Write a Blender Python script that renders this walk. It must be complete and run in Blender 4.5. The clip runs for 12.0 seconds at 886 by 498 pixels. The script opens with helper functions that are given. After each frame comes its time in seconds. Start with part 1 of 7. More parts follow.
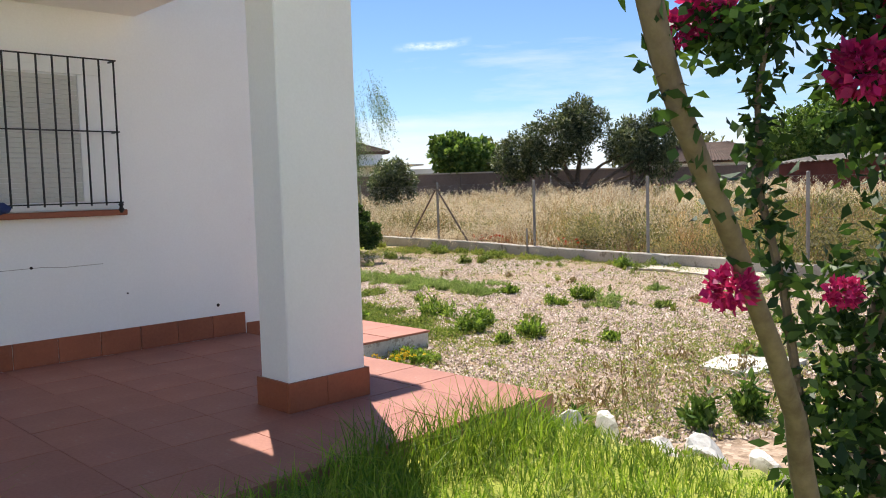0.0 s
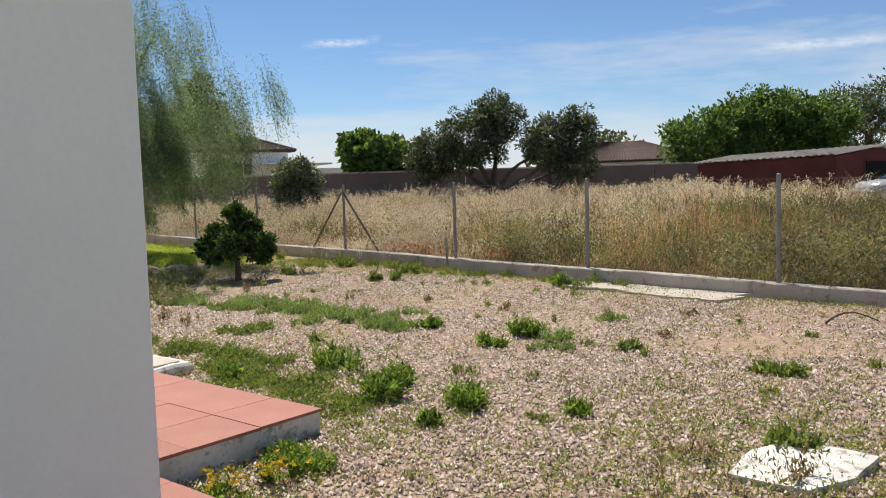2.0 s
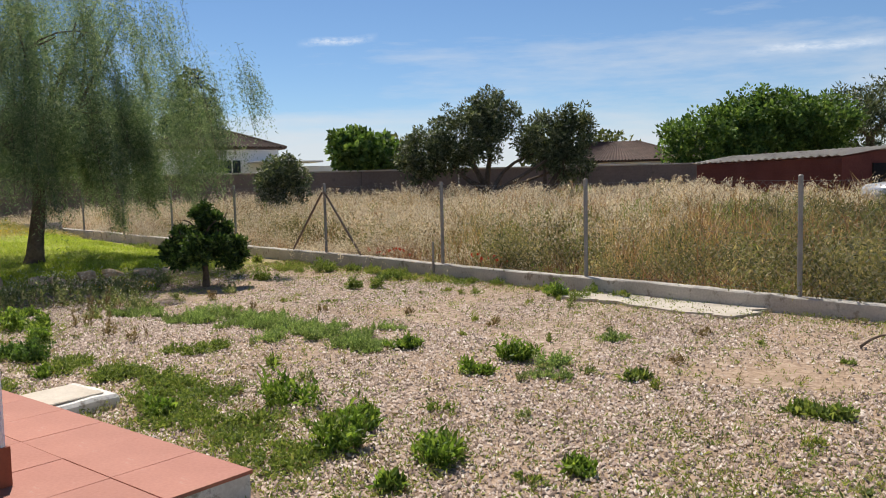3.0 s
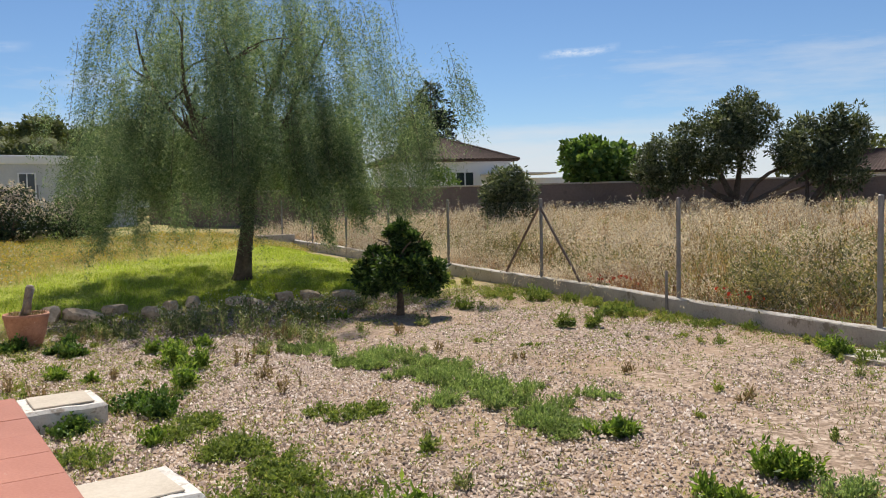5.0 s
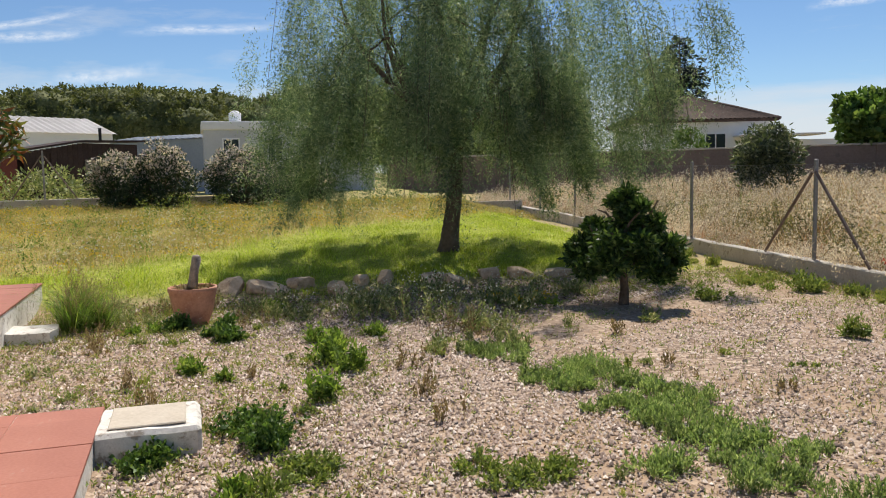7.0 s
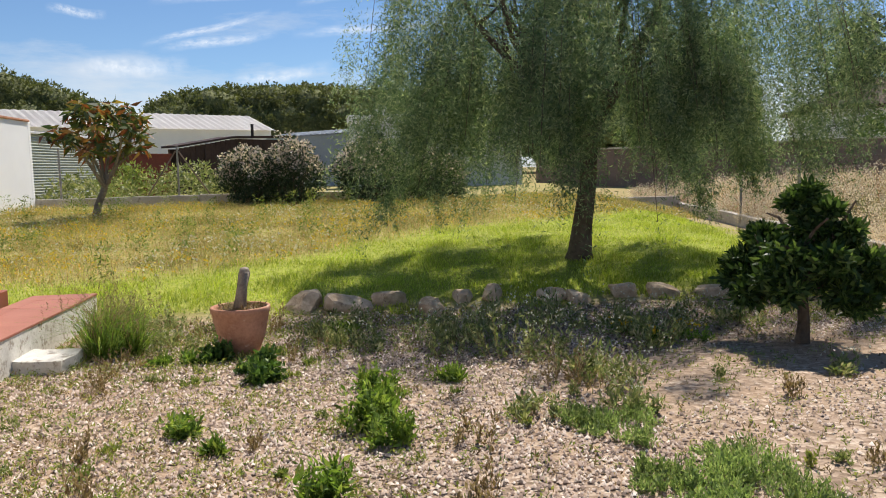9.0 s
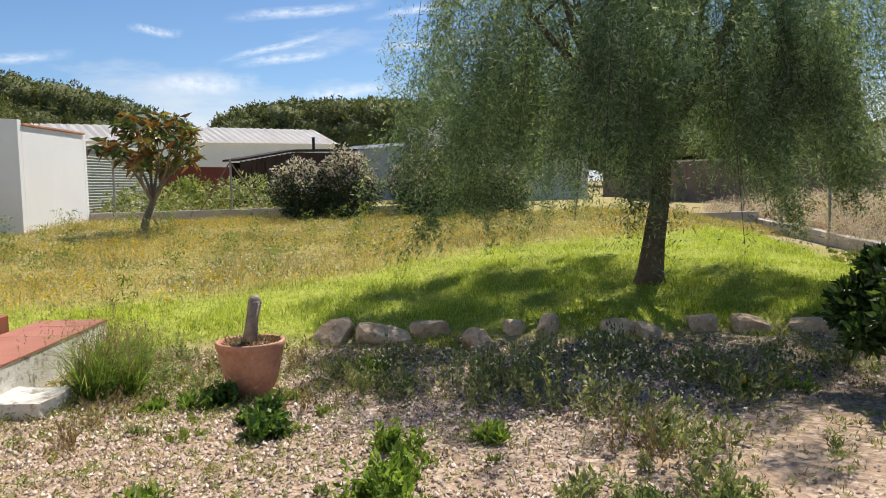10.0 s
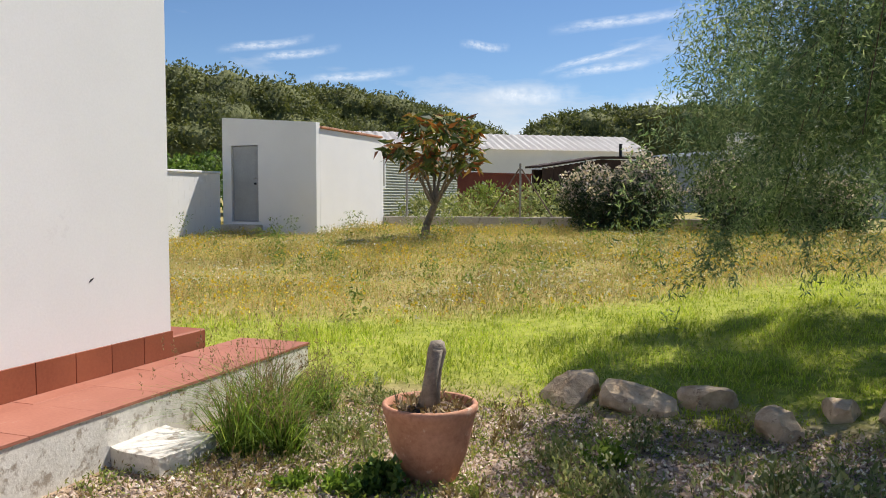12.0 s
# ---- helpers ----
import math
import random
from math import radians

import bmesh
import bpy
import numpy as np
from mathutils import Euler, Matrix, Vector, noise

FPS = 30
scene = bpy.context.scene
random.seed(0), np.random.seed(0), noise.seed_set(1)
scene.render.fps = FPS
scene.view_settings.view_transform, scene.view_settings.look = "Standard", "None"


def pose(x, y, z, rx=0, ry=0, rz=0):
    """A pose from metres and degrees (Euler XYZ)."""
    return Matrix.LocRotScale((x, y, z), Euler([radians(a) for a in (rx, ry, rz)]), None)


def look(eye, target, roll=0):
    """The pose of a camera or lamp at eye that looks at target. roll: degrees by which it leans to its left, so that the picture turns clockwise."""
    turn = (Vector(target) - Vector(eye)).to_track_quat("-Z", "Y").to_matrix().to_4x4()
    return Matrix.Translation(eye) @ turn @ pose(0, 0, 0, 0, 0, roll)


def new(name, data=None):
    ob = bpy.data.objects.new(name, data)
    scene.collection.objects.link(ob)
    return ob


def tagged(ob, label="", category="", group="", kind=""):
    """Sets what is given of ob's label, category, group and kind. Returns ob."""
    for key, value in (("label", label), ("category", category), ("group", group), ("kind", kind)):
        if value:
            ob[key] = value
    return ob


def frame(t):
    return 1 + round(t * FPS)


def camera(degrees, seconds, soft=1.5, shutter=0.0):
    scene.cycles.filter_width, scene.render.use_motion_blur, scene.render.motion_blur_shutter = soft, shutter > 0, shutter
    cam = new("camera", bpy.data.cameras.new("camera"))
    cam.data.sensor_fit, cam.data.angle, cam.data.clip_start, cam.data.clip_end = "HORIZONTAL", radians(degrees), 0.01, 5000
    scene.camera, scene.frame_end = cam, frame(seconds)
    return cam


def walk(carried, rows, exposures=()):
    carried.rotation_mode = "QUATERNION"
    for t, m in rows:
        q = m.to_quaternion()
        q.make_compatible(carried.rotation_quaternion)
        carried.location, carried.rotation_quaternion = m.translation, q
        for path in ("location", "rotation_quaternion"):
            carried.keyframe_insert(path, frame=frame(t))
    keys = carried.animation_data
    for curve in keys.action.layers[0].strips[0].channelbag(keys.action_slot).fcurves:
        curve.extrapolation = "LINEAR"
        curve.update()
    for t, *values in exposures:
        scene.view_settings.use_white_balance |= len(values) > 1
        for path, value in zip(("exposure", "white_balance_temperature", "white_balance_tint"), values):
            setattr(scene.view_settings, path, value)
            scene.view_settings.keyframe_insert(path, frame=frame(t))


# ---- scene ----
cam = camera(57.1, 12.0, soft=1.0)
METRES, EYE, TILT, LEAN, TURN = 13.5, 1.5, 0.0, 0.0, 0.0
ROWS = [
    (0.0, 0.0, 0.0, 0.0, -0.12, -4.13, 1.69),
    (0.5, -0.0041, 0.0438, 0.002, -0.76, -4.18, 2.01),
    (1.0, -0.003, 0.0896, 0.0046, -2.59, -4.26, 1.99),
    (1.5, -0.0006, 0.1347, 0.0069, -4.72, -4.27, 1.96),
    (2.0, 0.0079, 0.1787, 0.0072, -6.32, -4.42, 1.72),
    (2.5, 0.017, 0.2212, 0.0066, -7.22, -4.59, 1.4),
    (4.5, 0.0532, 0.3819, 0.0135, 3.56, -3.64, 1.0),
    (5.0, 0.0529, 0.4227, 0.0129, 9.96, -3.34, 1.19),
    (5.5, 0.0506, 0.4643, 0.0104, 15.49, -3.69, 1.23),
    (6.0, 0.0462, 0.5043, 0.0101, 20.05, -4.45, 1.18),
    (6.5, 0.0383, 0.5449, 0.0094, 23.45, -4.93, 1.14),
    (7.0, 0.0301, 0.5873, 0.0086, 26.81, -5.43, 1.08),
    (7.5, 0.0202, 0.627, 0.0068, 29.82, -5.57, 1.02),
    (9.5, -0.0315, 0.7802, 0.0063, 40.21, -5.23, 1.5),
    (10.0, -0.0555, 0.8171, 0.0054, 42.54, -4.54, 1.41),
    (10.5, -0.0784, 0.8521, 0.0048, 46.05, -3.82, 1.14),
    (11.0, -0.1066, 0.8866, 0.0052, 50.6, -3.33, 0.68),
    (11.5, -0.129, 0.9167, 0.0042, 56.87, -3.2, 0.38),
    (12.0, -0.1501, 0.9421, 0.003, 64.36, -3.63, -0.06),
]
walk(cam, [(t, pose(0, 0, EYE, TILT, LEAN, TURN) @ pose(METRES * x, METRES * y, METRES * z, 90 + pitch, roll, yaw)) for t, x, y, z, yaw, pitch, roll in ROWS],
     exposures=[(0.0, 0.76), (0.6, 0.55), (1.5, 0.35), (2.5, 0.25), (5.5, 0.25), (7.5, 0.28), (10.0, 0.48), (11.0, 0.54), (12.0, 0.4)])

# ---- light ----
SUN_AZ, SUN_EL = (-0.26, 0.965), radians(56)
sun_dir = Vector((SUN_AZ[0] * math.cos(SUN_EL), SUN_AZ[1] * math.cos(SUN_EL), math.sin(SUN_EL)))
world = bpy.data.worlds.new("sky")
scene.world = world
world.use_nodes = True
wt = world.node_tree
wt.nodes.clear()
w_out = wt.nodes.new("ShaderNodeOutputWorld")
w_bg = wt.nodes.new("ShaderNodeBackground")
w_sky = wt.nodes.new("ShaderNodeTexSky")
w_sky.sky_type = "NISHITA"
w_sky.sun_disc = False
w_sky.sun_elevation = SUN_EL
w_sky.sun_rotation = math.atan2(SUN_AZ[0], SUN_AZ[1])
w_sky.air_density, w_sky.dust_density, w_sky.ozone_density = 0.9, 0.0, 7.0
w_bg.inputs["Strength"].default_value = 0.082
# thin cirrus drawn out along the horizon
w_co = wt.nodes.new("ShaderNodeTexCoord")
w_map = wt.nodes.new("ShaderNodeMapping")
w_map.inputs["Scale"].default_value = (1.2, 2.2, 9.0)
w_map.inputs["Rotation"].default_value = (0.0, 0.12, 0.5)
w_noise = wt.nodes.new("ShaderNodeTexNoise")
w_noise.inputs["Scale"].default_value = 1.6
w_noise.inputs["Detail"].default_value = 7
w_noise.inputs["Roughness"].default_value = 0.62
w_sep = wt.nodes.new("ShaderNodeSeparateXYZ")
w_low = wt.nodes.new("ShaderNodeMapRange")
w_low.inputs["From Min"].default_value, w_low.inputs["From Max"].default_value = 0.02, 0.2
w_low.inputs["To Min"].default_value, w_low.inputs["To Max"].default_value = 0.4, -0.1
w_add = wt.nodes.new("ShaderNodeMath")
w_add.operation = "ADD"
w_ramp = wt.nodes.new("ShaderNodeMapRange")
w_ramp.inputs["From Min"].default_value, w_ramp.inputs["From Max"].default_value = 0.57, 0.85
w_ramp.inputs["To Min"].default_value, w_ramp.inputs["To Max"].default_value = 0.0, 0.8
w_mix = wt.nodes.new("ShaderNodeMix")
w_mix.data_type = "RGBA"
w_mix.inputs["B"].default_value = (7.4, 7.75, 8.2, 1)
wt.links.new(w_co.outputs["Generated"], w_map.inputs["Vector"])
wt.links.new(w_map.outputs["Vector"], w_noise.inputs["Vector"])
wt.links.new(w_co.outputs["Generated"], w_sep.inputs["Vector"])
wt.links.new(w_sep.outputs["Z"], w_low.inputs["Value"])
wt.links.new(w_low.outputs["Result"], w_add.inputs[0])
wt.links.new(w_noise.outputs["Fac"], w_add.inputs[1])
wt.links.new(w_add.outputs["Value"], w_ramp.inputs["Value"])
wt.links.new(w_ramp.outputs["Result"], w_mix.inputs["Factor"])
wt.links.new(w_sky.outputs["Color"], w_mix.inputs["A"])
wt.links.new(w_mix.outputs["Result"], w_bg.inputs["Color"])
wt.links.new(w_bg.outputs["Background"], w_out.inputs["Surface"])
sun = new("sun", bpy.data.lights.new("sun", "SUN"))
sun.data.energy, sun.data.angle, sun.data.color = 4.8, radians(0.55), (1.0, 0.935, 0.85)
sun.matrix_world = look(sun_dir * 60, (0, 0, 0))


# ---- materials ----
def nodes_of(name):
    m = bpy.data.materials.new(name)
    m.use_nodes = True
    t = m.node_tree
    return m, t, t.nodes["Principled BSDF"]


def coords(t):
    return t.nodes.new("ShaderNodeTexCoord").outputs["Object"]


def noise_of(t, vec, scale, detail=5, rough=0.6):
    n = t.nodes.new("ShaderNodeTexNoise")
    n.inputs["Scale"].default_value, n.inputs["Detail"].default_value, n.inputs["Roughness"].default_value = scale, detail, rough
    t.links.new(vec, n.inputs["Vector"])
    return n.outputs["Fac"]


def ramp_of(t, fac, stops):
    r = t.nodes.new("ShaderNodeValToRGB")
    e = r.color_ramp.elements
    while len(e) < len(stops):
        e.new(0.5)
    for el, (p, c) in zip(e, stops):
        el.position, el.color = p, (*c, 1)
    t.links.new(fac, r.inputs["Fac"])
    return r.outputs["Color"]


def mix_of(t, fac, a, b, blend="MIX"):
    m = t.nodes.new("ShaderNodeMix")
    m.data_type, m.blend_type = "RGBA", blend
    for v, k in ((fac, "Factor"), (a, "A"), (b, "B")):
        if isinstance(v, (int, float)):
            m.inputs[k].default_value = v
        elif isinstance(v, tuple):
            m.inputs[k].default_value = (*v, 1)
        else:
            t.links.new(v, m.inputs[k])
    return m.outputs["Result"]


def bump_of(t, bsdf, fac, strength, distance):
    b = t.nodes.new("ShaderNodeBump")
    b.inputs["Strength"].default_value, b.inputs["Distance"].default_value = strength, distance
    t.links.new(fac, b.inputs["Height"])
    t.links.new(b.outputs["Normal"], bsdf.inputs["Normal"])


def surface(name, dark, light, grain=30, patch=1.5, rough=0.8, bump=0.3, depth=0.01, stain=None, stain_at=0.62, metal=0.0, per_piece=0.0, spec=0.3):
    """A mottled surface: fine grain, broad patches, and stains with edges of their own."""
    m, t, b = nodes_of(name)
    v = coords(t)
    fine, broad = noise_of(t, v, grain, 6, 0.65), noise_of(t, v, patch, 5, 0.6)
    both = t.nodes.new("ShaderNodeMath")
    both.operation = "MULTIPLY_ADD"
    t.links.new(fine, both.inputs[0])
    both.inputs[1].default_value = 0.45
    half = t.nodes.new("ShaderNodeMath")
    half.operation = "MULTIPLY"
    half.inputs[1].default_value = 0.55
    t.links.new(broad, half.inputs[0])
    t.links.new(half.outputs[0], both.inputs[2])
    col = ramp_of(t, both.outputs[0], [(0.33, dark), (0.67, light)])
    if stain:
        s = noise_of(t, v, patch * 2.3, 8, 0.72)
        col = mix_of(t, ramp_of(t, s, [(stain_at, (0, 0, 0)), (stain_at + 0.07, (1, 1, 1))]), col, stain)
    if per_piece:
        info = t.nodes.new("ShaderNodeObjectInfo")
        g = ramp_of(t, info.outputs["Random"], [(0, (1 - per_piece,) * 3), (1, (1, 1, 1))])
        col = mix_of(t, 1.0, col, g, "MULTIPLY")
    t.links.new(col, b.inputs["Base Color"])
    b.inputs["Roughness"].default_value, b.inputs["Metallic"].default_value = rough, metal
    b.inputs["Specular IOR Level"].default_value = spec
    bump_of(t, b, both.outputs[0], bump, depth)
    return m


def foliage(name, stops, through_light=0.35, rough=0.5, glow=(1.0, 1.0, 0.55), patch=0.0, low=0.55, high=1.15):
    """Leaves or blades: each one takes its own tint, broad patches differ, and some light comes through."""
    m, t, b = nodes_of(name)
    geo = t.nodes.new("ShaderNodeNewGeometry")
    col = ramp_of(t, geo.outputs["Random Per Island"], stops)
    if patch:
        col = mix_of(t, 1.0, col, ramp_of(t, noise_of(t, coords(t), patch, 3, 0.6), [(0.36, (low,) * 3), (0.64, (high,) * 3)]), "MULTIPLY")
    t.links.new(col, b.inputs["Base Color"])
    b.inputs["Roughness"].default_value = rough
    b.inputs["Specular IOR Level"].default_value = 0.35
    tr = t.nodes.new("ShaderNodeBsdfTranslucent")
    t.links.new(mix_of(t, 1.0, col, glow, "MULTIPLY"), tr.inputs["Color"])
    mx = t.nodes.new("ShaderNodeMixShader")
    mx.inputs["Fac"].default_value = through_light
    t.links.new(b.outputs["BSDF"], mx.inputs[1])
    t.links.new(tr.outputs["BSDF"], mx.inputs[2])
    t.links.new(mx.outputs["Shader"], t.nodes["Material Output"].inputs["Surface"])
    return m


M_white = surface("white_plaster", (0.79, 0.785, 0.775), (0.87, 0.865, 0.855), 60, 0.8, 0.85, 0.25, 0.006, (0.75, 0.74, 0.73), 0.66)
M_oldwhite = surface("weathered_white_paint", (0.52, 0.48, 0.42), (0.8, 0.77, 0.71), 40, 3.5, 0.88, 0.6, 0.012, (0.36, 0.31, 0.25), 0.54)
M_tile = surface("terracotta_tile", (0.325, 0.118, 0.078), (0.44, 0.183, 0.124), 50, 1.6, 0.6, 0.15, 0.003, (0.42, 0.24, 0.185), 0.6, per_piece=0.08)
M_skirt = surface("dark_terracotta_tile", (0.26, 0.08, 0.042), (0.36, 0.12, 0.062), 50, 2.2, 0.5, 0.15, 0.003, per_piece=0.18)
M_mortar = surface("mortar", (0.33, 0.15, 0.11), (0.45, 0.23, 0.17), 80, 6, 0.95, 0.4, 0.004)
M_iron = surface("black_iron", (0.012, 0.012, 0.013), (0.03, 0.028, 0.027), 90, 9, 0.5, 0.2, 0.002)
M_shutter = surface("grey_white_shutter", (0.5, 0.49, 0.46), (0.6, 0.59, 0.55), 40, 3, 0.5, 0.1, 0.002)
M_concrete = surface("pale_concrete", (0.36, 0.32, 0.27), (0.62, 0.57, 0.5), 40, 1.8, 0.92, 0.7, 0.012, (0.27, 0.23, 0.18), 0.56)
M_slab = surface("bleached_concrete", (0.42, 0.36, 0.28), (0.6, 0.535, 0.44), 40, 2.0, 0.9, 0.4, 0.01, (0.4, 0.34, 0.27), 0.62)
M_steel = surface("galvanised_steel", (0.22, 0.21, 0.2), (0.36, 0.34, 0.32), 60, 5, 0.55, 0.2, 0.002, (0.2, 0.14, 0.1), 0.62, metal=0.4)
M_rust = surface("rusty_steel", (0.12, 0.08, 0.06), (0.24, 0.18, 0.15), 60, 7, 0.7, 0.3, 0.003)
M_rock = surface("field_stone", (0.36, 0.24, 0.14), (0.76, 0.6, 0.42), 16, 5, 0.95, 1.0, 0.03, (0.3, 0.2, 0.13), 0.6)
M_clay = surface("clay_pot", (0.36, 0.16, 0.095), (0.6, 0.32, 0.21), 28, 3.5, 0.9, 0.8, 0.01, (0.66, 0.47, 0.35), 0.6)
M_soil = surface("dry_soil", (0.09, 0.06, 0.045), (0.2, 0.14, 0.1), 40, 6, 0.95, 0.9, 0.02)
M_deadwood = surface("grey_dead_wood", (0.13, 0.1, 0.075), (0.42, 0.36, 0.29), 30, 9, 0.9, 1.0, 0.02)
M_bark = surface("brown_bark", (0.07, 0.05, 0.035), (0.2, 0.15, 0.11), 18, 5, 0.95, 1.0, 0.03)
M_palebark = surface("pale_bark", (0.14, 0.11, 0.08), (0.3, 0.25, 0.19), 22, 6, 0.9, 0.6, 0.01)
M_rooftile = surface("old_roof_tile", (0.055, 0.036, 0.028), (0.14, 0.088, 0.066), 12, 1.5, 0.9, 0.5, 0.02, (0.15, 0.125, 0.1), 0.6)
M_block = surface("grey_brown_block", (0.16, 0.12, 0.1), (0.26, 0.2, 0.17), 14, 0.7, 0.95, 0.5, 0.02, (0.13, 0.11, 0.1), 0.6)
M_redbrick = surface("dark_red_brick", (0.12, 0.035, 0.027), (0.21, 0.065, 0.05), 20, 1.0, 0.9, 0.5, 0.01)
M_fibre = surface("fibre_cement", (0.3, 0.28, 0.25), (0.45, 0.42, 0.38), 20, 1.5, 0.9, 0.4, 0.01, (0.2, 0.18, 0.15), 0.6)
M_sheet = surface("white_roof_sheet", (0.6, 0.57, 0.55), (0.78, 0.76, 0.74), 8, 0.4, 0.6, 0.2, 0.01, (0.5, 0.42, 0.38), 0.63)
M_bluegrey = surface("blue_grey_sheet", (0.25, 0.29, 0.35), (0.36, 0.4, 0.46), 10, 0.5, 0.6, 0.2, 0.01)
M_greensheet = surface("grey_green_sheet", (0.3, 0.32, 0.27), (0.42, 0.44, 0.38), 10, 1, 0.55, 0.2, 0.01)
M_door = surface("grey_metal_door", (0.3, 0.31, 0.31), (0.4, 0.41, 0.41), 30, 2, 0.5, 0.1, 0.002, (0.24, 0.2, 0.17), 0.65)
M_dark = surface("dark_void", (0.012, 0.01, 0.01), (0.03, 0.025, 0.022), 10, 1, 0.9, 0.1, 0.01)
M_blackwood = surface("tarred_boards", (0.03, 0.018, 0.016), (0.075, 0.05, 0.045), 14, 1.5, 0.9, 0.4, 0.01)
M_pvc = surface("prefab_panel", (0.5, 0.5, 0.5), (0.62, 0.62, 0.62), 10, 0.6, 0.6, 0.1, 0.004)
M_car = surface("silver_car_paint", (0.5, 0.5, 0.5), (0.56, 0.56, 0.56), 10, 1, 0.25, 0.0, 0.001, metal=0.3)
M_rubber = surface("tyre_rubber", (0.015, 0.015, 0.015), (0.03, 0.03, 0.03), 30, 3, 0.9, 0.2, 0.003)
M_stem = surface("brown_stem_bark", (0.09, 0.065, 0.045), (0.21, 0.165, 0.12), 40, 9, 0.9, 0.8, 0.006)
M_blue = surface("blue_cloth", (0.02, 0.035, 0.11), (0.035, 0.055, 0.16), 60, 8, 0.8, 0.3, 0.003)
M_glass, _t, _b = nodes_of("window_glass")
_b.inputs["Base Color"].default_value = (0.03, 0.04, 0.05, 1)
_b.inputs["Roughness"].default_value = 0.06

L_pepper = foliage("pepper_leaf", [(0.0, (0.105, 0.18, 0.09)), (0.6, (0.255, 0.36, 0.19)), (1.0, (0.58, 0.66, 0.4))], 0.46, 0.55, patch=1.1, low=0.55, high=1.15)
L_citrus = foliage("citrus_leaf", [(0.0, (0.03, 0.062, 0.017)), (0.7, (0.075, 0.135, 0.032)), (1.0, (0.24, 0.34, 0.095))], 0.4, 0.45)
L_olive = foliage("olive_leaf", [(0.0, (0.055, 0.078, 0.04)), (0.6, (0.135, 0.165, 0.09)), (1.0, (0.31, 0.34, 0.22))], 0.35, 0.5, patch=1.2, low=0.6)
L_broad = foliage("broad_leaf", [(0.0, (0.075, 0.145, 0.032)), (0.7, (0.165, 0.27, 0.065)), (1.0, (0.3, 0.41, 0.12))], 0.4, 0.6, patch=1.0, low=0.6)
L_conifer = foliage("conifer_needle", [(0.0, (0.008, 0.018, 0.014)), (1.0, (0.025, 0.045, 0.035))], 0.1)
L_pine = foliage("pine_needle", [(0.0, (0.09, 0.11, 0.036)), (0.6, (0.145, 0.165, 0.058)), (1.0, (0.21, 0.22, 0.085))], 0.3, 0.7)
L_oleander = foliage("oleander_leaf", [(0.0, (0.03, 0.055, 0.025)), (0.8, (0.08, 0.12, 0.055)), (1.0, (0.18, 0.2, 0.12))], 0.25, 0.5)
L_pinkwhite = foliage("pale_pink_petal", [(0.0, (0.58, 0.46, 0.45)), (1.0, (0.84, 0.75, 0.73))], 0.35, 0.7)
L_medlar = foliage("loquat_leaf", [(0.0, (0.05, 0.085, 0.025)), (0.5, (0.14, 0.18, 0.05)), (0.66, (0.34, 0.27, 0.075)), (0.84, (0.34, 0.14, 0.045)), (1.0, (0.22, 0.065, 0.03))], 0.4, 0.5, patch=2.5, low=0.65)
L_boug = foliage("bougainvillea_leaf", [(0.0, (0.02, 0.05, 0.015)), (0.8, (0.05, 0.1, 0.025)), (1.0, (0.15, 0.24, 0.05))], 0.4)
L_magenta = foliage("magenta_bract", [(0.0, (0.32, 0.006, 0.09)), (1.0, (0.6, 0.03, 0.22))], 0.35)
L_weed = foliage("weed_leaf", [(0.0, (0.1, 0.18, 0.03)), (0.6, (0.22, 0.345, 0.06)), (1.0, (0.45, 0.56, 0.13))], 0.5, 0.6, patch=9.0, low=0.6)
L_broadweed = foliage("broad_weed_leaf", [(0.0, (0.05, 0.105, 0.02)), (0.6, (0.115, 0.215, 0.045)), (1.0, (0.25, 0.36, 0.085))], 0.4, 0.55, patch=9.0, low=0.6)
L_feather = foliage("feathery_leaf", [(0.0, (0.17, 0.25, 0.085)), (0.6, (0.3, 0.41, 0.16)), (1.0, (0.5, 0.57, 0.28))], 0.5, 0.7, patch=3.0, low=0.75)
L_lowweed = foliage("low_weed_leaf", [(0.0, (0.11, 0.165, 0.035)), (0.6, (0.22, 0.29, 0.075)), (1.0, (0.38, 0.42, 0.13))], 0.45, 0.6)
L_greyweed = foliage("grey_weed_leaf", [(0.0, (0.13, 0.18, 0.06)), (0.6, (0.28, 0.32, 0.135)), (1.0, (0.55, 0.53, 0.32))], 0.42, 0.6)
L_dryweed = foliage("dry_weed_stem", [(0.0, (0.16, 0.1, 0.05)), (1.0, (0.42, 0.33, 0.18))], 0.3)
L_lawn = foliage("lawn_blade", [(0.0, (0.25, 0.35, 0.04)), (0.6, (0.48, 0.57, 0.075)), (1.0, (0.68, 0.69, 0.19))], 0.5, 0.6, patch=1.2, low=0.75, high=1.12)
L_lush = foliage("lush_grass_blade", [(0.0, (0.11, 0.2, 0.025)), (0.6, (0.25, 0.38, 0.045)), (1.0, (0.42, 0.5, 0.09))], 0.5, 0.5, patch=2.0, low=0.6)
L_meadow = foliage("meadow_blade", [(0.0, (0.22, 0.27, 0.06)), (0.35, (0.47, 0.46, 0.155)), (0.7, (0.68, 0.54, 0.26)), (1.0, (0.58, 0.35, 0.19))], 0.45, 0.7, patch=0.9, low=0.58, high=1.12)
L_straw = foliage("straw_blade", [(0.0, (0.22, 0.14, 0.06)), (0.4, (0.5, 0.33, 0.15)), (0.75, (0.7, 0.5, 0.265)), (1.0, (0.84, 0.68, 0.44))], 0.35, 0.7, (1.0, 0.92, 0.64), patch=0.9, low=0.45, high=1.25)
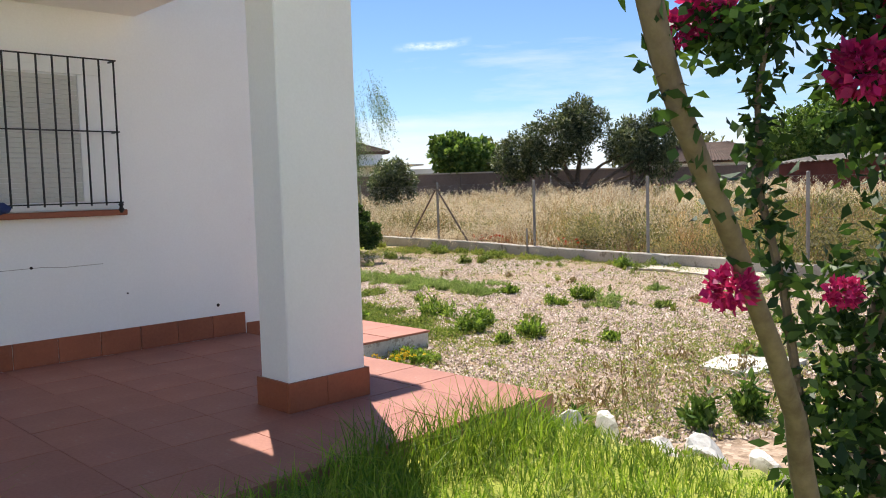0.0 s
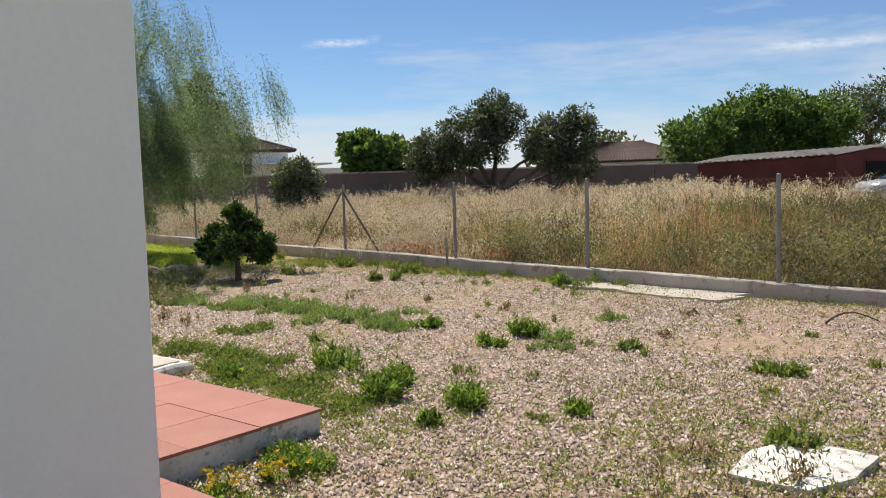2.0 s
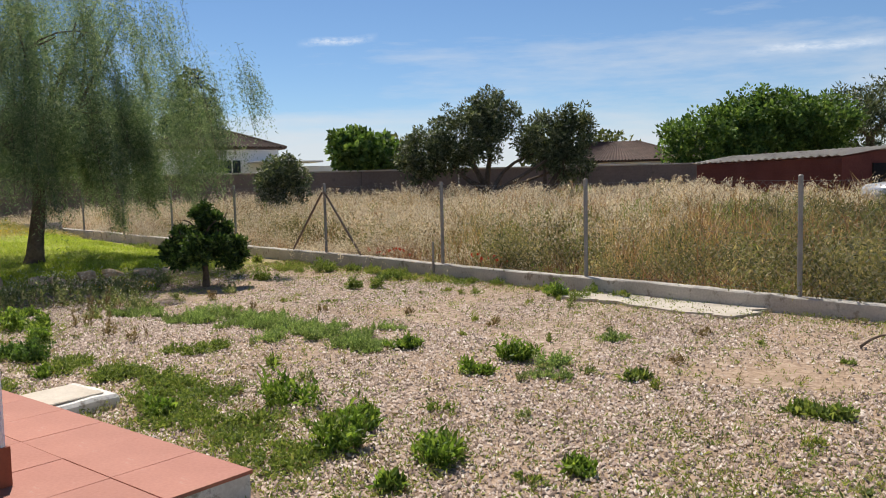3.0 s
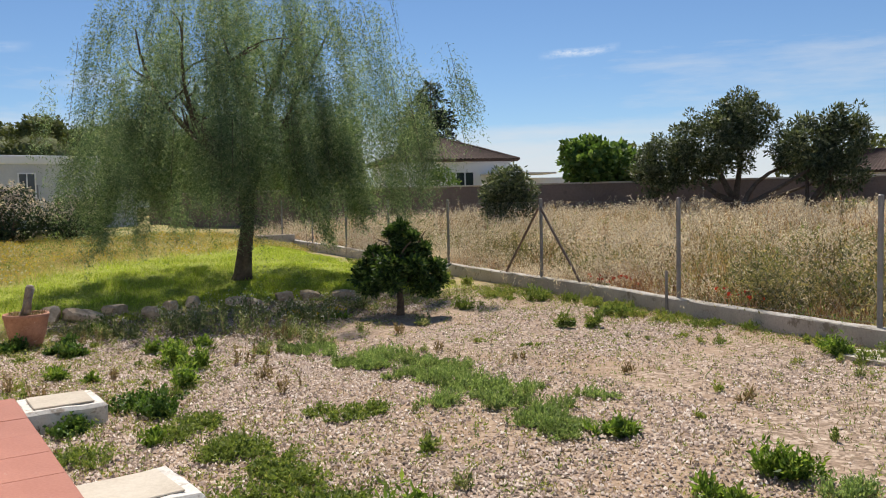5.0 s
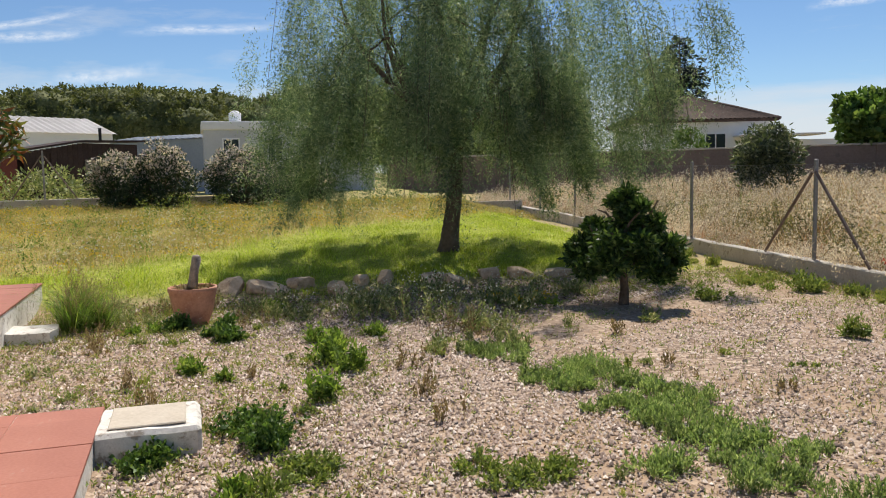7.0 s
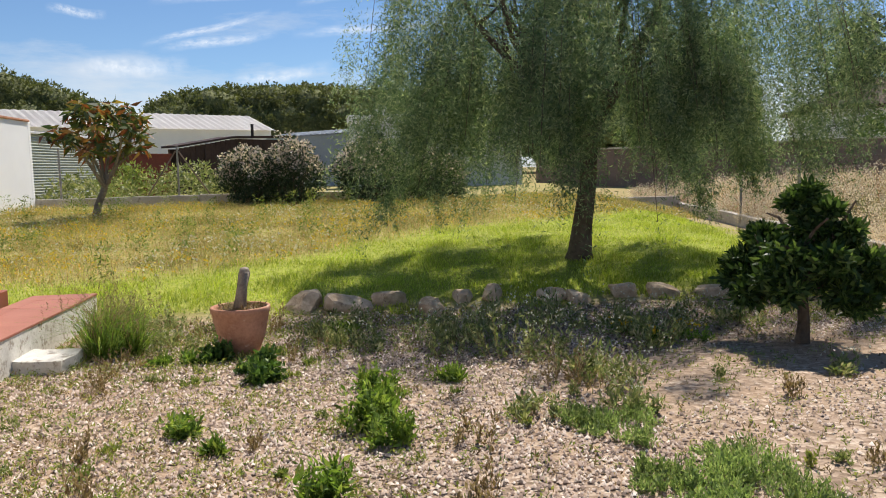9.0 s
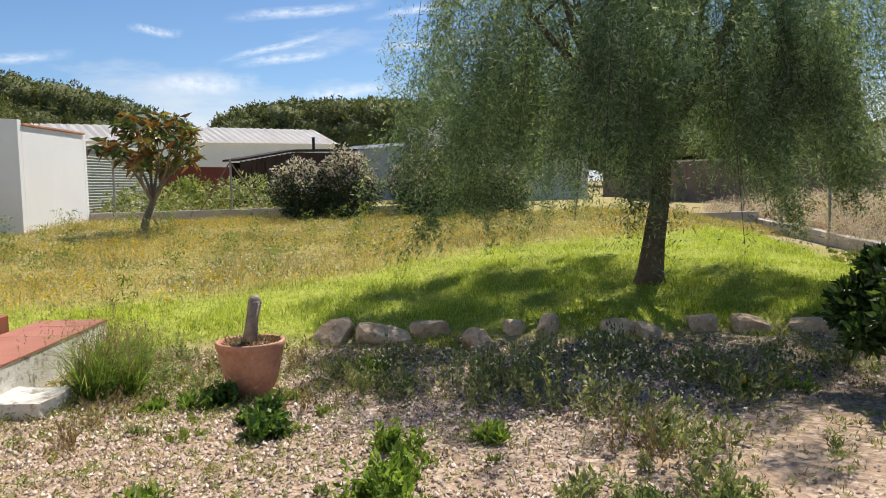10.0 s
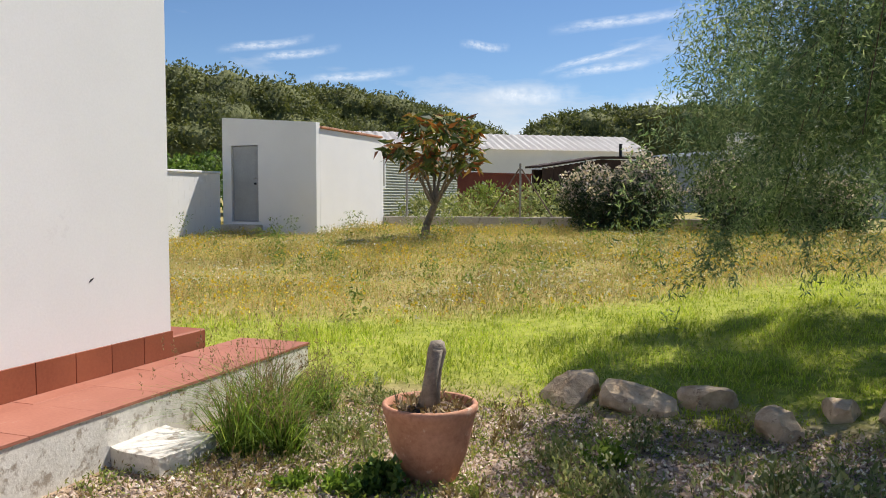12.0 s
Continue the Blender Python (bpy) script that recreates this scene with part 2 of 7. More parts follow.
L_rufous = foliage("rust_brown_blade", [(0.0, (0.17, 0.085, 0.04)), (0.4, (0.41, 0.215, 0.105)), (0.8, (0.57, 0.33, 0.17)), (1.0, (0.64, 0.45, 0.27))], 0.35, 0.7, (1.0, 0.88, 0.7), patch=0.9, low=0.45, high=1.2)
L_seed = foliage("oat_seed_head", [(0.0, (0.68, 0.55, 0.4)), (1.0, (0.92, 0.85, 0.7))], 0.5, 0.7, (1.0, 0.95, 0.78), patch=0.5, low=0.7, high=1.1)
L_fieldgreen = foliage("green_field_blade", [(0.0, (0.12, 0.13, 0.055)), (0.5, (0.27, 0.26, 0.11)), (0.8, (0.46, 0.39, 0.2)), (1.0, (0.58, 0.45, 0.25))], 0.4, 0.7, patch=0.8, low=0.38, high=1.15)
L_yellow = foliage("yellow_flower", [(0.0, (0.6, 0.4, 0.02)), (1.0, (0.75, 0.58, 0.05))], 0.3)
L_palebloom = foliage("white_flower", [(0.0, (0.6, 0.58, 0.5)), (1.0, (0.75, 0.73, 0.66))], 0.3)
L_poppy = foliage("poppy_petal", [(0.0, (0.55, 0.03, 0.01)), (1.0, (0.7, 0.07, 0.03))], 0.35)


# ---- thin clouds and vapour trails, far off ----
def cloud_material():
    m, t, bs = nodes_of("thin_cloud")
    v = t.nodes.new("ShaderNodeTexCoord").outputs["UV"]
    mp = t.nodes.new("ShaderNodeMapping")
    mp.inputs["Scale"].default_value = (7, 1.6, 1)
    t.links.new(v, mp.inputs["Vector"])
    n = noise_of(t, mp.outputs["Vector"], 1.3, 6, 0.65)
    sep = t.nodes.new("ShaderNodeSeparateXYZ")
    t.links.new(v, sep.inputs["Vector"])
    across = ramp_of(t, sep.outputs["Y"], [(0.0, (0, 0, 0)), (0.5, (1, 1, 1)), (1.0, (0, 0, 0))])
    ends = ramp_of(t, sep.outputs["X"], [(0.0, (0, 0, 0)), (0.35, (1, 1, 1)), (0.7, (0.8, 0.8, 0.8)), (1.0, (0, 0, 0))])
    f = mix_of(t, 1.0, mix_of(t, 1.0, across, ends, "MULTIPLY"), ramp_of(t, n, [(0.3, (0, 0, 0)), (0.7, (0.85, 0.85, 0.85))]), "MULTIPLY")
    em, tr, mx = t.nodes.new("ShaderNodeEmission"), t.nodes.new("ShaderNodeBsdfTransparent"), t.nodes.new("ShaderNodeMixShader")
    em.inputs["Color"].default_value = (0.93, 0.96, 1.0, 1)
    em.inputs["Strength"].default_value = 0.85
    t.links.new(f, mx.inputs["Fac"])
    t.links.new(tr.outputs["BSDF"], mx.inputs[1])
    t.links.new(em.outputs["Emission"], mx.inputs[2])
    t.links.new(mx.outputs["Shader"], t.nodes["Material Output"].inputs["Surface"])
    return m


M_cloud = cloud_material()


def trail(az0, el0, az1, el1, width):
    me = bpy.data.meshes.new("vapour_trail")
    far = 2200.0
    pts = []
    for k in range(9):
        a, e = radians(az0 + (az1 - az0) * k / 8), radians(el0 + (el1 - el0) * k / 8 + 0.08 * math.sin(k * 0.9))
        for side in (-0.5, 0.5):
            q = e + radians(width * side)
            pts.append((-math.sin(a) * math.cos(q) * far, math.cos(a) * math.cos(q) * far, math.sin(q) * far))
    me.from_pydata(pts, [], [(2 * k, 2 * k + 2, 2 * k + 3, 2 * k + 1) for k in range(8)])
    uv = me.uv_layers.new(name="UVMap")
    for loop in me.loops:
        uv.data[loop.index].uv = ((loop.vertex_index // 2) / 8, loop.vertex_index % 2)
    me.materials.append(M_cloud)
    tagged(new("vapour_trail", me), "thin white vapour trail in the blue sky", "cloud", "vapour trails", "structure")


for row in ((79.5, 9.7, 72.8, 10.8, 0.7), (77.3, 9.2, 71, 10.2, 0.7), (74.5, 7.8, 66, 8.8, 0.8), (57.6, 8.4, 49, 10.7, 0.6), (56.5, 8.2, 48.6, 9.4, 0.8), (57, 11.2, 46, 12.4, 0.9), (63, 10.5, 59.4, 10.2, 0.7), (62, 6.9, 54.5, 7.2, 1.6), (3.2, 9.7, -2.5, 10.2, 0.7), (47.5, 11.2, 38, 12.9, 0.7), (48, 9.2, 36, 10.1, 0.8), (53, 5.8, 45, 7.2, 1.2), (-26, 8.1, -37, 8.3, 0.9)):
    trail(*row)

M_pinecrown = surface("pine_crown", (0.05, 0.065, 0.022), (0.2, 0.21, 0.08), 3.0, 0.7, 0.9, 1.0, 0.35, (0.03, 0.045, 0.018), 0.6)
L_sprout = foliage("sprout_leaf", [(0.0, (0.17, 0.24, 0.05)), (0.5, (0.31, 0.37, 0.09)), (1.0, (0.5, 0.46, 0.17))], 0.4, 0.7)


# ---- geometry helpers ----
U, V = Vector((-0.6997, 0.7145)), Vector((0.7145, 0.6997))
HOUSE = Matrix(((U.x, V.x, 0, 0), (U.y, V.y, 0, 0), (0, 0, 1, 0), (0, 0, 0, 1)))
FENCE_A, FENCE_D, FENCE_N = Vector((5.62, 12.5)), Vector((-0.575, 0.818)), Vector((0.818, 0.575))
FENCE = Matrix(((FENCE_D.x, FENCE_N.x, 0, FENCE_A.x), (FENCE_D.y, FENCE_N.y, 0, FENCE_A.y), (0, 0, 1, 0), (0, 0, 0, 1)))


def hxy(s, w):
    return U.x * s + V.x * w, U.y * s + V.y * w


def smooth(a, b, x):
    k = np.clip((x - a) / (b - a), 0, 1)
    return k * k * (3 - 2 * k)


def zones(x, y):
    """The plan's own coordinates: along the house, out from the house, and beyond the fence."""
    s, w = U.x * x + U.y * y, V.x * x + V.y * y
    f = (x - FENCE_A.x) * FENCE_N.x + (y - FENCE_A.y) * FENCE_N.y
    return s, w, f


def front_lawn(x, y):
    """How far inside the small lawn beside the terrace (positive inside)."""
    return np.minimum(np.minimum(4.6 - (y + 1.1 * (x - 0.6)), 4.8 - y), y + 2.2)


def ground_z(x, y):
    x, y = np.asarray(x, float), np.asarray(y, float)
    s, w, f = zones(x, y)
    back = smooth(15.7, 16.7, s) * (0.14 + 0.043 * np.clip(s - 16.2, 0, 12.5)) * (0.06 + 0.94 * smooth(0.0, -3.4, f))
    k = (x - FENCE_A.x) * FENCE_D.x + (y - FENCE_A.y) * FENCE_D.y
    field = smooth(0.3, 3.0, f) * (0.06 + (0.006 + 0.016 * smooth(1, 9, k)) * np.clip(f, 0, 26))
    front = 0.2 * smooth(-0.25, 0.15, front_lawn(x, y)) * smooth(9, 3, s)
    far = 0.55 * smooth(33, 60, s)
    return np.maximum(np.maximum(back, field), np.maximum(front, far)) + 0.012 * np.sin(x * 2.1 + y) * np.cos(y * 1.7 - x * 0.6) + 0.0 * x


def mesh_of(name, verts, faces, material, parent=None, label="", shade=False):
    me = bpy.data.meshes.new(name)
    verts, faces = np.asarray(verts, np.float32), np.asarray(faces, np.int32)
    k = faces.shape[1]
    me.vertices.add(len(verts))
    me.vertices.foreach_set("co", verts.ravel())
    me.loops.add(faces.size)
    me.loops.foreach_set("vertex_index", faces.ravel())
    me.polygons.add(len(faces))
    me.polygons.foreach_set("loop_start", np.arange(0, faces.size, k, dtype=np.int32))
    if shade:
        me.polygons.foreach_set("use_smooth", np.ones(len(faces), bool))
    me.update(calc_edges=True)
    me.materials.append(material)
    ob = new(name, me)
    if parent:
        ob.parent = parent
    return tagged(ob, label)


def part(name, bm, material, parent=None, label="", shade=False):
    bmesh.ops.recalc_face_normals(bm, faces=bm.faces)
    me = bpy.data.meshes.new(name)
    bm.to_mesh(me)
    bm.free()
    me.materials.append(material)
    if shade:
        for p in me.polygons:
            p.use_smooth = True
    ob = new(name, me)
    if parent:
        ob.parent = parent
    return tagged(ob, label)


def thing(name, label, category, group="", kind="", at=(0, 0, 0)):
    ob = new(name)
    ob.location = at
    ob.empty_display_size = 0.1
    return tagged(ob, label, category, group, kind)


def box(bm, lo, hi, m=None, bevel=0.0, jitter=0.0, rng=None):
    c = [(a + b) / 2 for a, b in zip(lo, hi)]
    d = [abs(b - a) for a, b in zip(lo, hi)]
    made = bmesh.ops.create_cube(bm, size=1.0)["verts"]
    for v in made:
        v.co = Vector((v.co.x * d[0] + c[0], v.co.y * d[1] + c[1], v.co.z * d[2] + c[2]))
        if jitter:
            v.co += Vector([rng.uniform(-jitter, jitter) for _ in range(3)])
    if bevel:
        edges = list({e for v in made for e in v.link_edges})
        made = list({v for f in bmesh.ops.bevel(bm, geom=edges, offset=bevel, segments=1, affect="EDGES")["faces"] for v in f.verts} | {v for v in made if v.is_valid})
    if m is not None:
        bmesh.ops.transform(bm, matrix=m, verts=made)
    return bm


def boxed(lo, hi, m=None, bevel=0.0):
    return box(bmesh.new(), lo, hi, m, bevel)


def tube(bm, pts, radii, n=7, cap=True):
    rings = []
    for i, p in enumerate(pts):
        p = Vector(p)
        a, b = Vector(pts[max(i - 1, 0)]), Vector(pts[min(i + 1, len(pts) - 1)])
        d = (b - a).normalized()
        side = d.orthogonal().normalized() if i == 0 else (side - d * side.dot(d)).normalized()
        up = d.cross(side)
        rings.append([bm.verts.new(p + (side * math.cos(k * math.tau / n) + up * math.sin(k * math.tau / n)) * radii[i]) for k in range(n)])
    for r, q in zip(rings, rings[1:]):
        for k in range(n):
            bm.faces.new((r[k], r[(k + 1) % n], q[(k + 1) % n], q[k]))
    if cap:
        bm.faces.new(rings[0][::-1])
        bm.faces.new(rings[-1])
    return bm


def lathe(bm, profile, n=28, wobble=0.0, rng=None, at=(0, 0, 0)):
    rings = [[bm.verts.new((at[0] + r * math.cos(k * math.tau / n), at[1] + r * math.sin(k * math.tau / n), at[2] + z)) for k in range(n)] for r, z in profile]
    for r, q in zip(rings, rings[1:]):
        for k in range(n):
            bm.faces.new((r[k], r[(k + 1) % n], q[(k + 1) % n], q[k]))
    bm.faces.new(rings[0][::-1])
    bm.faces.new(rings[-1])
    return bm


def leaves(P, D, L, W, rng, droop=0.12):
    """Folded four-point leaves from their stalks P along D."""
    P, D = np.asarray(P, float), np.asarray(D, float)
    n = len(P)
    D = D / (np.linalg.norm(D, axis=1, keepdims=True) + 1e-9)
    S = np.cross(D, rng.normal(size=(n, 3)))
    S /= np.linalg.norm(S, axis=1, keepdims=True) + 1e-9
    N = np.cross(S, D)
    L = np.broadcast_to(np.asarray(L, float), (n,))[:, None]
    W = np.broadcast_to(np.asarray(W, float), (n,))[:, None]
    v = np.stack([P, P + D * L * 0.45 + S * W * 0.5 + N * W * 0.18, P + D * L - N * L * droop, P + D * L * 0.45 - S * W * 0.5 + N * W * 0.18], 1).reshape(-1, 3)
    return v, np.arange(4 * n).reshape(n, 4)


def blades(P, H, W, rng, lean=0.35):
    """Grass: bent, tapering blades, as two quads each (the last comes to a narrow tip)."""
    P = np.asarray(P, float)
    n = len(P)
    a = rng.uniform(0, math.tau, n)
    S = np.stack([np.cos(a), np.sin(a), np.zeros(n)], 1)
    b = rng.uniform(0, math.tau, n)
    B = np.stack([np.cos(b), np.sin(b), np.zeros(n)], 1) * (rng.uniform(0.1, 1, n) * lean)[:, None]
    H = np.broadcast_to(np.asarray(H, float), (n,))[:, None]
    W = np.broadcast_to(np.asarray(W, float), (n,))[:, None]
    Z = np.array([0, 0, 1.0])
    mid, tip = P + H * 0.55 * Z + B * H * 0.3, P + H * Z * (1 - 0.3 * np.linalg.norm(B, axis=1, keepdims=True)) + B * H
    v = np.stack([P - S * W / 2, P + S * W / 2, mid - S * W * 0.4, mid + S * W * 0.4, tip - S * W * 0.07, tip + S * W * 0.07], 1).reshape(-1, 3)
    k = np.arange(n)[:, None] * 6
    f = np.concatenate([k + np.array([[0, 1, 3, 2]]), k + np.array([[2, 3, 5, 4]])], 1).reshape(-1, 4)
    return v, f, tip


def joined(*pieces):
    vs, fs, o = [], [], 0
    for v, f in pieces:
        vs.append(v)
        fs.append(f + o)
        o += len(v)
    return np.concatenate(vs), np.concatenate(fs)


def shell(rng, c, r, n, inner=0.55):
    d = rng.normal(size=(n, 3))
    d /= np.linalg.norm(d, axis=1, keepdims=True)
    k = rng.uniform(inner ** 3, 1, n) ** (1 / 3)
    return np.asarray(c) + d * k[:, None] * np.asarray(r), d


def clumps(rng, c, r, count, size, per, inner=0.45):
    """Leaf places for a crown: many small clumps spread through an uneven ellipsoid."""
    cc, _ = shell(rng, c, r, count, inner)
    cc = cc + rng.normal(size=cc.shape) * 0.06 * np.asarray(r)
    k = rng.uniform(0.6, 1.3, count) * size
    idx = np.repeat(np.arange(count), per)
    d = rng.normal(size=(count * per, 3))
    d /= np.linalg.norm(d, axis=1, keepdims=True)
    P = cc[idx] + d * (k[idx] * rng.uniform(0.3, 1, len(idx)))[:, None] * np.array([1, 1, 0.8])
    D = d + rng.normal(size=d.shape) * 0.5 + np.array([0, 0, 0.15])
    return P, D


def limb(bm, a, b, r0, r1, rng, bend=0.12, n=6, steps=5):
    a, b = Vector(a), Vector(b)
    off = Vector([rng.normal() for _ in range(3)]) * (b - a).length * bend
    pts = [a.lerp(b, k / steps) + off * math.sin(math.pi * k / steps) for k in range(steps + 1)]
    tube(bm, pts, [r0 + (r1 - r0) * k / steps for k in range(steps + 1)], n)
    return pts


# ---- ground ----
def ground_material():
    m, t, b = nodes_of("ground")
    v = coords(t)
    grit, lump, broad = noise_of(t, v, 55, 4, 0.7), noise_of(t, v, 7, 6, 0.65), noise_of(t, v, 0.55, 5, 0.6)
    vor = t.nodes.new("ShaderNodeTexVoronoi")
    vor.inputs["Scale"].default_value = 26
    t.links.new(v, vor.inputs["Vector"])
    stone = ramp_of(t, vor.outputs["Color"], [(0.0, (0.075, 0.055, 0.044)), (0.4, (0.27, 0.195, 0.155)), (0.75, (0.56, 0.445, 0.37)), (1.0, (0.85, 0.76, 0.67))])
    earth = ramp_of(t, lump, [(0.3, (0.27, 0.175, 0.11)), (0.7, (0.54, 0.385, 0.265))])
    gravel = mix_of(t, ramp_of(t, broad, [(0.42, (0, 0, 0)), (0.62, (0.75, 0.75, 0.75))]), stone, earth)
    gravel = mix_of(t, 0.4, gravel, ramp_of(t, grit, [(0.3, (0.16, 0.11, 0.07)), (0.7, (0.56, 0.44, 0.31))]))
    turf = ramp_of(t, lump, [(0.3, (0.19, 0.21, 0.04)), (0.55, (0.33, 0.36, 0.06)), (0.75, (0.44, 0.4, 0.12))])
    dry = ramp_of(t, lump, [(0.3, (0.24, 0.2, 0.08)), (0.7, (0.46, 0.36, 0.16))])
    gravel = mix_of(t, 1.0, gravel, (0.98, 0.95, 0.9), "MULTIPLY")
    for key, colour in (("turf", turf), ("dry", dry)):
        a = t.nodes.new("ShaderNodeAttribute")
        a.attribute_name = key
        gravel = mix_of(t, a.outputs["Fac"], gravel, colour)
    t.links.new(gravel, b.inputs["Base Color"])
    b.inputs["Roughness"].default_value = 0.95
    b.inputs["Specular IOR Level"].default_value = 0.15
    mixed = t.nodes.new("ShaderNodeMath")
    mixed.operation = "ADD"
    t.links.new(vor.outputs["Distance"], mixed.inputs[0])
    t.links.new(lump, mixed.inputs[1])
    bump_of(t, b, mixed.outputs[0], 0.5, 0.012)
    return m


def axis(lo, hi, step):
    inner = np.arange(lo, hi + step / 2, step)
    out = np.array([2, 5, 10, 20, 40, 80, 160, 400, 1000, 2500.0])
    return np.concatenate([(lo - out)[::-1], inner, hi + out])


def meadow_mask(x, y):
    s, w, f = zones(x, y)
    edge = 16.9 + 0.78 * (w - 2) + 0.5 * np.sin(w * 0.9)
    return smooth(-0.5, 1.2, s - edge)


gx, gy = axis(-36, 20, 0.2), axis(-4, 44, 0.2)
GX, GY = np.meshgrid(gx, gy)
gverts = np.stack([GX, GY, ground_z(GX, GY)], -1).reshape(-1, 3)
nx, ny = len(gx), len(gy)
ij = (np.arange(ny - 1)[:, None] * nx + np.arange(nx - 1)[None]).ravel()
ground = mesh_of("ground", gverts, np.stack([ij, ij + 1, ij + nx + 1, ij + nx], 1), ground_material(), shade=True)
tagged(ground, "gravel yard with patches of earth, grass and weeds", "ground", kind="structure")
gs, gw, gf = zones(gverts[:, 0], gverts[:, 1])
turf_mask = np.maximum(smooth(15.9, 16.6, gs) * smooth(-0.5, -1.6, gf), smooth(-0.1, 0.2, front_lawn(gverts[:, 0], gverts[:, 1])) * smooth(9, 3, gs))
dry_mask = np.maximum(0.7 * smooth(15.5, 17.0, gs) * smooth(-1.8, -0.6, gf), np.maximum(meadow_mask(gverts[:, 0], gverts[:, 1]) * 0.85, smooth(0.1, 0.6, gf)))
for key, val in (("turf", turf_mask), ("dry", dry_mask)):
    ground.data.attributes.new(key, "FLOAT", "POINT").data.foreach_set("value", val.astype(np.float32))

# ---- house ----
TERRACE_Z, WALK_Z, WALK2_Z = 0.28, 0.17, 0.33
house = thing("house", "white plastered single-storey house with dark red tile skirting", "house")
part("wall", boxed((6.42, -7, -0.2), (10.3, 4.43, 4.0), HOUSE, 0.015), M_white, house, "white plastered wing wall")
part("wall", boxed((10.303, -7, -0.2), (15.57, 3.42, 4.0), HOUSE, 0.015), M_white, house)
part("roof", boxed((5.9, -7.2, 4.003), (10.55, 4.66, 4.16), HOUSE, 0.03), M_rooftile, house)
part("roof", boxed((10.553, -7.2, 4.003), (15.95, 3.7, 4.16), HOUSE, 0.03), M_rooftile, house)
part("porch_roof", boxed((3.55, 1.2, 2.95), (6.417, 2.92, 3.12), HOUSE, 0.02), M_white, house, "white porch roof slab")

terrace = tagged(part("terrace_floor", boxed((2.96, -2.19, -0.1), (6.415, 3.78, TERRACE_Z - 0.005), HOUSE), M_mortar), "terrace of worn red terracotta tiles", "floor", kind="structure")
walkway = tagged(part("walkway", boxed((5.62, 3.785, -0.1), (10.86, 5.28, WALK_Z - 0.005), HOUSE, 0.008), M_oldwhite), "raised red-tiled walkway with flaking white edge", "walkway", kind="structure")
walkway2 = tagged(part("walkway", boxed((11.6, 3.423, -0.1), (16.46, 4.09, WALK2_Z - 0.005), HOUSE, 0.008), M_oldwhite), "raised red-tiled walkway with flaking white edge", "walkway", kind="structure")
sidestep = tagged(part("side_step", boxed((15.573, 0.5, -0.1), (16.15, 3.3, 0.45), HOUSE, 0.01), M_skirt), "red tiled step beside the house wall", "step", kind="structure")


def tile_floor(owner, s0, s1, w0, w1, z, step, rng):
    """Square tiles with open joints; whole tiles share one mesh, cut ones get their own."""
    shared = {}
    s_cuts = [s0 + k * step for k in range(int((s1 - s0) / step) + 1)] + [s1]
    w_cuts = [w1 - k * step for k in range(int((w1 - w0) / step) + 1)] + [w0]
    for a, b in zip(s_cuts, s_cuts[1:]):
        for c, d in zip(w_cuts, w_cuts[1:]):
            p, q = b - a, c - d
            if p < 0.03 or q < 0.03:
                continue
            key = (round(p, 3), round(q, 3))
            if key not in shared:
                bm = boxed((-p / 2 + 0.0015, -q / 2 + 0.0015, -0.02), (p / 2 - 0.0015, q / 2 - 0.0015, 0.0), HOUSE.to_3x3().to_4x4(), 0.0015)
                bmesh.ops.recalc_face_normals(bm, faces=bm.faces)
                shared[key] = bpy.data.meshes.new("floor_tile")
                bm.to_mesh(shared[key])
                bm.free()
                shared[key].materials.append(M_tile)
            ob = new("floor_tile", shared[key])
            ob.location = (*hxy((a + b) / 2, (c + d) / 2), z + rng.uniform(-0.0015, 0.0015))
            ob.rotation_euler = (rng.uniform(-0.002, 0.002), rng.uniform(-0.002, 0.002), 0)
            ob.parent = owner


tile_rng = random.Random(5)


def skirting(a, b, z, height=0.16, step=0.33, thick=0.012):
    """A row of dark skirting tiles along a wall, from a to b in the house's plan."""
    (s0, w0), (s1, w1) = a, b
    length = math.hypot(s1 - s0, w1 - w0)
    n = max(1, round(length / step))
    ds, dw = (s1 - s0) / n, (w1 - w0) / n
    for k in range(n):
        sa, wa, sb, wb = s0 + ds * k, w0 + dw * k, s0 + ds * (k + 1), w0 + dw * (k + 1)
        lo = (min(sa, sb) - (thick if abs(ds) < 1e-6 else -0.002), min(wa, wb) - (0 if abs(ds) > 1e-6 else -0.002), z)
        hi = (max(sa, sb) + (0 if abs(ds) < 1e-6 else -0.002), max(wa, wb) + (thick if abs(ds) > 1e-6 else -0.002), z + height)
        part("skirting_tile", boxed(lo, hi, HOUSE, 0.002), M_skirt, house)


skirting((6.42, -2.0), (6.42, 3.78), TERRACE_Z, 0.19)
skirting((6.42, 3.79), (6.42, 4.445), WALK_Z, 0.2)
skirting((6.42, 4.43), (10.3, 4.43), WALK_Z, 0.2)
skirting((11.7, 3.42), (15.57, 3.42), WALK2_Z, 0.2)

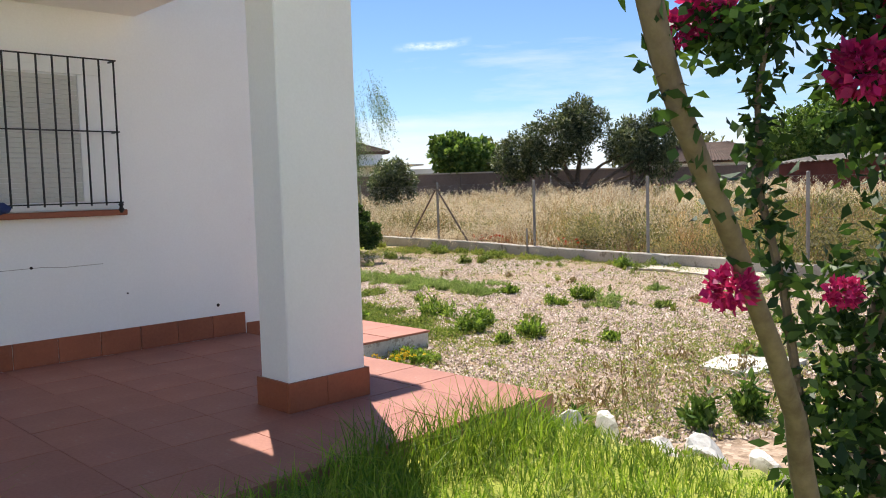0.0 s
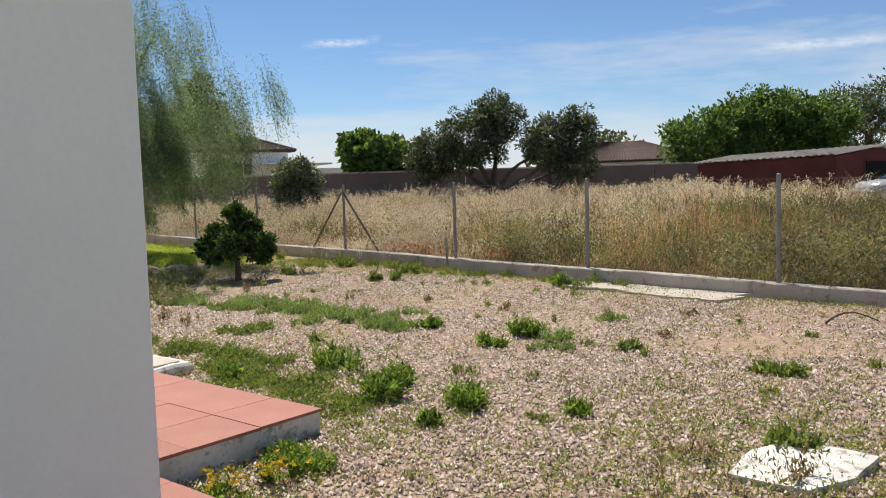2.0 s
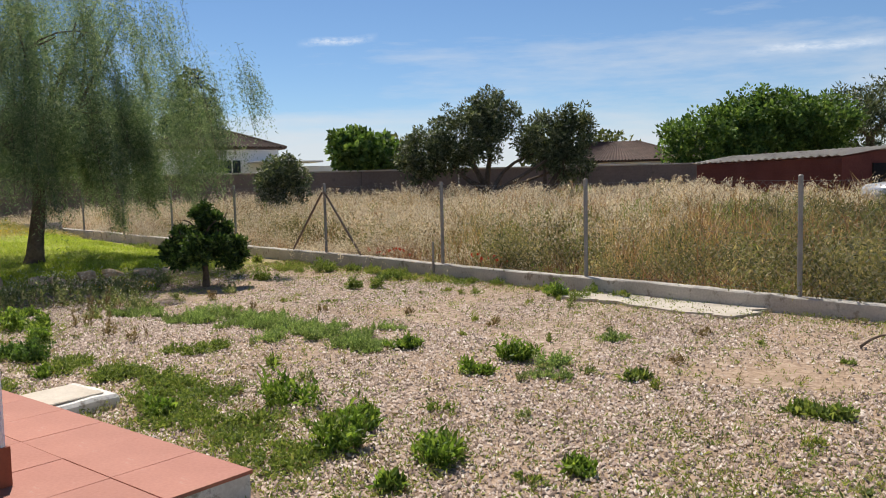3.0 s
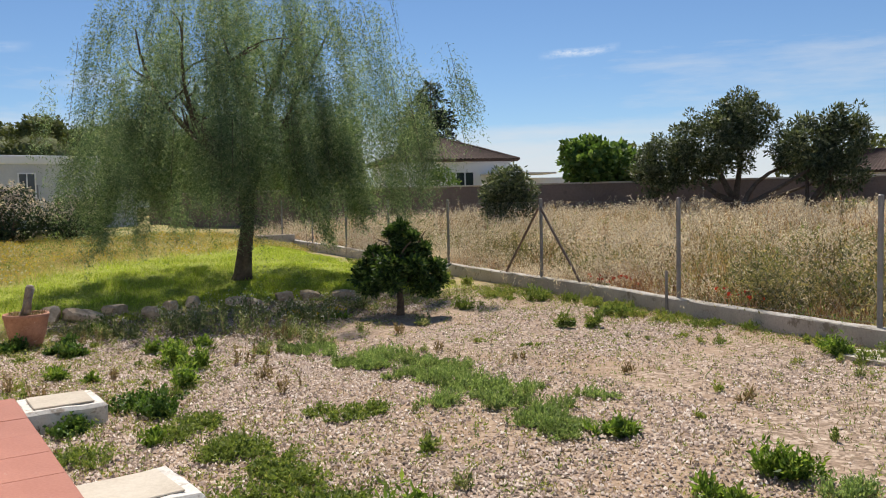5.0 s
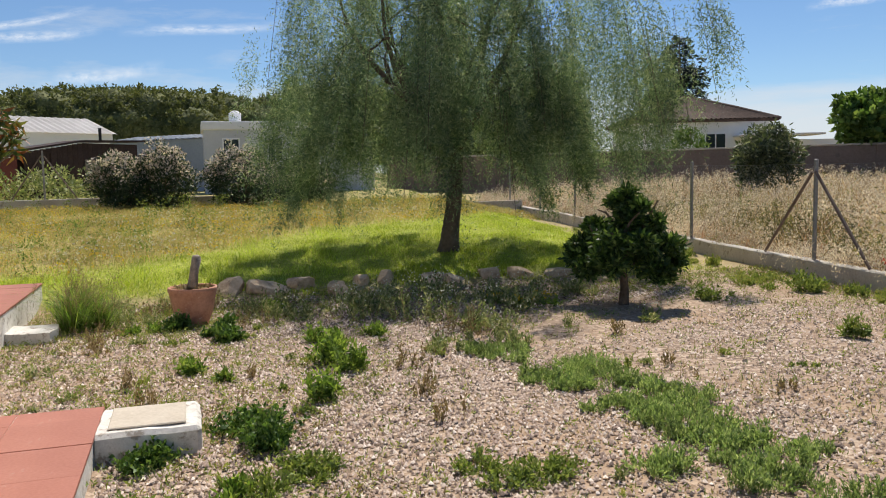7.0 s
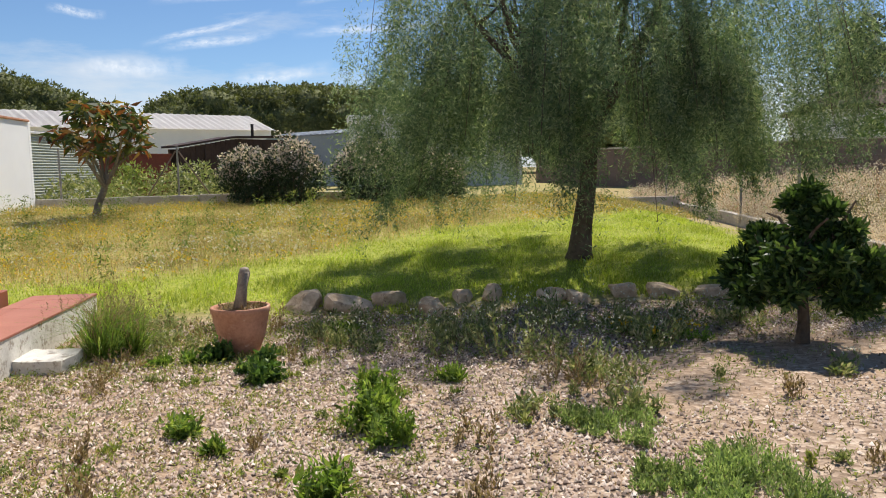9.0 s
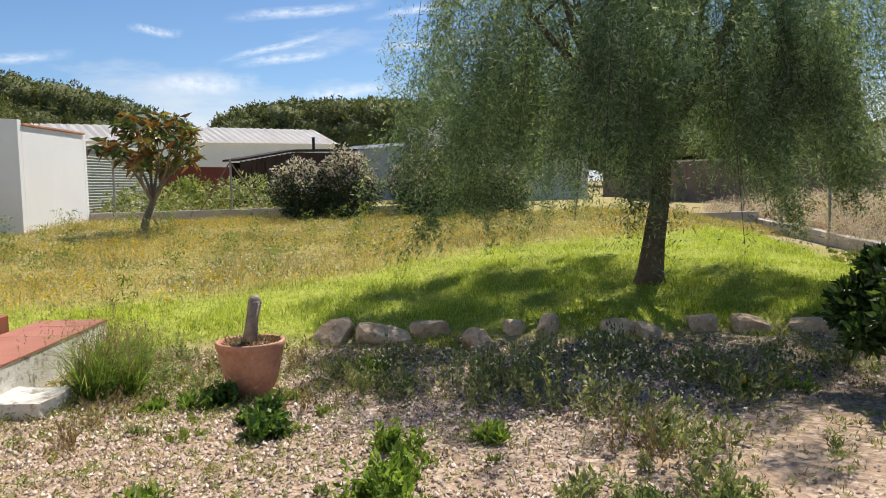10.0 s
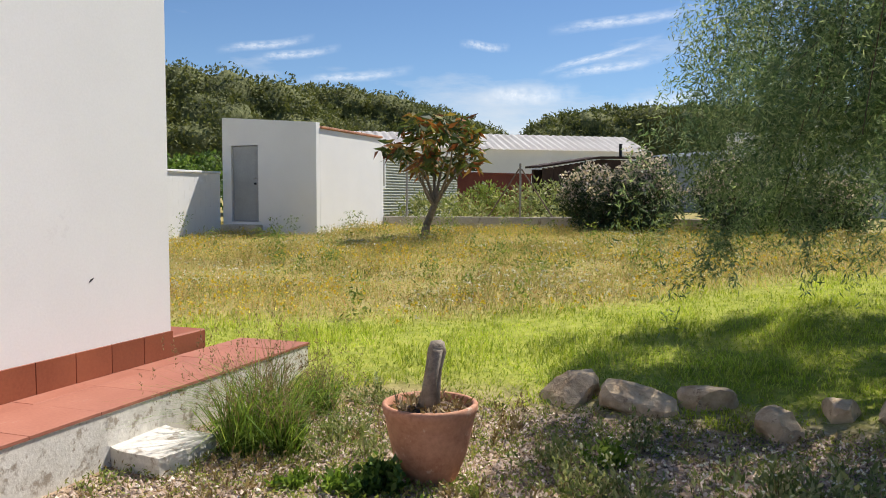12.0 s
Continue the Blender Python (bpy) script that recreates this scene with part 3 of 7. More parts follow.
# the porch column on its tiled foot
column = thing("porch_column", "square white porch column with a dark red tiled foot", "column", kind="structure")
C0, C1 = (3.80, 2.49), (4.13, 3.07)
part("shaft", boxed((C0[0] + 0.02, C0[1] + 0.02, TERRACE_Z), (C1[0] - 0.02, C1[1] - 0.02, 2.947), HOUSE, 0.008), M_white, column)
for lo, hi in (((C0[0], C0[1], TERRACE_Z), (C0[0] + 0.018, C0[1] + 0.2635, TERRACE_Z + 0.17)), ((C0[0], C0[1] + 0.2665, TERRACE_Z), (C0[0] + 0.018, C1[1], TERRACE_Z + 0.17)),
               ((C0[0] + 0.0205, C0[1], TERRACE_Z), (C1[0], C0[1] + 0.018, TERRACE_Z + 0.17)), ((C0[0] + 0.0205, C1[1] - 0.018, TERRACE_Z), (C1[0], C1[1], TERRACE_Z + 0.17)),
               ((C1[0] - 0.018, C0[1] + 0.0205, TERRACE_Z), (C1[0], C1[1] - 0.0205, TERRACE_Z + 0.17))):
    part("foot_tile", boxed(lo, hi, HOUSE, 0.002), M_skirt, column)

# barred window on the porch
window = thing("window_1", "shuttered window behind a black iron grille, brown sill", "window", kind="structure")
W0, W1, Z0, Z1 = 1.25, 2.62, 1.43, 2.52
for lo, hi in (((6.405, W0, Z1 - 0.06), (6.4175, W1, Z1)), ((6.405, W0, Z0), (6.4175, W1, Z0 + 0.06)), ((6.405, W0, Z0 + 0.063), (6.4175, W0 + 0.06, Z1 - 0.063)), ((6.405, W1 - 0.19, Z0 + 0.063), (6.4175, W1 - 0.02, Z1 - 0.063))):
    part("window_frame", boxed(lo, hi, HOUSE, 0.003), M_white, window)
for k in range(26):
    z = Z0 + 0.065 + k * 0.0367
    part("shutter_slat", boxed((6.408, W0 + 0.063, z), (6.416, W1 - 0.193, z + 0.035), HOUSE, 0.003), M_shutter, window)
part("window_sill", boxed((6.3, W0 - 0.1, Z0 - 0.05), (6.4175, W1 + 0.1, Z0 - 0.005), HOUSE, 0.006), M_skirt, window, "brown tiled sill")
grille = thing("window_grille", "black wrought iron window grille with thin upright bars", "grille")
for k in range(14):
    w = W0 - 0.05 + k * (W1 - W0 + 0.1) / 13
    part("bar", tube(bmesh.new(), [(*hxy(6.3, w), Z0 + 0.03), (*hxy(6.3, w), Z1 + 0.05)], [0.008, 0.008], 8), M_iron, grille)
for z in (Z0 + 0.05, (Z0 + Z1) / 2 + 0.05, Z1 + 0.05):
    part("rail", boxed((6.295, W0 - 0.07, z - 0.005), (6.305, W1 + 0.07, z + 0.005), HOUSE), M_iron, grille)
    for w in (W0 - 0.06, W1 + 0.06):
        part("anchor", boxed((6.3055, w - 0.006, z - 0.006), (6.417, w + 0.006, z + 0.006), HOUSE), M_iron, grille)
for w in (W0 - 0.05, W1 + 0.05):
    bm = bmesh.new()
    lathe(bm, [(0.006, 0.05), (0.022, 0.035), (0.012, 0.015), (0.024, -0.005), (0.01, -0.03)], 10, at=(*hxy(6.3, w), Z0))
    part("finial", bm, M_iron, grille)
cloth = bmesh.new()
bmesh.ops.create_uvsphere(cloth, u_segments=14, v_segments=8, radius=0.07)
for v in cloth.verts:
    v.co += Vector((0.01 * math.sin(v.co.y * 90), 0.012 * math.sin(v.co.z * 80), 0.01 * math.sin(v.co.x * 70)))
    v.co.z *= 0.6
bmesh.ops.transform(cloth, matrix=Matrix.Translation((*hxy(6.28, 1.79), Z0 + 0.03)), verts=cloth.verts)
tagged(part("rag", cloth, M_blue, shade=True), "crumpled dark blue rag on the window sill", "rag")
# fixing holes in the plaster, their inner shade painted as near-black discs
for w, z, r in ((3.52, 0.56, 0.014), (2.73, 0.75, 0.007), (2.02, 1.015, 0.011)):
    bm = tube(bmesh.new(), [(*hxy(6.413, w), z), (*hxy(6.4185, w), z)], [r, r], 10)
    part("hole_shade_disc", bm, M_dark, house)

# added, out of view: a sunlit white reflector that fills the shaded porch
bounce_wall = tagged(part("wall_bounce", boxed((-9.0, -2.75, -0.2), (9.0, -2.5, 2.4), None, 0.02), M_white), "unseen white wall added behind the front lawn to bounce sunlight", "wall", kind="structure")

part("plaster_crack", tube(bmesh.new(), [(*hxy(6.4195, 1.5 + 0.15 * k), 1.02 - 0.003 * k + 0.006 * math.sin(k * 2.1)) for k in range(8)], [0.0022] * 8, 5), M_fibre, house)
part("plaster_scratch", tube(bmesh.new(), [(*hxy(14.745, 3.4205), 0.975), (*hxy(14.76, 3.4205), 0.99), (*hxy(14.785, 3.4205), 1.0)], [0.004, 0.006, 0.003], 6), M_dark, house)

# ---- boundary kerb and fence ----
fence = thing("boundary_fence", "wire fence with grey steel posts on a low concrete kerb", "fence")
kerb_rng = random.Random(3)
FENCE_END = 29.5


def fence_top(k):
    x, y = FENCE_A.x + FENCE_D.x * k, FENCE_A.y + FENCE_D.y * k
    return 0.2 + 0.006 * max(k, 0) + 0.01 * math.sin(k * 0.9)


k = -9.0
while k < FENCE_END:
    n = min(k + 2.4, FENCE_END)
    bm = bmesh.new()
    for j in range(9):
        a, b = k + (n - k) * j / 8, k + (n - k) * (j + 1) / 8
        if j == 0:
            ring = [bm.verts.new(FENCE @ Vector((a + 0.004, q, z))) for q, z in ((-0.09, -0.15), (-0.09, fence_top(a) - 0.015), (-0.075, fence_top(a)), (0.07, fence_top(a)), (0.09, -0.15))]
            bm.faces.new(ring)
        e, o = fence_top(b) + kerb_rng.uniform(-0.006, 0.006), kerb_rng.uniform(-0.008, 0.008)
        nxt = [bm.verts.new(FENCE @ Vector((b - (0.004 if j == 7 else 0), q, z))) for q, z in ((-0.09 + o, -0.15), (-0.09 + o, e - 0.015), (-0.075, e), (0.07, e), (0.09, -0.15))]
        for i in range(5):
            bm.faces.new((ring[i], ring[(i + 1) % 5], nxt[(i + 1) % 5], nxt[i]))
        ring = nxt
    bm.faces.new(ring[::-1])
    part("kerb", bm, M_concrete, fence)
    k = n
POSTS = [-6.3, -3.1, 0.0, 3.15, 6.3, 9.95, 13.9, 17.6, 21.2, 24.9, 29.2]
for k in POSTS:
    top = fence_top(k) + 1.42
    part("post", tube(bmesh.new(), [FENCE @ Vector((k, 0, 0.1)), FENCE @ Vector((k, 0, top)), FENCE @ Vector((k, 0, top + 0.012))], [0.03, 0.03, 0.018], 12), M_steel, fence)
for k, d in ((9.95, 1.25), (9.95, -1.25)):
    part("brace", tube(bmesh.new(), [FENCE @ Vector((k + d, -0.03, fence_top(k) + 0.01)), FENCE @ Vector((k + d * 0.03, -0.03, fence_top(k) + 1.25))], [0.022, 0.022], 10), M_rust, fence)
part("stub", tube(bmesh.new(), [FENCE @ Vector((6.42, -0.12, 0.0)), FENCE @ Vector((6.42, -0.12, 0.62))], [0.022, 0.022], 10), M_steel, fence)
for z in (0.04, 0.72, 1.36):
    pts = [FENCE @ Vector((k, 0.03, fence_top(k) + z)) for k in np.arange(-9, FENCE_END, 1.2)]
    part("line_wire", tube(bmesh.new(), pts, [0.0022] * len(pts), 4), M_steel, fence)


def mesh_wire(k0, k1, step):
    """Diamond mesh, as thin three-sided wires."""
    vs, fs = [], []
    for sign in (1, -1):
        for c in np.arange(k0 - 1.4, k1 + 1.4, step):
            a, b = Vector((c, 0.035, 0.0)), Vector((c + sign * 1.36, 0.035, 1.36))
            lo = max(0.0, (k0 - c) / (sign * 1.36) if sign > 0 else (c - k1) / 1.36)
            hi = min(1.0, (k1 - c) / 1.36 if sign > 0 else (c - k0) / 1.36)
            if hi - lo < 0.02:
                continue
            p, q = a.lerp(b, lo), a.lerp(b, hi)
            p.z += fence_top(p.x)
            q.z += fence_top(q.x)
            base = len(vs)
            for pt in (p, q):
                for dx, dz in ((0.0011, 0), (-0.0007, 0.0008), (-0.0007, -0.0008)):
                    vs.append(FENCE @ Vector((pt.x + dx, pt.y + dz, pt.z + dz)))
            fs += [(base, base + 1, base + 4, base + 3), (base + 1, base + 2, base + 5, base + 4), (base + 2, base, base + 3, base + 5)]
    return vs, fs


for a, b in zip(POSTS[1:8], POSTS[2:9]):
    v, f = mesh_wire(a + 0.03, b - 0.03, 0.1)
    mesh_of("wire_mesh", v, f, M_steel, fence)

# ---- back boundary, hut and neighbours to the west ----
def gzf(x, y):
    return float(ground_z(x, y))


back_wall = thing("back_wall", "low grey concrete garden wall", "wall", kind="structure")
for k in range(8):
    a, b = -2.4 + k * 2.44, -2.4 + (k + 1) * 2.44
    part("wall_panel", boxed((31.8, a + 0.003, 0.2), (31.95, b - 0.003, (1.0 if k < 5 else 0.56) + 0.01 * (k % 3)), HOUSE, 0.012), M_concrete, back_wall)
for k in range(4):
    bm = boxed((31.85, -1.4 + k * 3.3 - 0.025, 1.0), (31.9, -1.4 + k * 3.3 + 0.025, 2.45), HOUSE, 0.004)
    part("post", bm, M_steel, back_wall)
for d in (0.9, -0.9):
    part("brace", tube(bmesh.new(), [(*hxy(31.87, 1.9 + d), 1.0), (*hxy(31.87, 1.9 + 0.04 * d), 2.3)], [0.02, 0.02], 8), M_rust, back_wall)

hut = thing("garden_hut", "small white rendered garden hut with a grey metal door", "hut")
HS, HW0, HW1, HD = 27.9, -4.75, -2.1, 3.75


def hut_front():
    bm = bmesh.new()
    d0, d1, dt = -4.5, -3.72, 2.82
    def quad(w0, w1, z0, z1, z2):
        a = [bm.verts.new(HOUSE @ Vector((HS + q, w, z))) for q in (0, 0.18) for w, z in ((w0, z0), (w1, z0), (w1, z2), (w0, z1))]
        for i, j, k, l in ((0, 1, 2, 3), (4, 5, 6, 7), (0, 1, 5, 4), (1, 2, 6, 5), (2, 3, 7, 6), (3, 0, 4, 7)):
            bm.faces.new([a[i], a[j], a[k], a[l]])
    top = lambda w: 3.52 - 0.07 * (w - HW0)
    quad(HW0, d0, 0.2, top(HW0), top(d0))
    quad(d0, d1, dt, top(d0), top(d1))
    quad(d1, HW1, 0.2, top(d1), top(HW1))
    quad(d0, d1, 0.2, 0.93, 0.93)
    return bm


part("front_wall", hut_front(), M_white, hut)
part("side_wall", boxed((HS + 0.183, HW1 - 0.18, 0.2), (HS + HD, HW1, 3.2), HOUSE, 0.01), M_white, hut)
part("side_wall", boxed((HS + 0.183, HW0, 0.2), (HS + HD, HW0 + 0.18, 3.3), HOUSE, 0.01), M_white, hut)
part("rear_wall", boxed((HS + HD + 0.003, HW0, 0.2), (HS + HD + 0.18, HW1, 3.2), HOUSE, 0.01), M_white, hut)
part("roof", boxed((HS + 0.185, HW0 + 0.182, 3.05), (HS + HD, HW1 - 0.182, 3.15), HOUSE), M_fibre, hut)
for k in range(9):
    part("coping_tile", boxed((HS + 0.2 + k * 0.4, HW1 - 0.22, 3.203), (HS + 0.59 + k * 0.4, HW1 + 0.05, 3.26), HOUSE, 0.012), M_clay, hut)
hut_door = part("door", boxed((HS + 0.06, -4.48, 0.95), (HS + 0.1, -3.74, 2.8), HOUSE, 0.004), M_door, hut, "grey metal door")
for z0, z1 in ((1.05, 1.8), (1.9, 2.7)):
    part("panel", boxed((HS + 0.052, -4.4, z0), (HS + 0.058, -3.82, z1), HOUSE, 0.002), M_door, hut_door)
part("handle", boxed((HS + 0.02, -3.86, 1.85), (HS + 0.05, -3.8, 1.9), HOUSE, 0.004), M_iron, hut_door)
part("door_step", boxed((HS - 0.32, -4.6, 0.4), (HS - 0.003, -3.6, 0.86), HOUSE, 0.015), M_concrete, hut)

yard_wall = thing("yard_wall", "white painted block wall beside the hut", "wall", kind="structure")
part("wall_core", boxed((19.5, -5.0, 0.2), (27.89, -4.83, 2.12), HOUSE), M_white, yard_wall)
for r in range(8):
    for c in range(10):
        a = 27.88 - (0.2 if r % 2 else 0.0) - c * 0.405
        part("block", boxed((a - 0.4, -4.829, 0.5 + r * 0.2), (a, -4.826, 0.698 + r * 0.2), HOUSE, 0.001), M_white, yard_wall)
part("coping", boxed((19.5, -5.05, 2.123), (27.89, -4.79, 2.18), HOUSE, 0.01), M_white, yard_wall)


def flat(c, dx, dy):
    """A plan frame at c with its x axis along dx, dy."""
    n = math.hypot(dx, dy)
    dx, dy = dx / n, dy / n
    return Matrix(((dx, -dy, 0, c[0]), (dy, dx, 0, c[1]), (0, 0, 1, 0), (0, 0, 0, 1)))


def ribbed(bm, m, x0, x1, y0, z0, y1, z1, pitch, amp):
    """A ribbed sheet from the eave (y0, z0) to the ridge (y1, z1)."""
    n = int((x1 - x0) / pitch) * 2
    rows = []
    for y, z in ((y0, z0), (y1, z1)):
        rows.append([bm.verts.new(m @ Vector((x0 + (x1 - x0) * k / n, y, z + (amp if k % 2 else 0)))) for k in range(n + 1)])
    for k in range(n):
        bm.faces.new((rows[0][k], rows[0][k + 1], rows[1][k + 1], rows[1][k]))
    return bm


def gable_shed(name, label, m, length, width, z0, eave, ridge, wall_mat, roof_mat, category="shed", pitch=0.5, over=0.3):
    ob = thing(name, label, category)
    bm = bmesh.new()
    h = [(0, z0), (width, z0), (width, eave), (width / 2, ridge), (0, eave)]
    a = [bm.verts.new(m @ Vector((0, y, z))) for y, z in h]
    b = [bm.verts.new(m @ Vector((length, y, z))) for y, z in h]
    bm.faces.new(a)
    bm.faces.new(b[::-1])
    for i in range(5):
        bm.faces.new((a[i], a[(i + 1) % 5], b[(i + 1) % 5], b[i]))
    part("wall", bm, wall_mat, ob)
    slope = (ridge - eave) / (width / 2)
    for y0, sign in ((-over, 1), (width + over, -1)):
        bm = ribbed(bmesh.new(), m, -over, length + over, y0, eave - over * slope + 0.06, width / 2, ridge + 0.06, pitch, 0.06)
        bmesh.ops.solidify(bm, geom=bm.faces[:], thickness=0.03)
        part("roof_sheet", bm, roof_mat, ob)
    return ob


def hip_house(name, label, c, half_x, half_y, z0, eave, apex, ridge, turn, wall_mat=None):
    ob = thing(name, label, "house")
    m = Matrix.Translation((*c, 0)) @ Matrix.Rotation(radians(turn), 4, "Z")
    part("wall", boxed((-half_x, -half_y, z0), (half_x, half_y, eave - 0.02), m), wall_mat or M_white, ob)
    part("eave", boxed((-half_x - 0.35, -half_y - 0.35, eave - 0.12), (half_x + 0.35, half_y + 0.35, eave - 0.004), m), M_rooftile, ob, "dark brown eave")
    ex, ey = half_x + 0.4, half_y + 0.4
    corners = [Vector(p) for p in ((-ex, -ey, eave), (ex, -ey, eave), (ex, ey, eave), (-ex, ey, eave))]
    r0, r1 = Vector((-ridge, 0, apex)), Vector((ridge, 0, apex))
    faces = [(corners[0], corners[1], r1, r0), (corners[1], corners[2], r1, r1), (corners[2], corners[3], r0, r1), (corners[3], corners[0], r0, r0)]
    for a, b, c2, d in faces:
        bm = bmesh.new()
        n = max(6, int((b - a).length / 0.24))
        row0 = [a.lerp(b, k / n) for k in range(n + 1)]
        row1 = [d.lerp(c2, k / n) for k in range(n + 1)]
        for k in range(n):
            p, q, r, s = row0[k], row0[k + 1], row1[k + 1], row1[k]
            up = Vector((0, 0, 0.07))
            e = [p, p.lerp(q, 0.5) + up, q]
            t2 = [s, s.lerp(r, 0.5) + up * 0.6, r]
            vs = [bm.verts.new(m @ v) for v in e + t2]
            bm.faces.new((vs[0], vs[1], vs[4], vs[3]))
            bm.faces.new((vs[1], vs[2], vs[5], vs[4]))
        bmesh.ops.remove_doubles(bm, verts=bm.verts, dist=0.001)
        part("roof", bm, M_rooftile, ob)
        for x, y in ((a, d), ):
            part("hip_tiles", tube(bmesh.new(), [m @ x, m @ (x.lerp(y, 0.5) + Vector((0, 0, 0.03))), m @ y], [0.09, 0.09, 0.09], 6), M_rooftile, ob)
    return ob, m


def add_window(ob, m, x0, x1, z0, z1, y, frame_mat=None):
    w = part("window", boxed((x0, y - 0.03, z0), (x1, y + 0.02, z1), m), M_glass, ob)
    for lo, hi in (((x0 - 0.07, y - 0.06, z0 - 0.07), (x1 + 0.07, y + 0.02, z0)), ((x0 - 0.07, y - 0.06, z1), (x1 + 0.07, y + 0.02, z1 + 0.07)),
                   ((x0 - 0.07, y - 0.06, z0), (x0, y + 0.02, z1)), ((x1, y - 0.06, z0), (x1 + 0.07, y + 0.02, z1)), (((x0 + x1) / 2 - 0.03, y - 0.06, z0), ((x0 + x1) / 2 + 0.03, y - 0.031, z1))):
        part("frame", boxed(lo, hi, m), frame_mat or M_white, w)


# long white barn
barn = gable_shed("barn", "long white barn with a pale sheet-metal roof", flat((-57.4, 29.0), 0.17, 0.985), 26.2, 8, 0.4, 5.1, 6.45, M_white, M_sheet, "barn", 0.6)
add_window(barn, flat((-57.4, 29.0), 0.17, 0.985), 8.0, 10.2, 3.0, 4.6, -0.02)
# dark board shed
leanto = thing("dark_shed", "low shed of dark tarred boards with a flat roof", "shed")
lm = flat((-35.3, 34.0), -0.12, 0.99)
part("rear_panel", boxed((0, 0.7, 0.4), (8.0, 0.85, 2.9), lm), M_blackwood, leanto)
for x0, x1, za, zb in ((-0.3, 3.6, 2.95, 3.5), (3.603, 8.4, 3.5, 3.62)):
    bm = bmesh.new()
    a = [bm.verts.new(lm @ Vector(p)) for p in ((x0, -0.18, za), (x1, -0.18, zb), (x1, 1.0, zb), (x0, 1.0, za))]
    c = [bm.verts.new(v.co + Vector((0, 0, 0.1))) for v in a]
    for q in range(4):
        bm.faces.new((a[q], a[(q + 1) % 4], c[(q + 1) % 4], c[q]))
    bm.faces.new(a)
    bm.faces.new(c)
    part("roof", bm, M_blackwood, leanto)
for k in range(23):
    part("board", boxed((k * 0.345, 0.02, 0.4), (k * 0.345 + 0.325, 0.06 + 0.015 * (k % 2), 2.94 + min(k * 0.345 / 3.6, 1.0) * 0.52), lm), M_blackwood, leanto)
part("shutter", boxed((3.85, -0.05, 0.9), (5.1, 0.0, 2.6), lm, 0.01), M_deadwood, leanto, "weathered grey board shutter")
for x in (0, 1.6, 5.4, 8.0):
    part("post", boxed((x - 0.05, -0.1, 0.4), (x + 0.05, 0.0, 2.9), lm), M_blackwood, leanto)
part("flue", tube(bmesh.new(), [lm @ Vector((5.6, 0.5, 3.6)), lm @ Vector((5.6, 0.5, 4.3)), lm @ Vector((5.6, 0.5, 4.32))], [0.08, 0.08, 0.13], 8), M_iron, leanto)
# low red wall
redwall = thing("red_wall", "low dark red brick wall", "wall")
part("wall", boxed((0, 0, 0.4), (5.1, 0.2, 2.5), flat((-31.5, 26.8), -0.24, 0.97)), M_redbrick, redwall)
part("coping", boxed((-0.05, -0.05, 2.503), (5.15, 0.25, 2.58), flat((-31.5, 26.8), -0.24, 0.97), 0.01), M_redbrick, redwall)
# corrugated shed behind the hut
screen = thing("corrugated_shed", "grey-green corrugated sheet shed behind the hut", "shed")
sm = flat((-24.95, 20.6), -0.62, 0.785)
bm = bmesh.new()
rows = [[bm.verts.new(sm @ Vector((x, -0.03 if r % 2 else 0.0, 0.5 + r * 0.045))) for x in (0, 7.6)] for r in range(57)]
for p, q in zip(rows, rows[1:]):
    bm.faces.new((p[0], p[1], q[1], q[0]))
part("sheet", bm, M_greensheet, screen)
part("body", boxed((0, 0.01, 0.4), (7.6, 2.5, 3.02), sm), M_greensheet, screen)
part("cap", boxed((-0.05, -0.09, 3.023), (7.65, 2.55, 3.1), sm, 0.01), M_sheet, screen)
add_window(screen, sm, 1.5, 2.0, 1.9, 2.75, -0.04)
# blue-grey shed and prefab house
blueshed = gable_shed("blue_shed", "long blue-grey metal shed", flat((-45.0, 47.6), 1.0, -0.02), 9.5, 5, 0.4, 4.0, 4.35, M_bluegrey, M_bluegrey, "shed", 0.5)
prefab = thing("prefab_cabin", "pale grey prefabricated cabin with a white parapet", "cabin")
pm = flat((-29.9, 40.4), 0.72, 0.69)
part("wall", boxed((0, 0, 0.4), (9.0, 4, 4.0), pm), M_pvc, prefab)
part("parapet", boxed((-0.1, -0.1, 4.003), (9.1, 4.1, 4.45), pm, 0.02), M_white, prefab)
for k in range(22):
    part("parapet_slat", boxed((k * 0.41, -0.13, 4.05), (k * 0.41 + 0.3, -0.103, 4.4), pm), M_white, prefab)
add_window(prefab, pm, 1.0, 1.75, 2.35, 3.5, -0.03)
add_window(prefab, pm, 3.3, 4.0, 2.35, 3.5, -0.03)
tank = bmesh.new()
lathe(tank, [(0.3, 0), (0.33, 0.05), (0.33, 0.5), (0.2, 0.62), (0.08, 0.66)], 14, at=(*(pm @ Vector((1.7, 1.5, 0))).xy, 4.45))
part("water_tank", tank, M_white, prefab)

# ---- neighbours beyond the field ----
PIVOT = Vector((0.4, 5.0, 1.6))


def set_back(ob, k):
    """Moves a far thing out along the line of sight from the yard, at its true larger size."""
    ob.location = PIVOT * (1 - k)
    ob.scale = (k, k, k)
    return ob


fw = thing("field_wall", "long brown block wall with a pale coping beyond the field", "wall", kind="structure")
for k in range(9):
    a = Vector((-20 + k * 4.2, 41.6 - k * 0.42))
    m = flat(a, 4.2, -0.42)
    part("wall_panel", boxed((0.004, 0, 0.2), (4.212, 0.2, 2.26), m), M_block, fw)
    part("coping", boxed((0.0, -0.04, 2.263), (4.216, 0.24, 2.33), m, 0.01), M_concrete, fw)
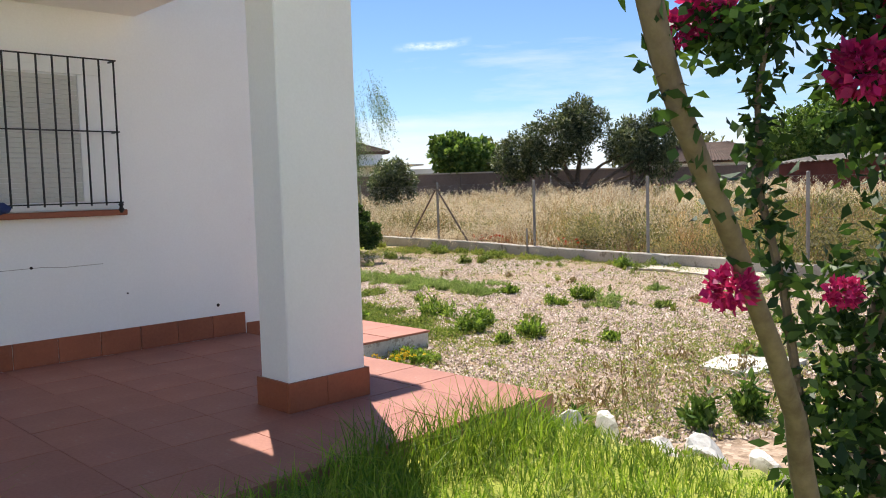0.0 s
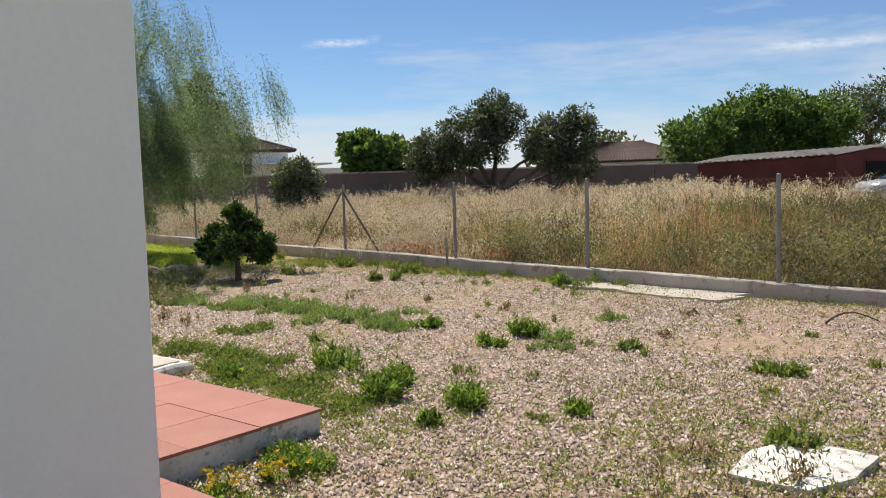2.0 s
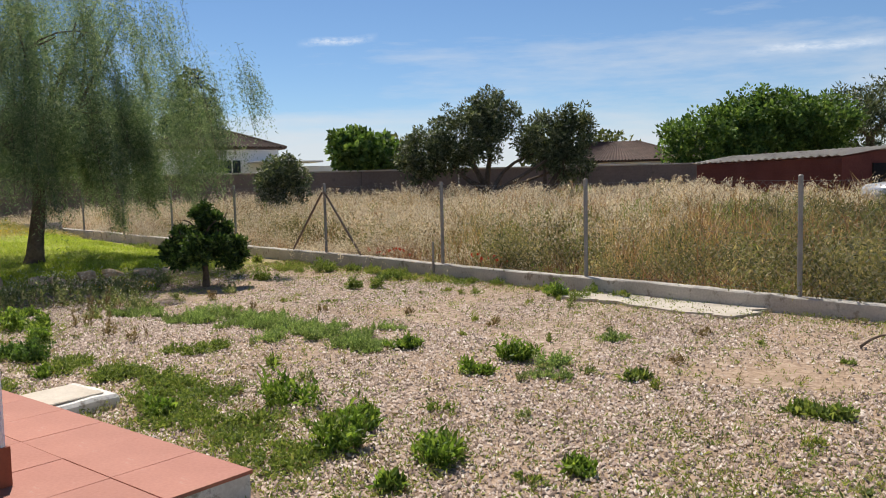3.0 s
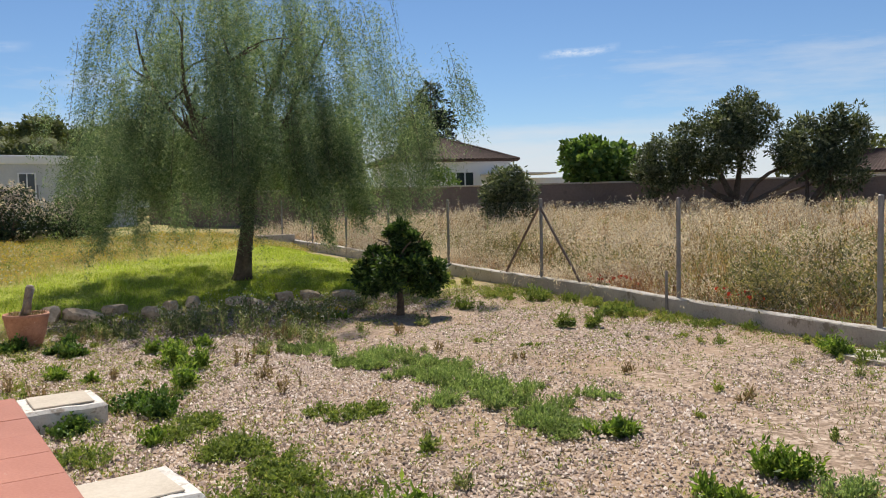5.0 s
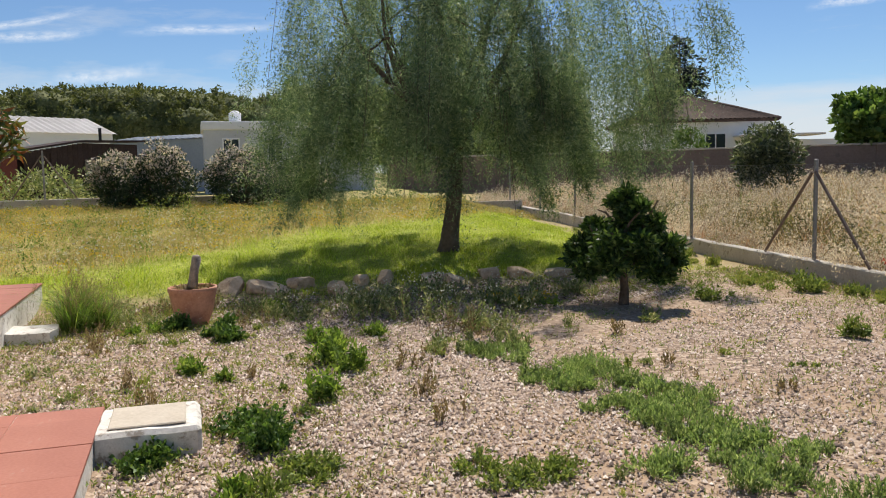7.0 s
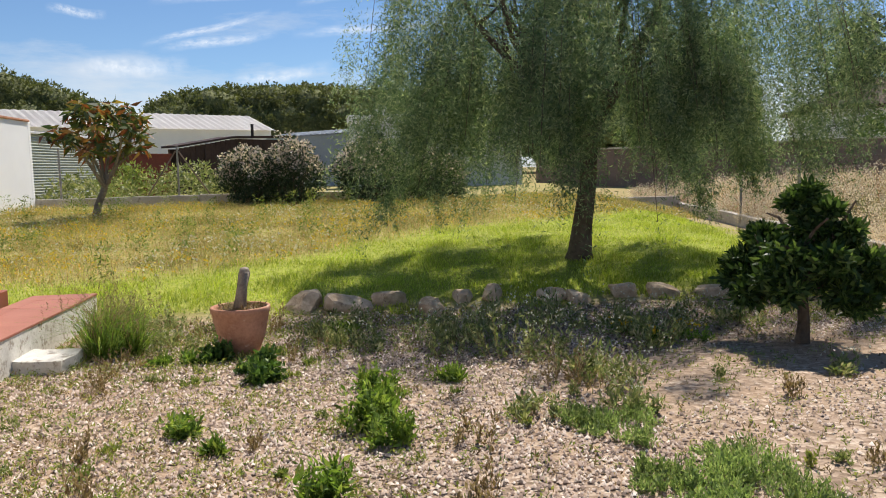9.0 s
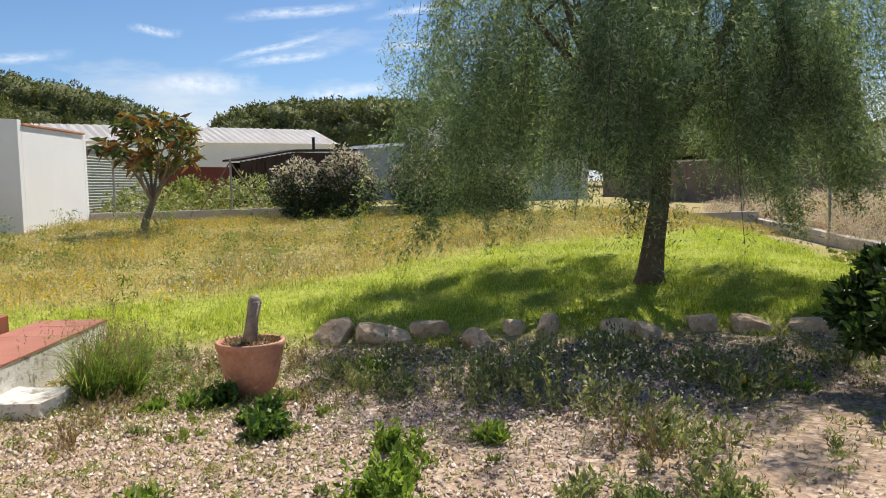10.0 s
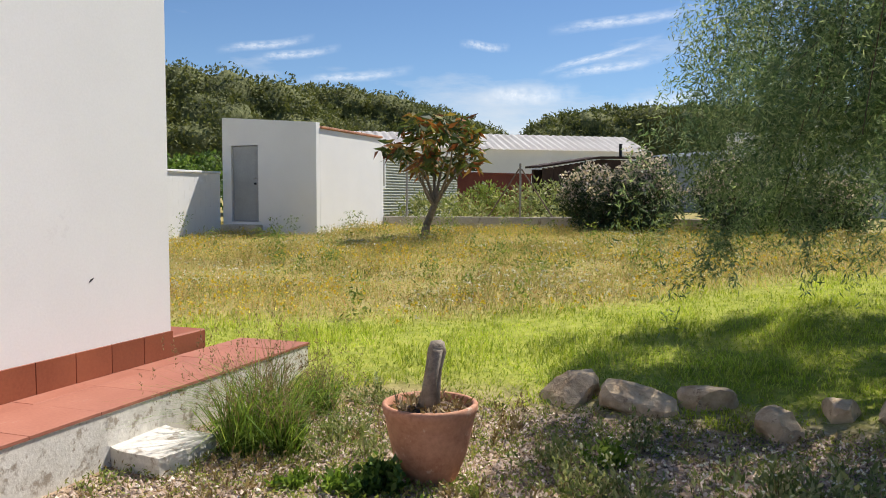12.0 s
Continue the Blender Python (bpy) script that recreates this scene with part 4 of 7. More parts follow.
bungalow, bm2 = hip_house("bungalow", "white bungalow with a brown tiled hip roof", (-8.3, 55.2), 3.5, 3.5, 0.4, 4.05, 5.55, 0.05, 24)
add_window(bungalow, bm2, 0.2, 1.2, 2.4, 3.3, -3.5)
part("awning", boxed((1.6, -5.9, 3.1), (5.4, -3.52, 3.2), bm2, 0.02), M_sheet, bungalow)
part("annex", boxed((3.52, -3.4, 0.4), (8.2, 0.5, 2.95), bm2), M_white, bungalow)
for c, hx, hy, ap, tn in (((21.5, 66.0), 5.5, 4.5, 4.7, -20), ((30.5, 68.0), 5.0, 4.5, 5.1, -12), ((37.5, 66), 4.5, 4, 4.6, -25)):
    ob, m = hip_house("far_house", "distant white house with a terracotta hip roof", c, hx, hy, 0.4, 3.1, ap, 1.5, tn)
    for x in (-3, -0.2, 2.4):
        add_window(ob, m, x, x + 1.0, 1.9, 2.8, -hy)
brickshed = gable_shed("brick_shed", "long dark red brick shed with a grey fibre-cement roof", flat((14.2, 25.4), -0.12, 0.99) @ Matrix.Scale(-1, 4, (0, 1, 0)), 7.6, 3.0, 0.3, 2.12, 2.34, M_redbrick, M_fibre, "shed", 0.35, 0.14)
bsm = flat((14.2, 25.4), 0.99, 0.12)
# no opening here: a near-black panel paints the shade inside the doorway
part("doorway_shade", boxed((1.0, -0.06, 0.3), (1.9, -0.01, 1.95), bsm), M_dark, brickshed)
part("lintel_beam", boxed((3.02, -0.12, 1.76), (5.2, -0.03, 1.88), bsm, 0.01), M_deadwood, brickshed)
part("lean_to_post", boxed((5.05, -0.1, 0.2), (5.15, -0.03, 1.757), bsm, 0.01), M_deadwood, brickshed)
for k in range(23):
    part("brick_course", boxed((-0.02, -7.55, 0.35 + k * 0.075), (-0.006, -0.05, 0.412 + k * 0.075), flat((14.2, 25.4), 0.99, 0.12) @ Matrix.Scale(-1, 4, (0, 1, 0)), 0.004), M_redbrick, brickshed)


def hatchback(c, turn):
    """A parked small car: lower body, glasshouse, wheels, lamps."""
    car = thing("parked_car", "small silver car parked among tall grass", "car", at=(0, 0, 0))
    m = Matrix.Translation(c) @ Matrix.Rotation(radians(turn), 4, "Z")
    bm = bmesh.new()
    prof = [(-1.95, 0.35), (-1.98, 0.7), (-1.85, 0.92), (-0.95, 1.0), (0.9, 1.02), (1.85, 0.95), (1.95, 0.6), (1.92, 0.35)]
    rows = [[bm.verts.new(m @ Vector((x, y, z))) for x, z in prof] for y in (-0.82, 0.82)]
    bm.faces.new(rows[0])
    bm.faces.new(rows[1][::-1])
    for i in range(8):
        bm.faces.new((rows[0][i], rows[0][(i + 1) % 8], rows[1][(i + 1) % 8], rows[1][i]))
    bmesh.ops.bevel(bm, geom=bm.edges[:], offset=0.06, segments=2, affect="EDGES")
    part("body", bm, M_car, car, shade=True)
    for nm, prof2, mt, half in (("window_band", [(-0.98, 1.0), (-0.42, 1.37), (1.2, 1.39), (1.72, 1.0)], M_glass, 0.7), ("roof", [(-0.42, 1.375), (-0.3, 1.45), (1.1, 1.46), (1.24, 1.385)], M_car, 0.66)):
        bm = bmesh.new()
        rows = [[bm.verts.new(m @ Vector((x, y * (half if z < 1.2 else half - 0.08), z))) for x, z in prof2] for y in (-1, 1)]
        bm.faces.new(rows[0])
        bm.faces.new(rows[1][::-1])
        for i in range(4):
            bm.faces.new((rows[0][i], rows[0][(i + 1) % 4], rows[1][(i + 1) % 4], rows[1][i]))
        part(nm, bm, mt, car)
    for x in (-1.25, 1.25):
        for y in (-0.8, 0.8):
            w = part("wheel", tube(bmesh.new(), [m @ Vector((x, y - 0.1, 0.3)), m @ Vector((x, y + 0.1, 0.3))], [0.3, 0.3], 18), M_rubber, car)
            part("rim", tube(bmesh.new(), [m @ Vector((x, y - 0.105, 0.3)), m @ Vector((x, y + 0.105, 0.3))], [0.17, 0.17], 14), M_car, w)
    for x, half in ((-0.42, 0.68), (0.45, 0.68), (1.22, 0.66)):
        for y in (-1, 1):
            part("pillar", tube(bmesh.new(), [m @ Vector((x - 0.12, y * 0.72, 1.0)), m @ Vector((x, y * 0.63, 1.4))], [0.03, 0.03], 6), M_car, car)
    return car


hatchback((19.6, 28.8, gzf(19.6, 28.8)), 10)
for ob, k in ((fw, 1.27), (bungalow, 1.22), (brickshed, 1.27)):
    set_back(ob, k)

# ---- loose things of the yard ----
stone_rng = np.random.default_rng(11)


def boulder(name, c, size, label, material, category="stone", group="", lump=0.16, turn=0.0):
    bm = bmesh.new()
    bmesh.ops.create_icosphere(bm, subdivisions=3, radius=1.0)
    seed = Vector([float(q) for q in stone_rng.uniform(0, 50, 3)])
    cuts = [(Vector([float(q) for q in stone_rng.normal(size=3)]).normalized(), float(stone_rng.uniform(0.5, 0.8))) for _ in range(8)]
    for v in bm.verts:
        p = v.co.copy()
        # swell to a rough block, then hew flat faces off it
        p /= (abs(p.x) ** 5 + abs(p.y) ** 5 + abs(p.z) ** 5) ** 0.2
        p *= 0.85
        for way, reach in cuts:
            over = p.dot(way) - reach
            if over > 0:
                p -= way * over
        p *= 1 + lump * (0.6 * noise.noise(p * 1.1 + seed) + 0.5 * noise.noise(p * 2.6 + seed) + 0.3 * noise.noise(p * 5 + seed) + 0.22 * noise.noise(p * 11 + seed))
        v.co = Vector((p.x * size[0], p.y * size[1], p.z * size[2]))
    bmesh.ops.rotate(bm, verts=bm.verts, matrix=Matrix.Rotation(turn, 3, "Z"))
    bmesh.ops.translate(bm, verts=bm.verts, vec=c)
    return tagged(part(name, bm, material), label, category, group)


# row of field stones that holds up the lawn
for s, w, a, b, h in ((16.3, 6.3, 0.23, 0.2, 0.2), (16.28, 6.82, 0.27, 0.19, 0.18), (16.38, 7.28, 0.19, 0.17, 0.14), (16.05, 7.75, 0.16, 0.17, 0.18), (16.36, 8.12, 0.13, 0.14, 0.13), (16.37, 8.45, 0.13, 0.15, 0.17),
                      (16.3, 9.12, 0.15, 0.14, 0.13), (16.2, 9.42, 0.16, 0.15, 0.14), (16.3, 9.98, 0.22, 0.16, 0.13), (16.26, 10.45, 0.21, 0.16, 0.14), (16.25, 11.0, 0.24, 0.16, 0.12), (16.2, 11.6, 0.22, 0.15, 0.11)):
    x, y = hxy(s, w)
    boulder("field_stone", (x, y, gzf(x, y) + 0.0), (a * 1.18, b * 1.1, h * 1.1), "rough pale grey field stone edging the lawn", M_rock, "stone", "stones edging the lawn", 0.13, math.atan2(V.y, V.x) + stone_rng.uniform(-0.25, 0.25))
# whitewashed stones between front lawn and gravel
for k in range(9):
    f = k / 8
    x, y = 0.66 + 1.7 * f, 4.62 - 1.75 * f + 0.05 * math.sin(k * 2.3)
    boulder("edging_stone", (x, y, 0.1), (0.13 + 0.03 * (k % 3), 0.11, 0.13 + 0.03 * (k % 2)), "whitewashed stone edging the front lawn", M_oldwhite, "stone", "whitewashed edging stones", 0.14, stone_rng.uniform(0, 3))


def cover(c, turn, a, b, h, label, lid=True):
    """A whitewashed inspection chamber: rough rim with a sandy lid let into it."""
    ob = thing("inspection_cover", label, "inspection cover")
    m = Matrix.Translation(c) @ Matrix.Rotation(turn, 4, "Z")
    bm = boxed((-a / 2, -b / 2, -0.1), (a / 2, b / 2, h), m, 0.025)
    bmesh.ops.subdivide_edges(bm, edges=bm.edges[:], cuts=3, use_grid_fill=True)
    for v in bm.verts:
        v.co += 0.012 * Vector((noise.noise(v.co * 6), noise.noise(v.co * 6 + Vector((9, 0, 0))), noise.noise(v.co * 6 + Vector((0, 9, 0)))))
    part("rim", bm, M_oldwhite, ob)
    if lid:
        part("lid", boxed((-a * 0.38, -b * 0.36, h + 0.004), (a * 0.38, b * 0.36, h + 0.016), m, 0.006), M_slab, ob, "sandy concrete lid")
    return ob


TURN_H = math.atan2(U.y, U.x)
cover((-3.38, 11.41, 0.0), TURN_H, 0.58, 0.6, 0.17, "whitewashed inspection cover beside the tiled walkway")
cover((-1.82, 9.78, 0.0), TURN_H + 0.06, 0.62, 0.68, 0.1, "whitewashed inspection cover beside the tiled walkway")


def plate(name, pts, z, thick, label, material, category):
    bm = bmesh.new()
    top = [bm.verts.new((x, y, z + 0.012 * noise.noise(Vector((x * 2, y * 2, 3))))) for x, y in pts]
    f = bm.faces.new(top)
    ext = bmesh.ops.extrude_face_region(bm, geom=[f])
    bmesh.ops.translate(bm, verts=[e for e in ext["geom"] if isinstance(e, bmesh.types.BMVert)], vec=(0, 0, -thick))
    return tagged(part(name, bm, material), label, category)


def rough_outline(corners, per, amp, seed):
    pts = []
    for i, a in enumerate(corners):
        b = corners[(i + 1) % len(corners)]
        for k in range(per):
            f = k / per
            x, y = a[0] + (b[0] - a[0]) * f, a[1] + (b[1] - a[1]) * f
            pts.append((x + amp * noise.noise(Vector((x * 3, y * 3, seed))), y + amp * noise.noise(Vector((x * 3, y * 3, seed + 9)))))
    return pts


plate("concrete_slab", rough_outline([(3.3, 14.5), (3.95, 15.0), (5.62, 12.92), (4.7, 12.3), (4.2, 13.0)], 9, 0.28, 1), 0.035, 0.12, "pale broken concrete slab lying beside the fence kerb", M_slab, "concrete slab")
plate("pale_slab", rough_outline([(2.02, 6.42), (2.3, 6.72), (2.58, 6.86), (2.92, 6.5), (2.6, 6.22), (2.3, 6.1)], 4, 0.05, 4), 0.05, 0.12, "whitewashed concrete slab half hidden by a dry bush", M_oldwhite, "concrete slab")
plate("broken_slab", rough_outline([(-7.38, 12.74), (-6.6, 13.24), (-6.97, 13.55), (-7.6, 13.16)], 8, 0.07, 7), 0.11, 0.16, "flaking whitewashed slab beside the raised walkway", M_oldwhite, "concrete slab")
stick = bmesh.new()
limb(stick, (5.05, 10.5, 0.02), (5.6, 10.4, 0.03), 0.014, 0.006, np.random.default_rng(4))
tagged(part("fallen_stick", stick, M_bark), "dry fallen stick on the gravel", "stick")
# clay pot with a dead stump
pot = thing("plant_pot", "large weathered clay pot holding a dead stump", "plant pot")
px, py = -6.05, 14.57
bm = bmesh.new()
lathe(bm, [(0.0, 0.0), (0.135, 0.0), (0.15, 0.015), (0.205, 0.16), (0.238, 0.31), (0.25, 0.375), (0.259, 0.385), (0.264, 0.425), (0.257, 0.437), (0.238, 0.435), (0.23, 0.39), (0.21, 0.345), (0.0, 0.345)], 40, at=(px, py, gzf(px, py) - 0.01))
bmesh.ops.remove_doubles(bm, verts=bm.verts, dist=1e-4)
for v in bm.verts:
    v.co += 0.006 * Vector((noise.noise(v.co * 9), noise.noise(v.co * 9 + Vector((5, 0, 0))), 0))
part("vessel", bm, M_clay, pot, shade=True)
bm = bmesh.new()
lathe(bm, [(0.0, 0.0), (0.222, 0.0), (0.215, 0.03), (0.1, 0.05), (0.0, 0.055)], 24, at=(px, py, gzf(px, py) + 0.35))
for v in bm.verts:
    v.co.z += 0.015 * noise.noise(v.co * 14)
part("soil", bm, M_soil, pot)
bm = bmesh.new()
zb = gzf(px, py) + 0.365
tube(bm, [(px - 0.02, py, zb - 0.02), (px, py + 0.01, zb + 0.12), (px + 0.03, py + 0.01, zb + 0.25), (px + 0.05, py + 0.02, zb + 0.36), (px + 0.06, py + 0.02, zb + 0.4)], [0.075, 0.052, 0.045, 0.05, 0.04], 9)
tube(bm, [(px + 0.03, py - 0.03, zb + 0.0), (px + 0.05, py - 0.02, zb + 0.2), (px + 0.1, py + 0.0, zb + 0.37)], [0.05, 0.035, 0.028], 8)
for v in bm.verts:
    v.co += 0.012 * Vector((noise.noise(v.co * 15), noise.noise(v.co * 15 + Vector((4, 0, 0))), noise.noise(v.co * 20)))
part("stump", bm, M_deadwood, pot, "grey split dead stump", shade=True)

# ---- plants ----
rng = np.random.default_rng(21)


def tree(name, label, category="tree"):
    return thing(name, label, category)


def pepper_tree():
    ob = tree("pepper_tree", "large weeping pepper tree with drooping fine foliage")
    bx, by = -5.8, 20.4
    bz = gzf(bx, by)
    bm = bmesh.new()
    trunk = [(bx - 0.02, by, bz - 0.1), (bx, by, bz + 0.12), (bx + 0.05, by, bz + 0.5), (bx + 0.13, by + 0.02, bz + 1.1), (bx + 0.14, by + 0.05, bz + 1.7), (bx + 0.12, by + 0.06, bz + 2.2)]
    tube(bm, trunk, [0.24, 0.175, 0.14, 0.122, 0.118, 0.105], 12)
    for v in bm.verts:
        v.co += 0.02 * Vector((noise.noise(v.co * 5), noise.noise(v.co * 5 + Vector((7, 0, 0))), 0))
    part("trunk", bm, M_bark, ob, shade=True)
    fork = Vector(trunk[-2])
    centre, rad = np.array([bx + 0.1, by + 0.05, bz + 2.75]), np.array([3.15, 3.1, 3.5])
    bm = bmesh.new()
    tips = []
    for k in range(11):
        a = k / 11 * math.tau + rng.uniform(-0.2, 0.2)
        r = rng.uniform(0.35, 0.7)
        end = Vector((centre[0] + rad[0] * r * math.cos(a), centre[1] + rad[1] * r * math.sin(a), centre[2] + rad[2] * math.sqrt(1 - r * r) * rng.uniform(0.5, 0.8)))
        pts = limb(bm, fork + Vector((0, 0, rng.uniform(-0.1, 0.5))), end, 0.065, 0.012, rng, 0.1, 6, 6)
        for q in range(5):
            p = pts[rng.integers(2, 6)]
            e2 = p + Vector((rng.normal() * 0.6, rng.normal() * 0.6, rng.uniform(0.1, 0.6)))
            limb(bm, p, e2, 0.025, 0.006, rng, 0.12, 4, 4)
            tips.append(e2)
    part("branchwork", bm, M_bark, ob)
    m = 980
    d = rng.normal(size=(m, 3))
    d[:, 2] = np.abs(d[:, 2]) * 0.9 + rng.uniform(-0.8, 0.1, m)
    d /= np.linalg.norm(d, axis=1, keepdims=True)
    az = np.arctan2(d[:, 1], d[:, 0])
    # a few clusters go to a high unseen bough, added to shade the gravel
    shade_bough = rng.uniform(size=m) < 0.06
    lump = 1 + 0.12 * np.sin(az * 3 + 1) + 0.1 * np.sin(az * 7 + 2) + 0.08 * np.sin(d[:, 2] * 9 + az * 4) + rng.normal(size=m) * 0.05
    k = rng.uniform(0.05, 1, m) ** (1 / 2.3)
    c0 = centre + d * rad * (k * lump)[:, None]
    c0 = np.where(shade_bough[:, None], np.array([bx + 1.6, by - 1.4, bz + 4.7]) + d * np.array([1.5, 1.5, 0.9]) * k[:, None], c0)
    horiz = np.hypot(d[:, 0], d[:, 1]) * k
    fall = rng.uniform(0.5, 1.7, m) * (0.6 + 0.9 * horiz)
    fall = np.minimum(fall, c0[:, 2] - bz - np.where(horiz > 0.55, rng.uniform(0.5, 1.7, m), rng.uniform(1.35, 2.2, m)))
    size = np.where(rng.uniform(size=m) < 0.3, rng.integers(12, 24, m), rng.integers(2, 6, m)) * np.where((d[:, 0] > 0.2) & (d[:, 1] > 0.2) & (d[:, 2] > 0.3), 0.6, 1.0) * np.where(c0[:, 2] < bz + 3.6, np.where(d[:, 0] > 0.0, 1.55, 1.25), 1.0)
    idx = np.repeat(np.arange(m), np.maximum(size.astype(int), 2))
    idx = idx[fall[idx] > 0.15]
    n = len(idx)
    d = d[idx]
    start = c0[idx] + rng.normal(size=(n, 3)) * np.array([0.09, 0.09, 0.2])
    drop = fall[idx] * rng.uniform(0.5, 1.1, n)
    per = 46
    f = np.linspace(0, 1, per)[None, :]
    out = d * np.array([1, 1, 0]) * 0.32
    sway = rng.normal(size=(n, 3)) * np.array([0.09, 0.09, 0])
    P = start[:, None, :] + out[:, None, :] * np.sqrt(f)[..., None] + sway[:, None, :] * (f ** 2)[..., None]
    P[..., 2] -= drop[:, None] * f
    P = P + rng.normal(size=P.shape) * 0.032
    P = P.reshape(-1, 3)
    D = rng.normal(size=P.shape) * np.array([0.8, 0.8, 0.4]) + np.array([0, 0, -0.65])
    v, fc = leaves(P, D, rng.uniform(0.04, 0.08, len(P)), rng.uniform(0.009, 0.0155, len(P)), rng)
    mesh_of("crown", v, fc, L_pepper, ob)
    # thin pendent twigs
    pick = rng.choice(n, 260, replace=False)
    bm_v, bm_f = [], []
    for i in pick:
        a = start[i]
        b = a + out[i] + np.array([0, 0, -drop[i]])
        o = len(bm_v)
        for p in (a, b):
            for q in ((0.004, 0, 0), (-0.002, 0.0035, 0), (-0.002, -0.0035, 0)):
                bm_v.append(p + np.array(q))
        bm_f += [(o, o + 1, o + 4, o + 3), (o + 1, o + 2, o + 5, o + 4), (o + 2, o, o + 3, o + 5)]
    tagged(mesh_of("twig_mass", np.array(bm_v), bm_f, M_bark, ob), kind="stuff")


pepper_tree()


def orange_tree():
    ob = tree("orange_tree", "small dark green orange tree with a short trunk")
    bx, by = -2.02, 17.42
    bz = gzf(bx, by)
    bm = bmesh.new()
    tube(bm, [(bx, by, bz - 0.05), (bx + 0.01, by, bz + 0.2), (bx - 0.02, by, bz + 0.55)], [0.07, 0.05, 0.045], 8)
    for k in range(9):
        a = k * 0.9
        limb(bm, (bx - 0.02, by, bz + 0.45), (bx + 0.4 * math.cos(a), by + 0.4 * math.sin(a), bz + rng.uniform(0.7, 1.3)), 0.03, 0.008, rng, 0.12, 5, 4)
    part("trunk", bm, M_bark, ob)
    sets = [clumps(rng, (bx + ox * 0.95, by + oy, bz + 0.04 + oz * 0.88), (r, r, r * 0.8), int(110 * r) + 5, 0.085, 24, 0.25) for ox, oy, oz, r in
            ((-0.36, 0.0, 0.58, 0.2), (0.34, -0.1, 0.56, 0.22), (0.0, 0.3, 0.68, 0.24), (-0.1, -0.3, 0.72, 0.22), (0.2, 0.1, 0.92, 0.2), (-0.24, 0.06, 0.92, 0.2), (0.06, 0.0, 1.14, 0.15), (-0.1, 0.0, 1.34, 0.07), (0.54, 0.05, 0.76, 0.13), (-0.56, 0.08, 0.74, 0.13), (0.4, 0.0, 1.06, 0.09), (-0.44, 0.1, 1.0, 0.09),
             (0.3, -0.3, 0.8, 0.14), (-0.42, -0.2, 0.45, 0.11), (0.5, -0.12, 0.42, 0.11), (0.0, -0.42, 0.52, 0.12), (0.02, 0.05, 1.44, 0.05), (-0.62, 0.0, 0.55, 0.08), (0.62, 0.1, 0.56, 0.08), (0.2, -0.05, 1.28, 0.06))]
    P, D = np.concatenate([a for a, _ in sets]), np.concatenate([b for _, b in sets])
    mesh_of("crown", *leaves(P, D, rng.uniform(0.06, 0.11, len(P)), rng.uniform(0.028, 0.046, len(P)), rng), L_citrus, ob)


orange_tree()


def loquat_tree():
    ob = tree("loquat_tree", "young loquat tree with long reddish and green leaves")
    bx, by = -18.5, 20.25
    bz = gzf(bx, by)
    bm = bmesh.new()
    tube(bm, [(bx - 0.1, by - 0.05, bz - 0.05), (bx - 0.06, by, bz + 0.3), (bx + 0.1, by + 0.12, bz + 0.75)], [0.12, 0.085, 0.075], 10)
    fork = (bx + 0.1, by + 0.12, bz + 0.72)
    tips = []
    for k in range(9):
        a = k * 0.7
        e = (bx + 0.9 * math.cos(a), by + 0.15 + 0.9 * math.sin(a), bz + rng.uniform(1.3, 2.3))
        tips.append(limb(bm, fork, e, 0.042, 0.014, rng, 0.1, 6, 5)[-1])
    part("trunk", bm, M_palebark, ob)
    cc, _ = shell(rng, (bx + 0.05, by + 0.15, bz + 2.05), (1.2, 1.2, 0.75), 78, 0.4)
    cc = np.concatenate([cc, np.array([tuple(t) for t in tips])])
    idx = np.repeat(np.arange(len(cc)), 11)
    a = rng.uniform(0, math.tau, len(idx))
    D = np.stack([np.cos(a), np.sin(a), rng.uniform(-1.3, 0.5, len(idx))], 1)
    P = cc[idx] + rng.normal(size=(len(idx), 3)) * 0.04
    mesh_of("crown", *leaves(P, D, rng.uniform(0.23, 0.4, len(P)), rng.uniform(0.07, 0.115, len(P)), rng, 0.25), L_medlar, ob)


loquat_tree()


def leafy_tree(name, label, base, trunk_r, fork_h, blobs, leaf_l, leaf_w, material, bark=M_bark, stems=1, category="tree"):
    """Trunk, limbs to each part of the crown, and a crown of leaf clumps."""
    ob = tree(name, label, category)
    bx, by = base
    bz = gzf(bx, by)
    bm = bmesh.new()
    for q in range(stems):
        o = Vector((rng.normal() * 0.25, rng.normal() * 0.25, 0)) * (stems > 1)
        f = Vector((bx, by, bz + fork_h)) + o * 2
        limb(bm, Vector((bx, by, bz - 0.1)) + o, f, trunk_r, trunk_r * 0.7, rng, 0.05, 8, 4)
        for c, r, *_ in blobs:
            limb(bm, f, Vector(c) - Vector((0, 0, r[2] * 0.3)), trunk_r * 0.5, trunk_r * 0.15, rng, 0.1, 6, 5)
    part("trunk", bm, bark, ob)
    sets = [clumps(rng, c, r, n, size, per) for c, r, n, size, per in blobs]
    P, D = np.concatenate([a for a, _ in sets]), np.concatenate([b for _, b in sets])
    k = rng.uniform(0.7, 1.25, len(P))
    mesh_of("crown", *leaves(P, D, leaf_l * k, leaf_w * k, rng), material, ob)
    return ob


set_back(leafy_tree("olive_tree", "grey-green olive tree with a dark rounded crown", (5.6, 34.4), 0.25, 1.1, [((5.0, 34.5, 3.45), (1.45, 1.4, 1.15), 150, 0.26, 62), ((5.9, 34.3, 4.15), (1.0, 1.0, 0.9), 100, 0.25, 58), ((4.3, 34.6, 2.7), (0.9, 0.9, 0.9), 55, 0.24, 50)], 0.15, 0.05, L_olive), 1.27)
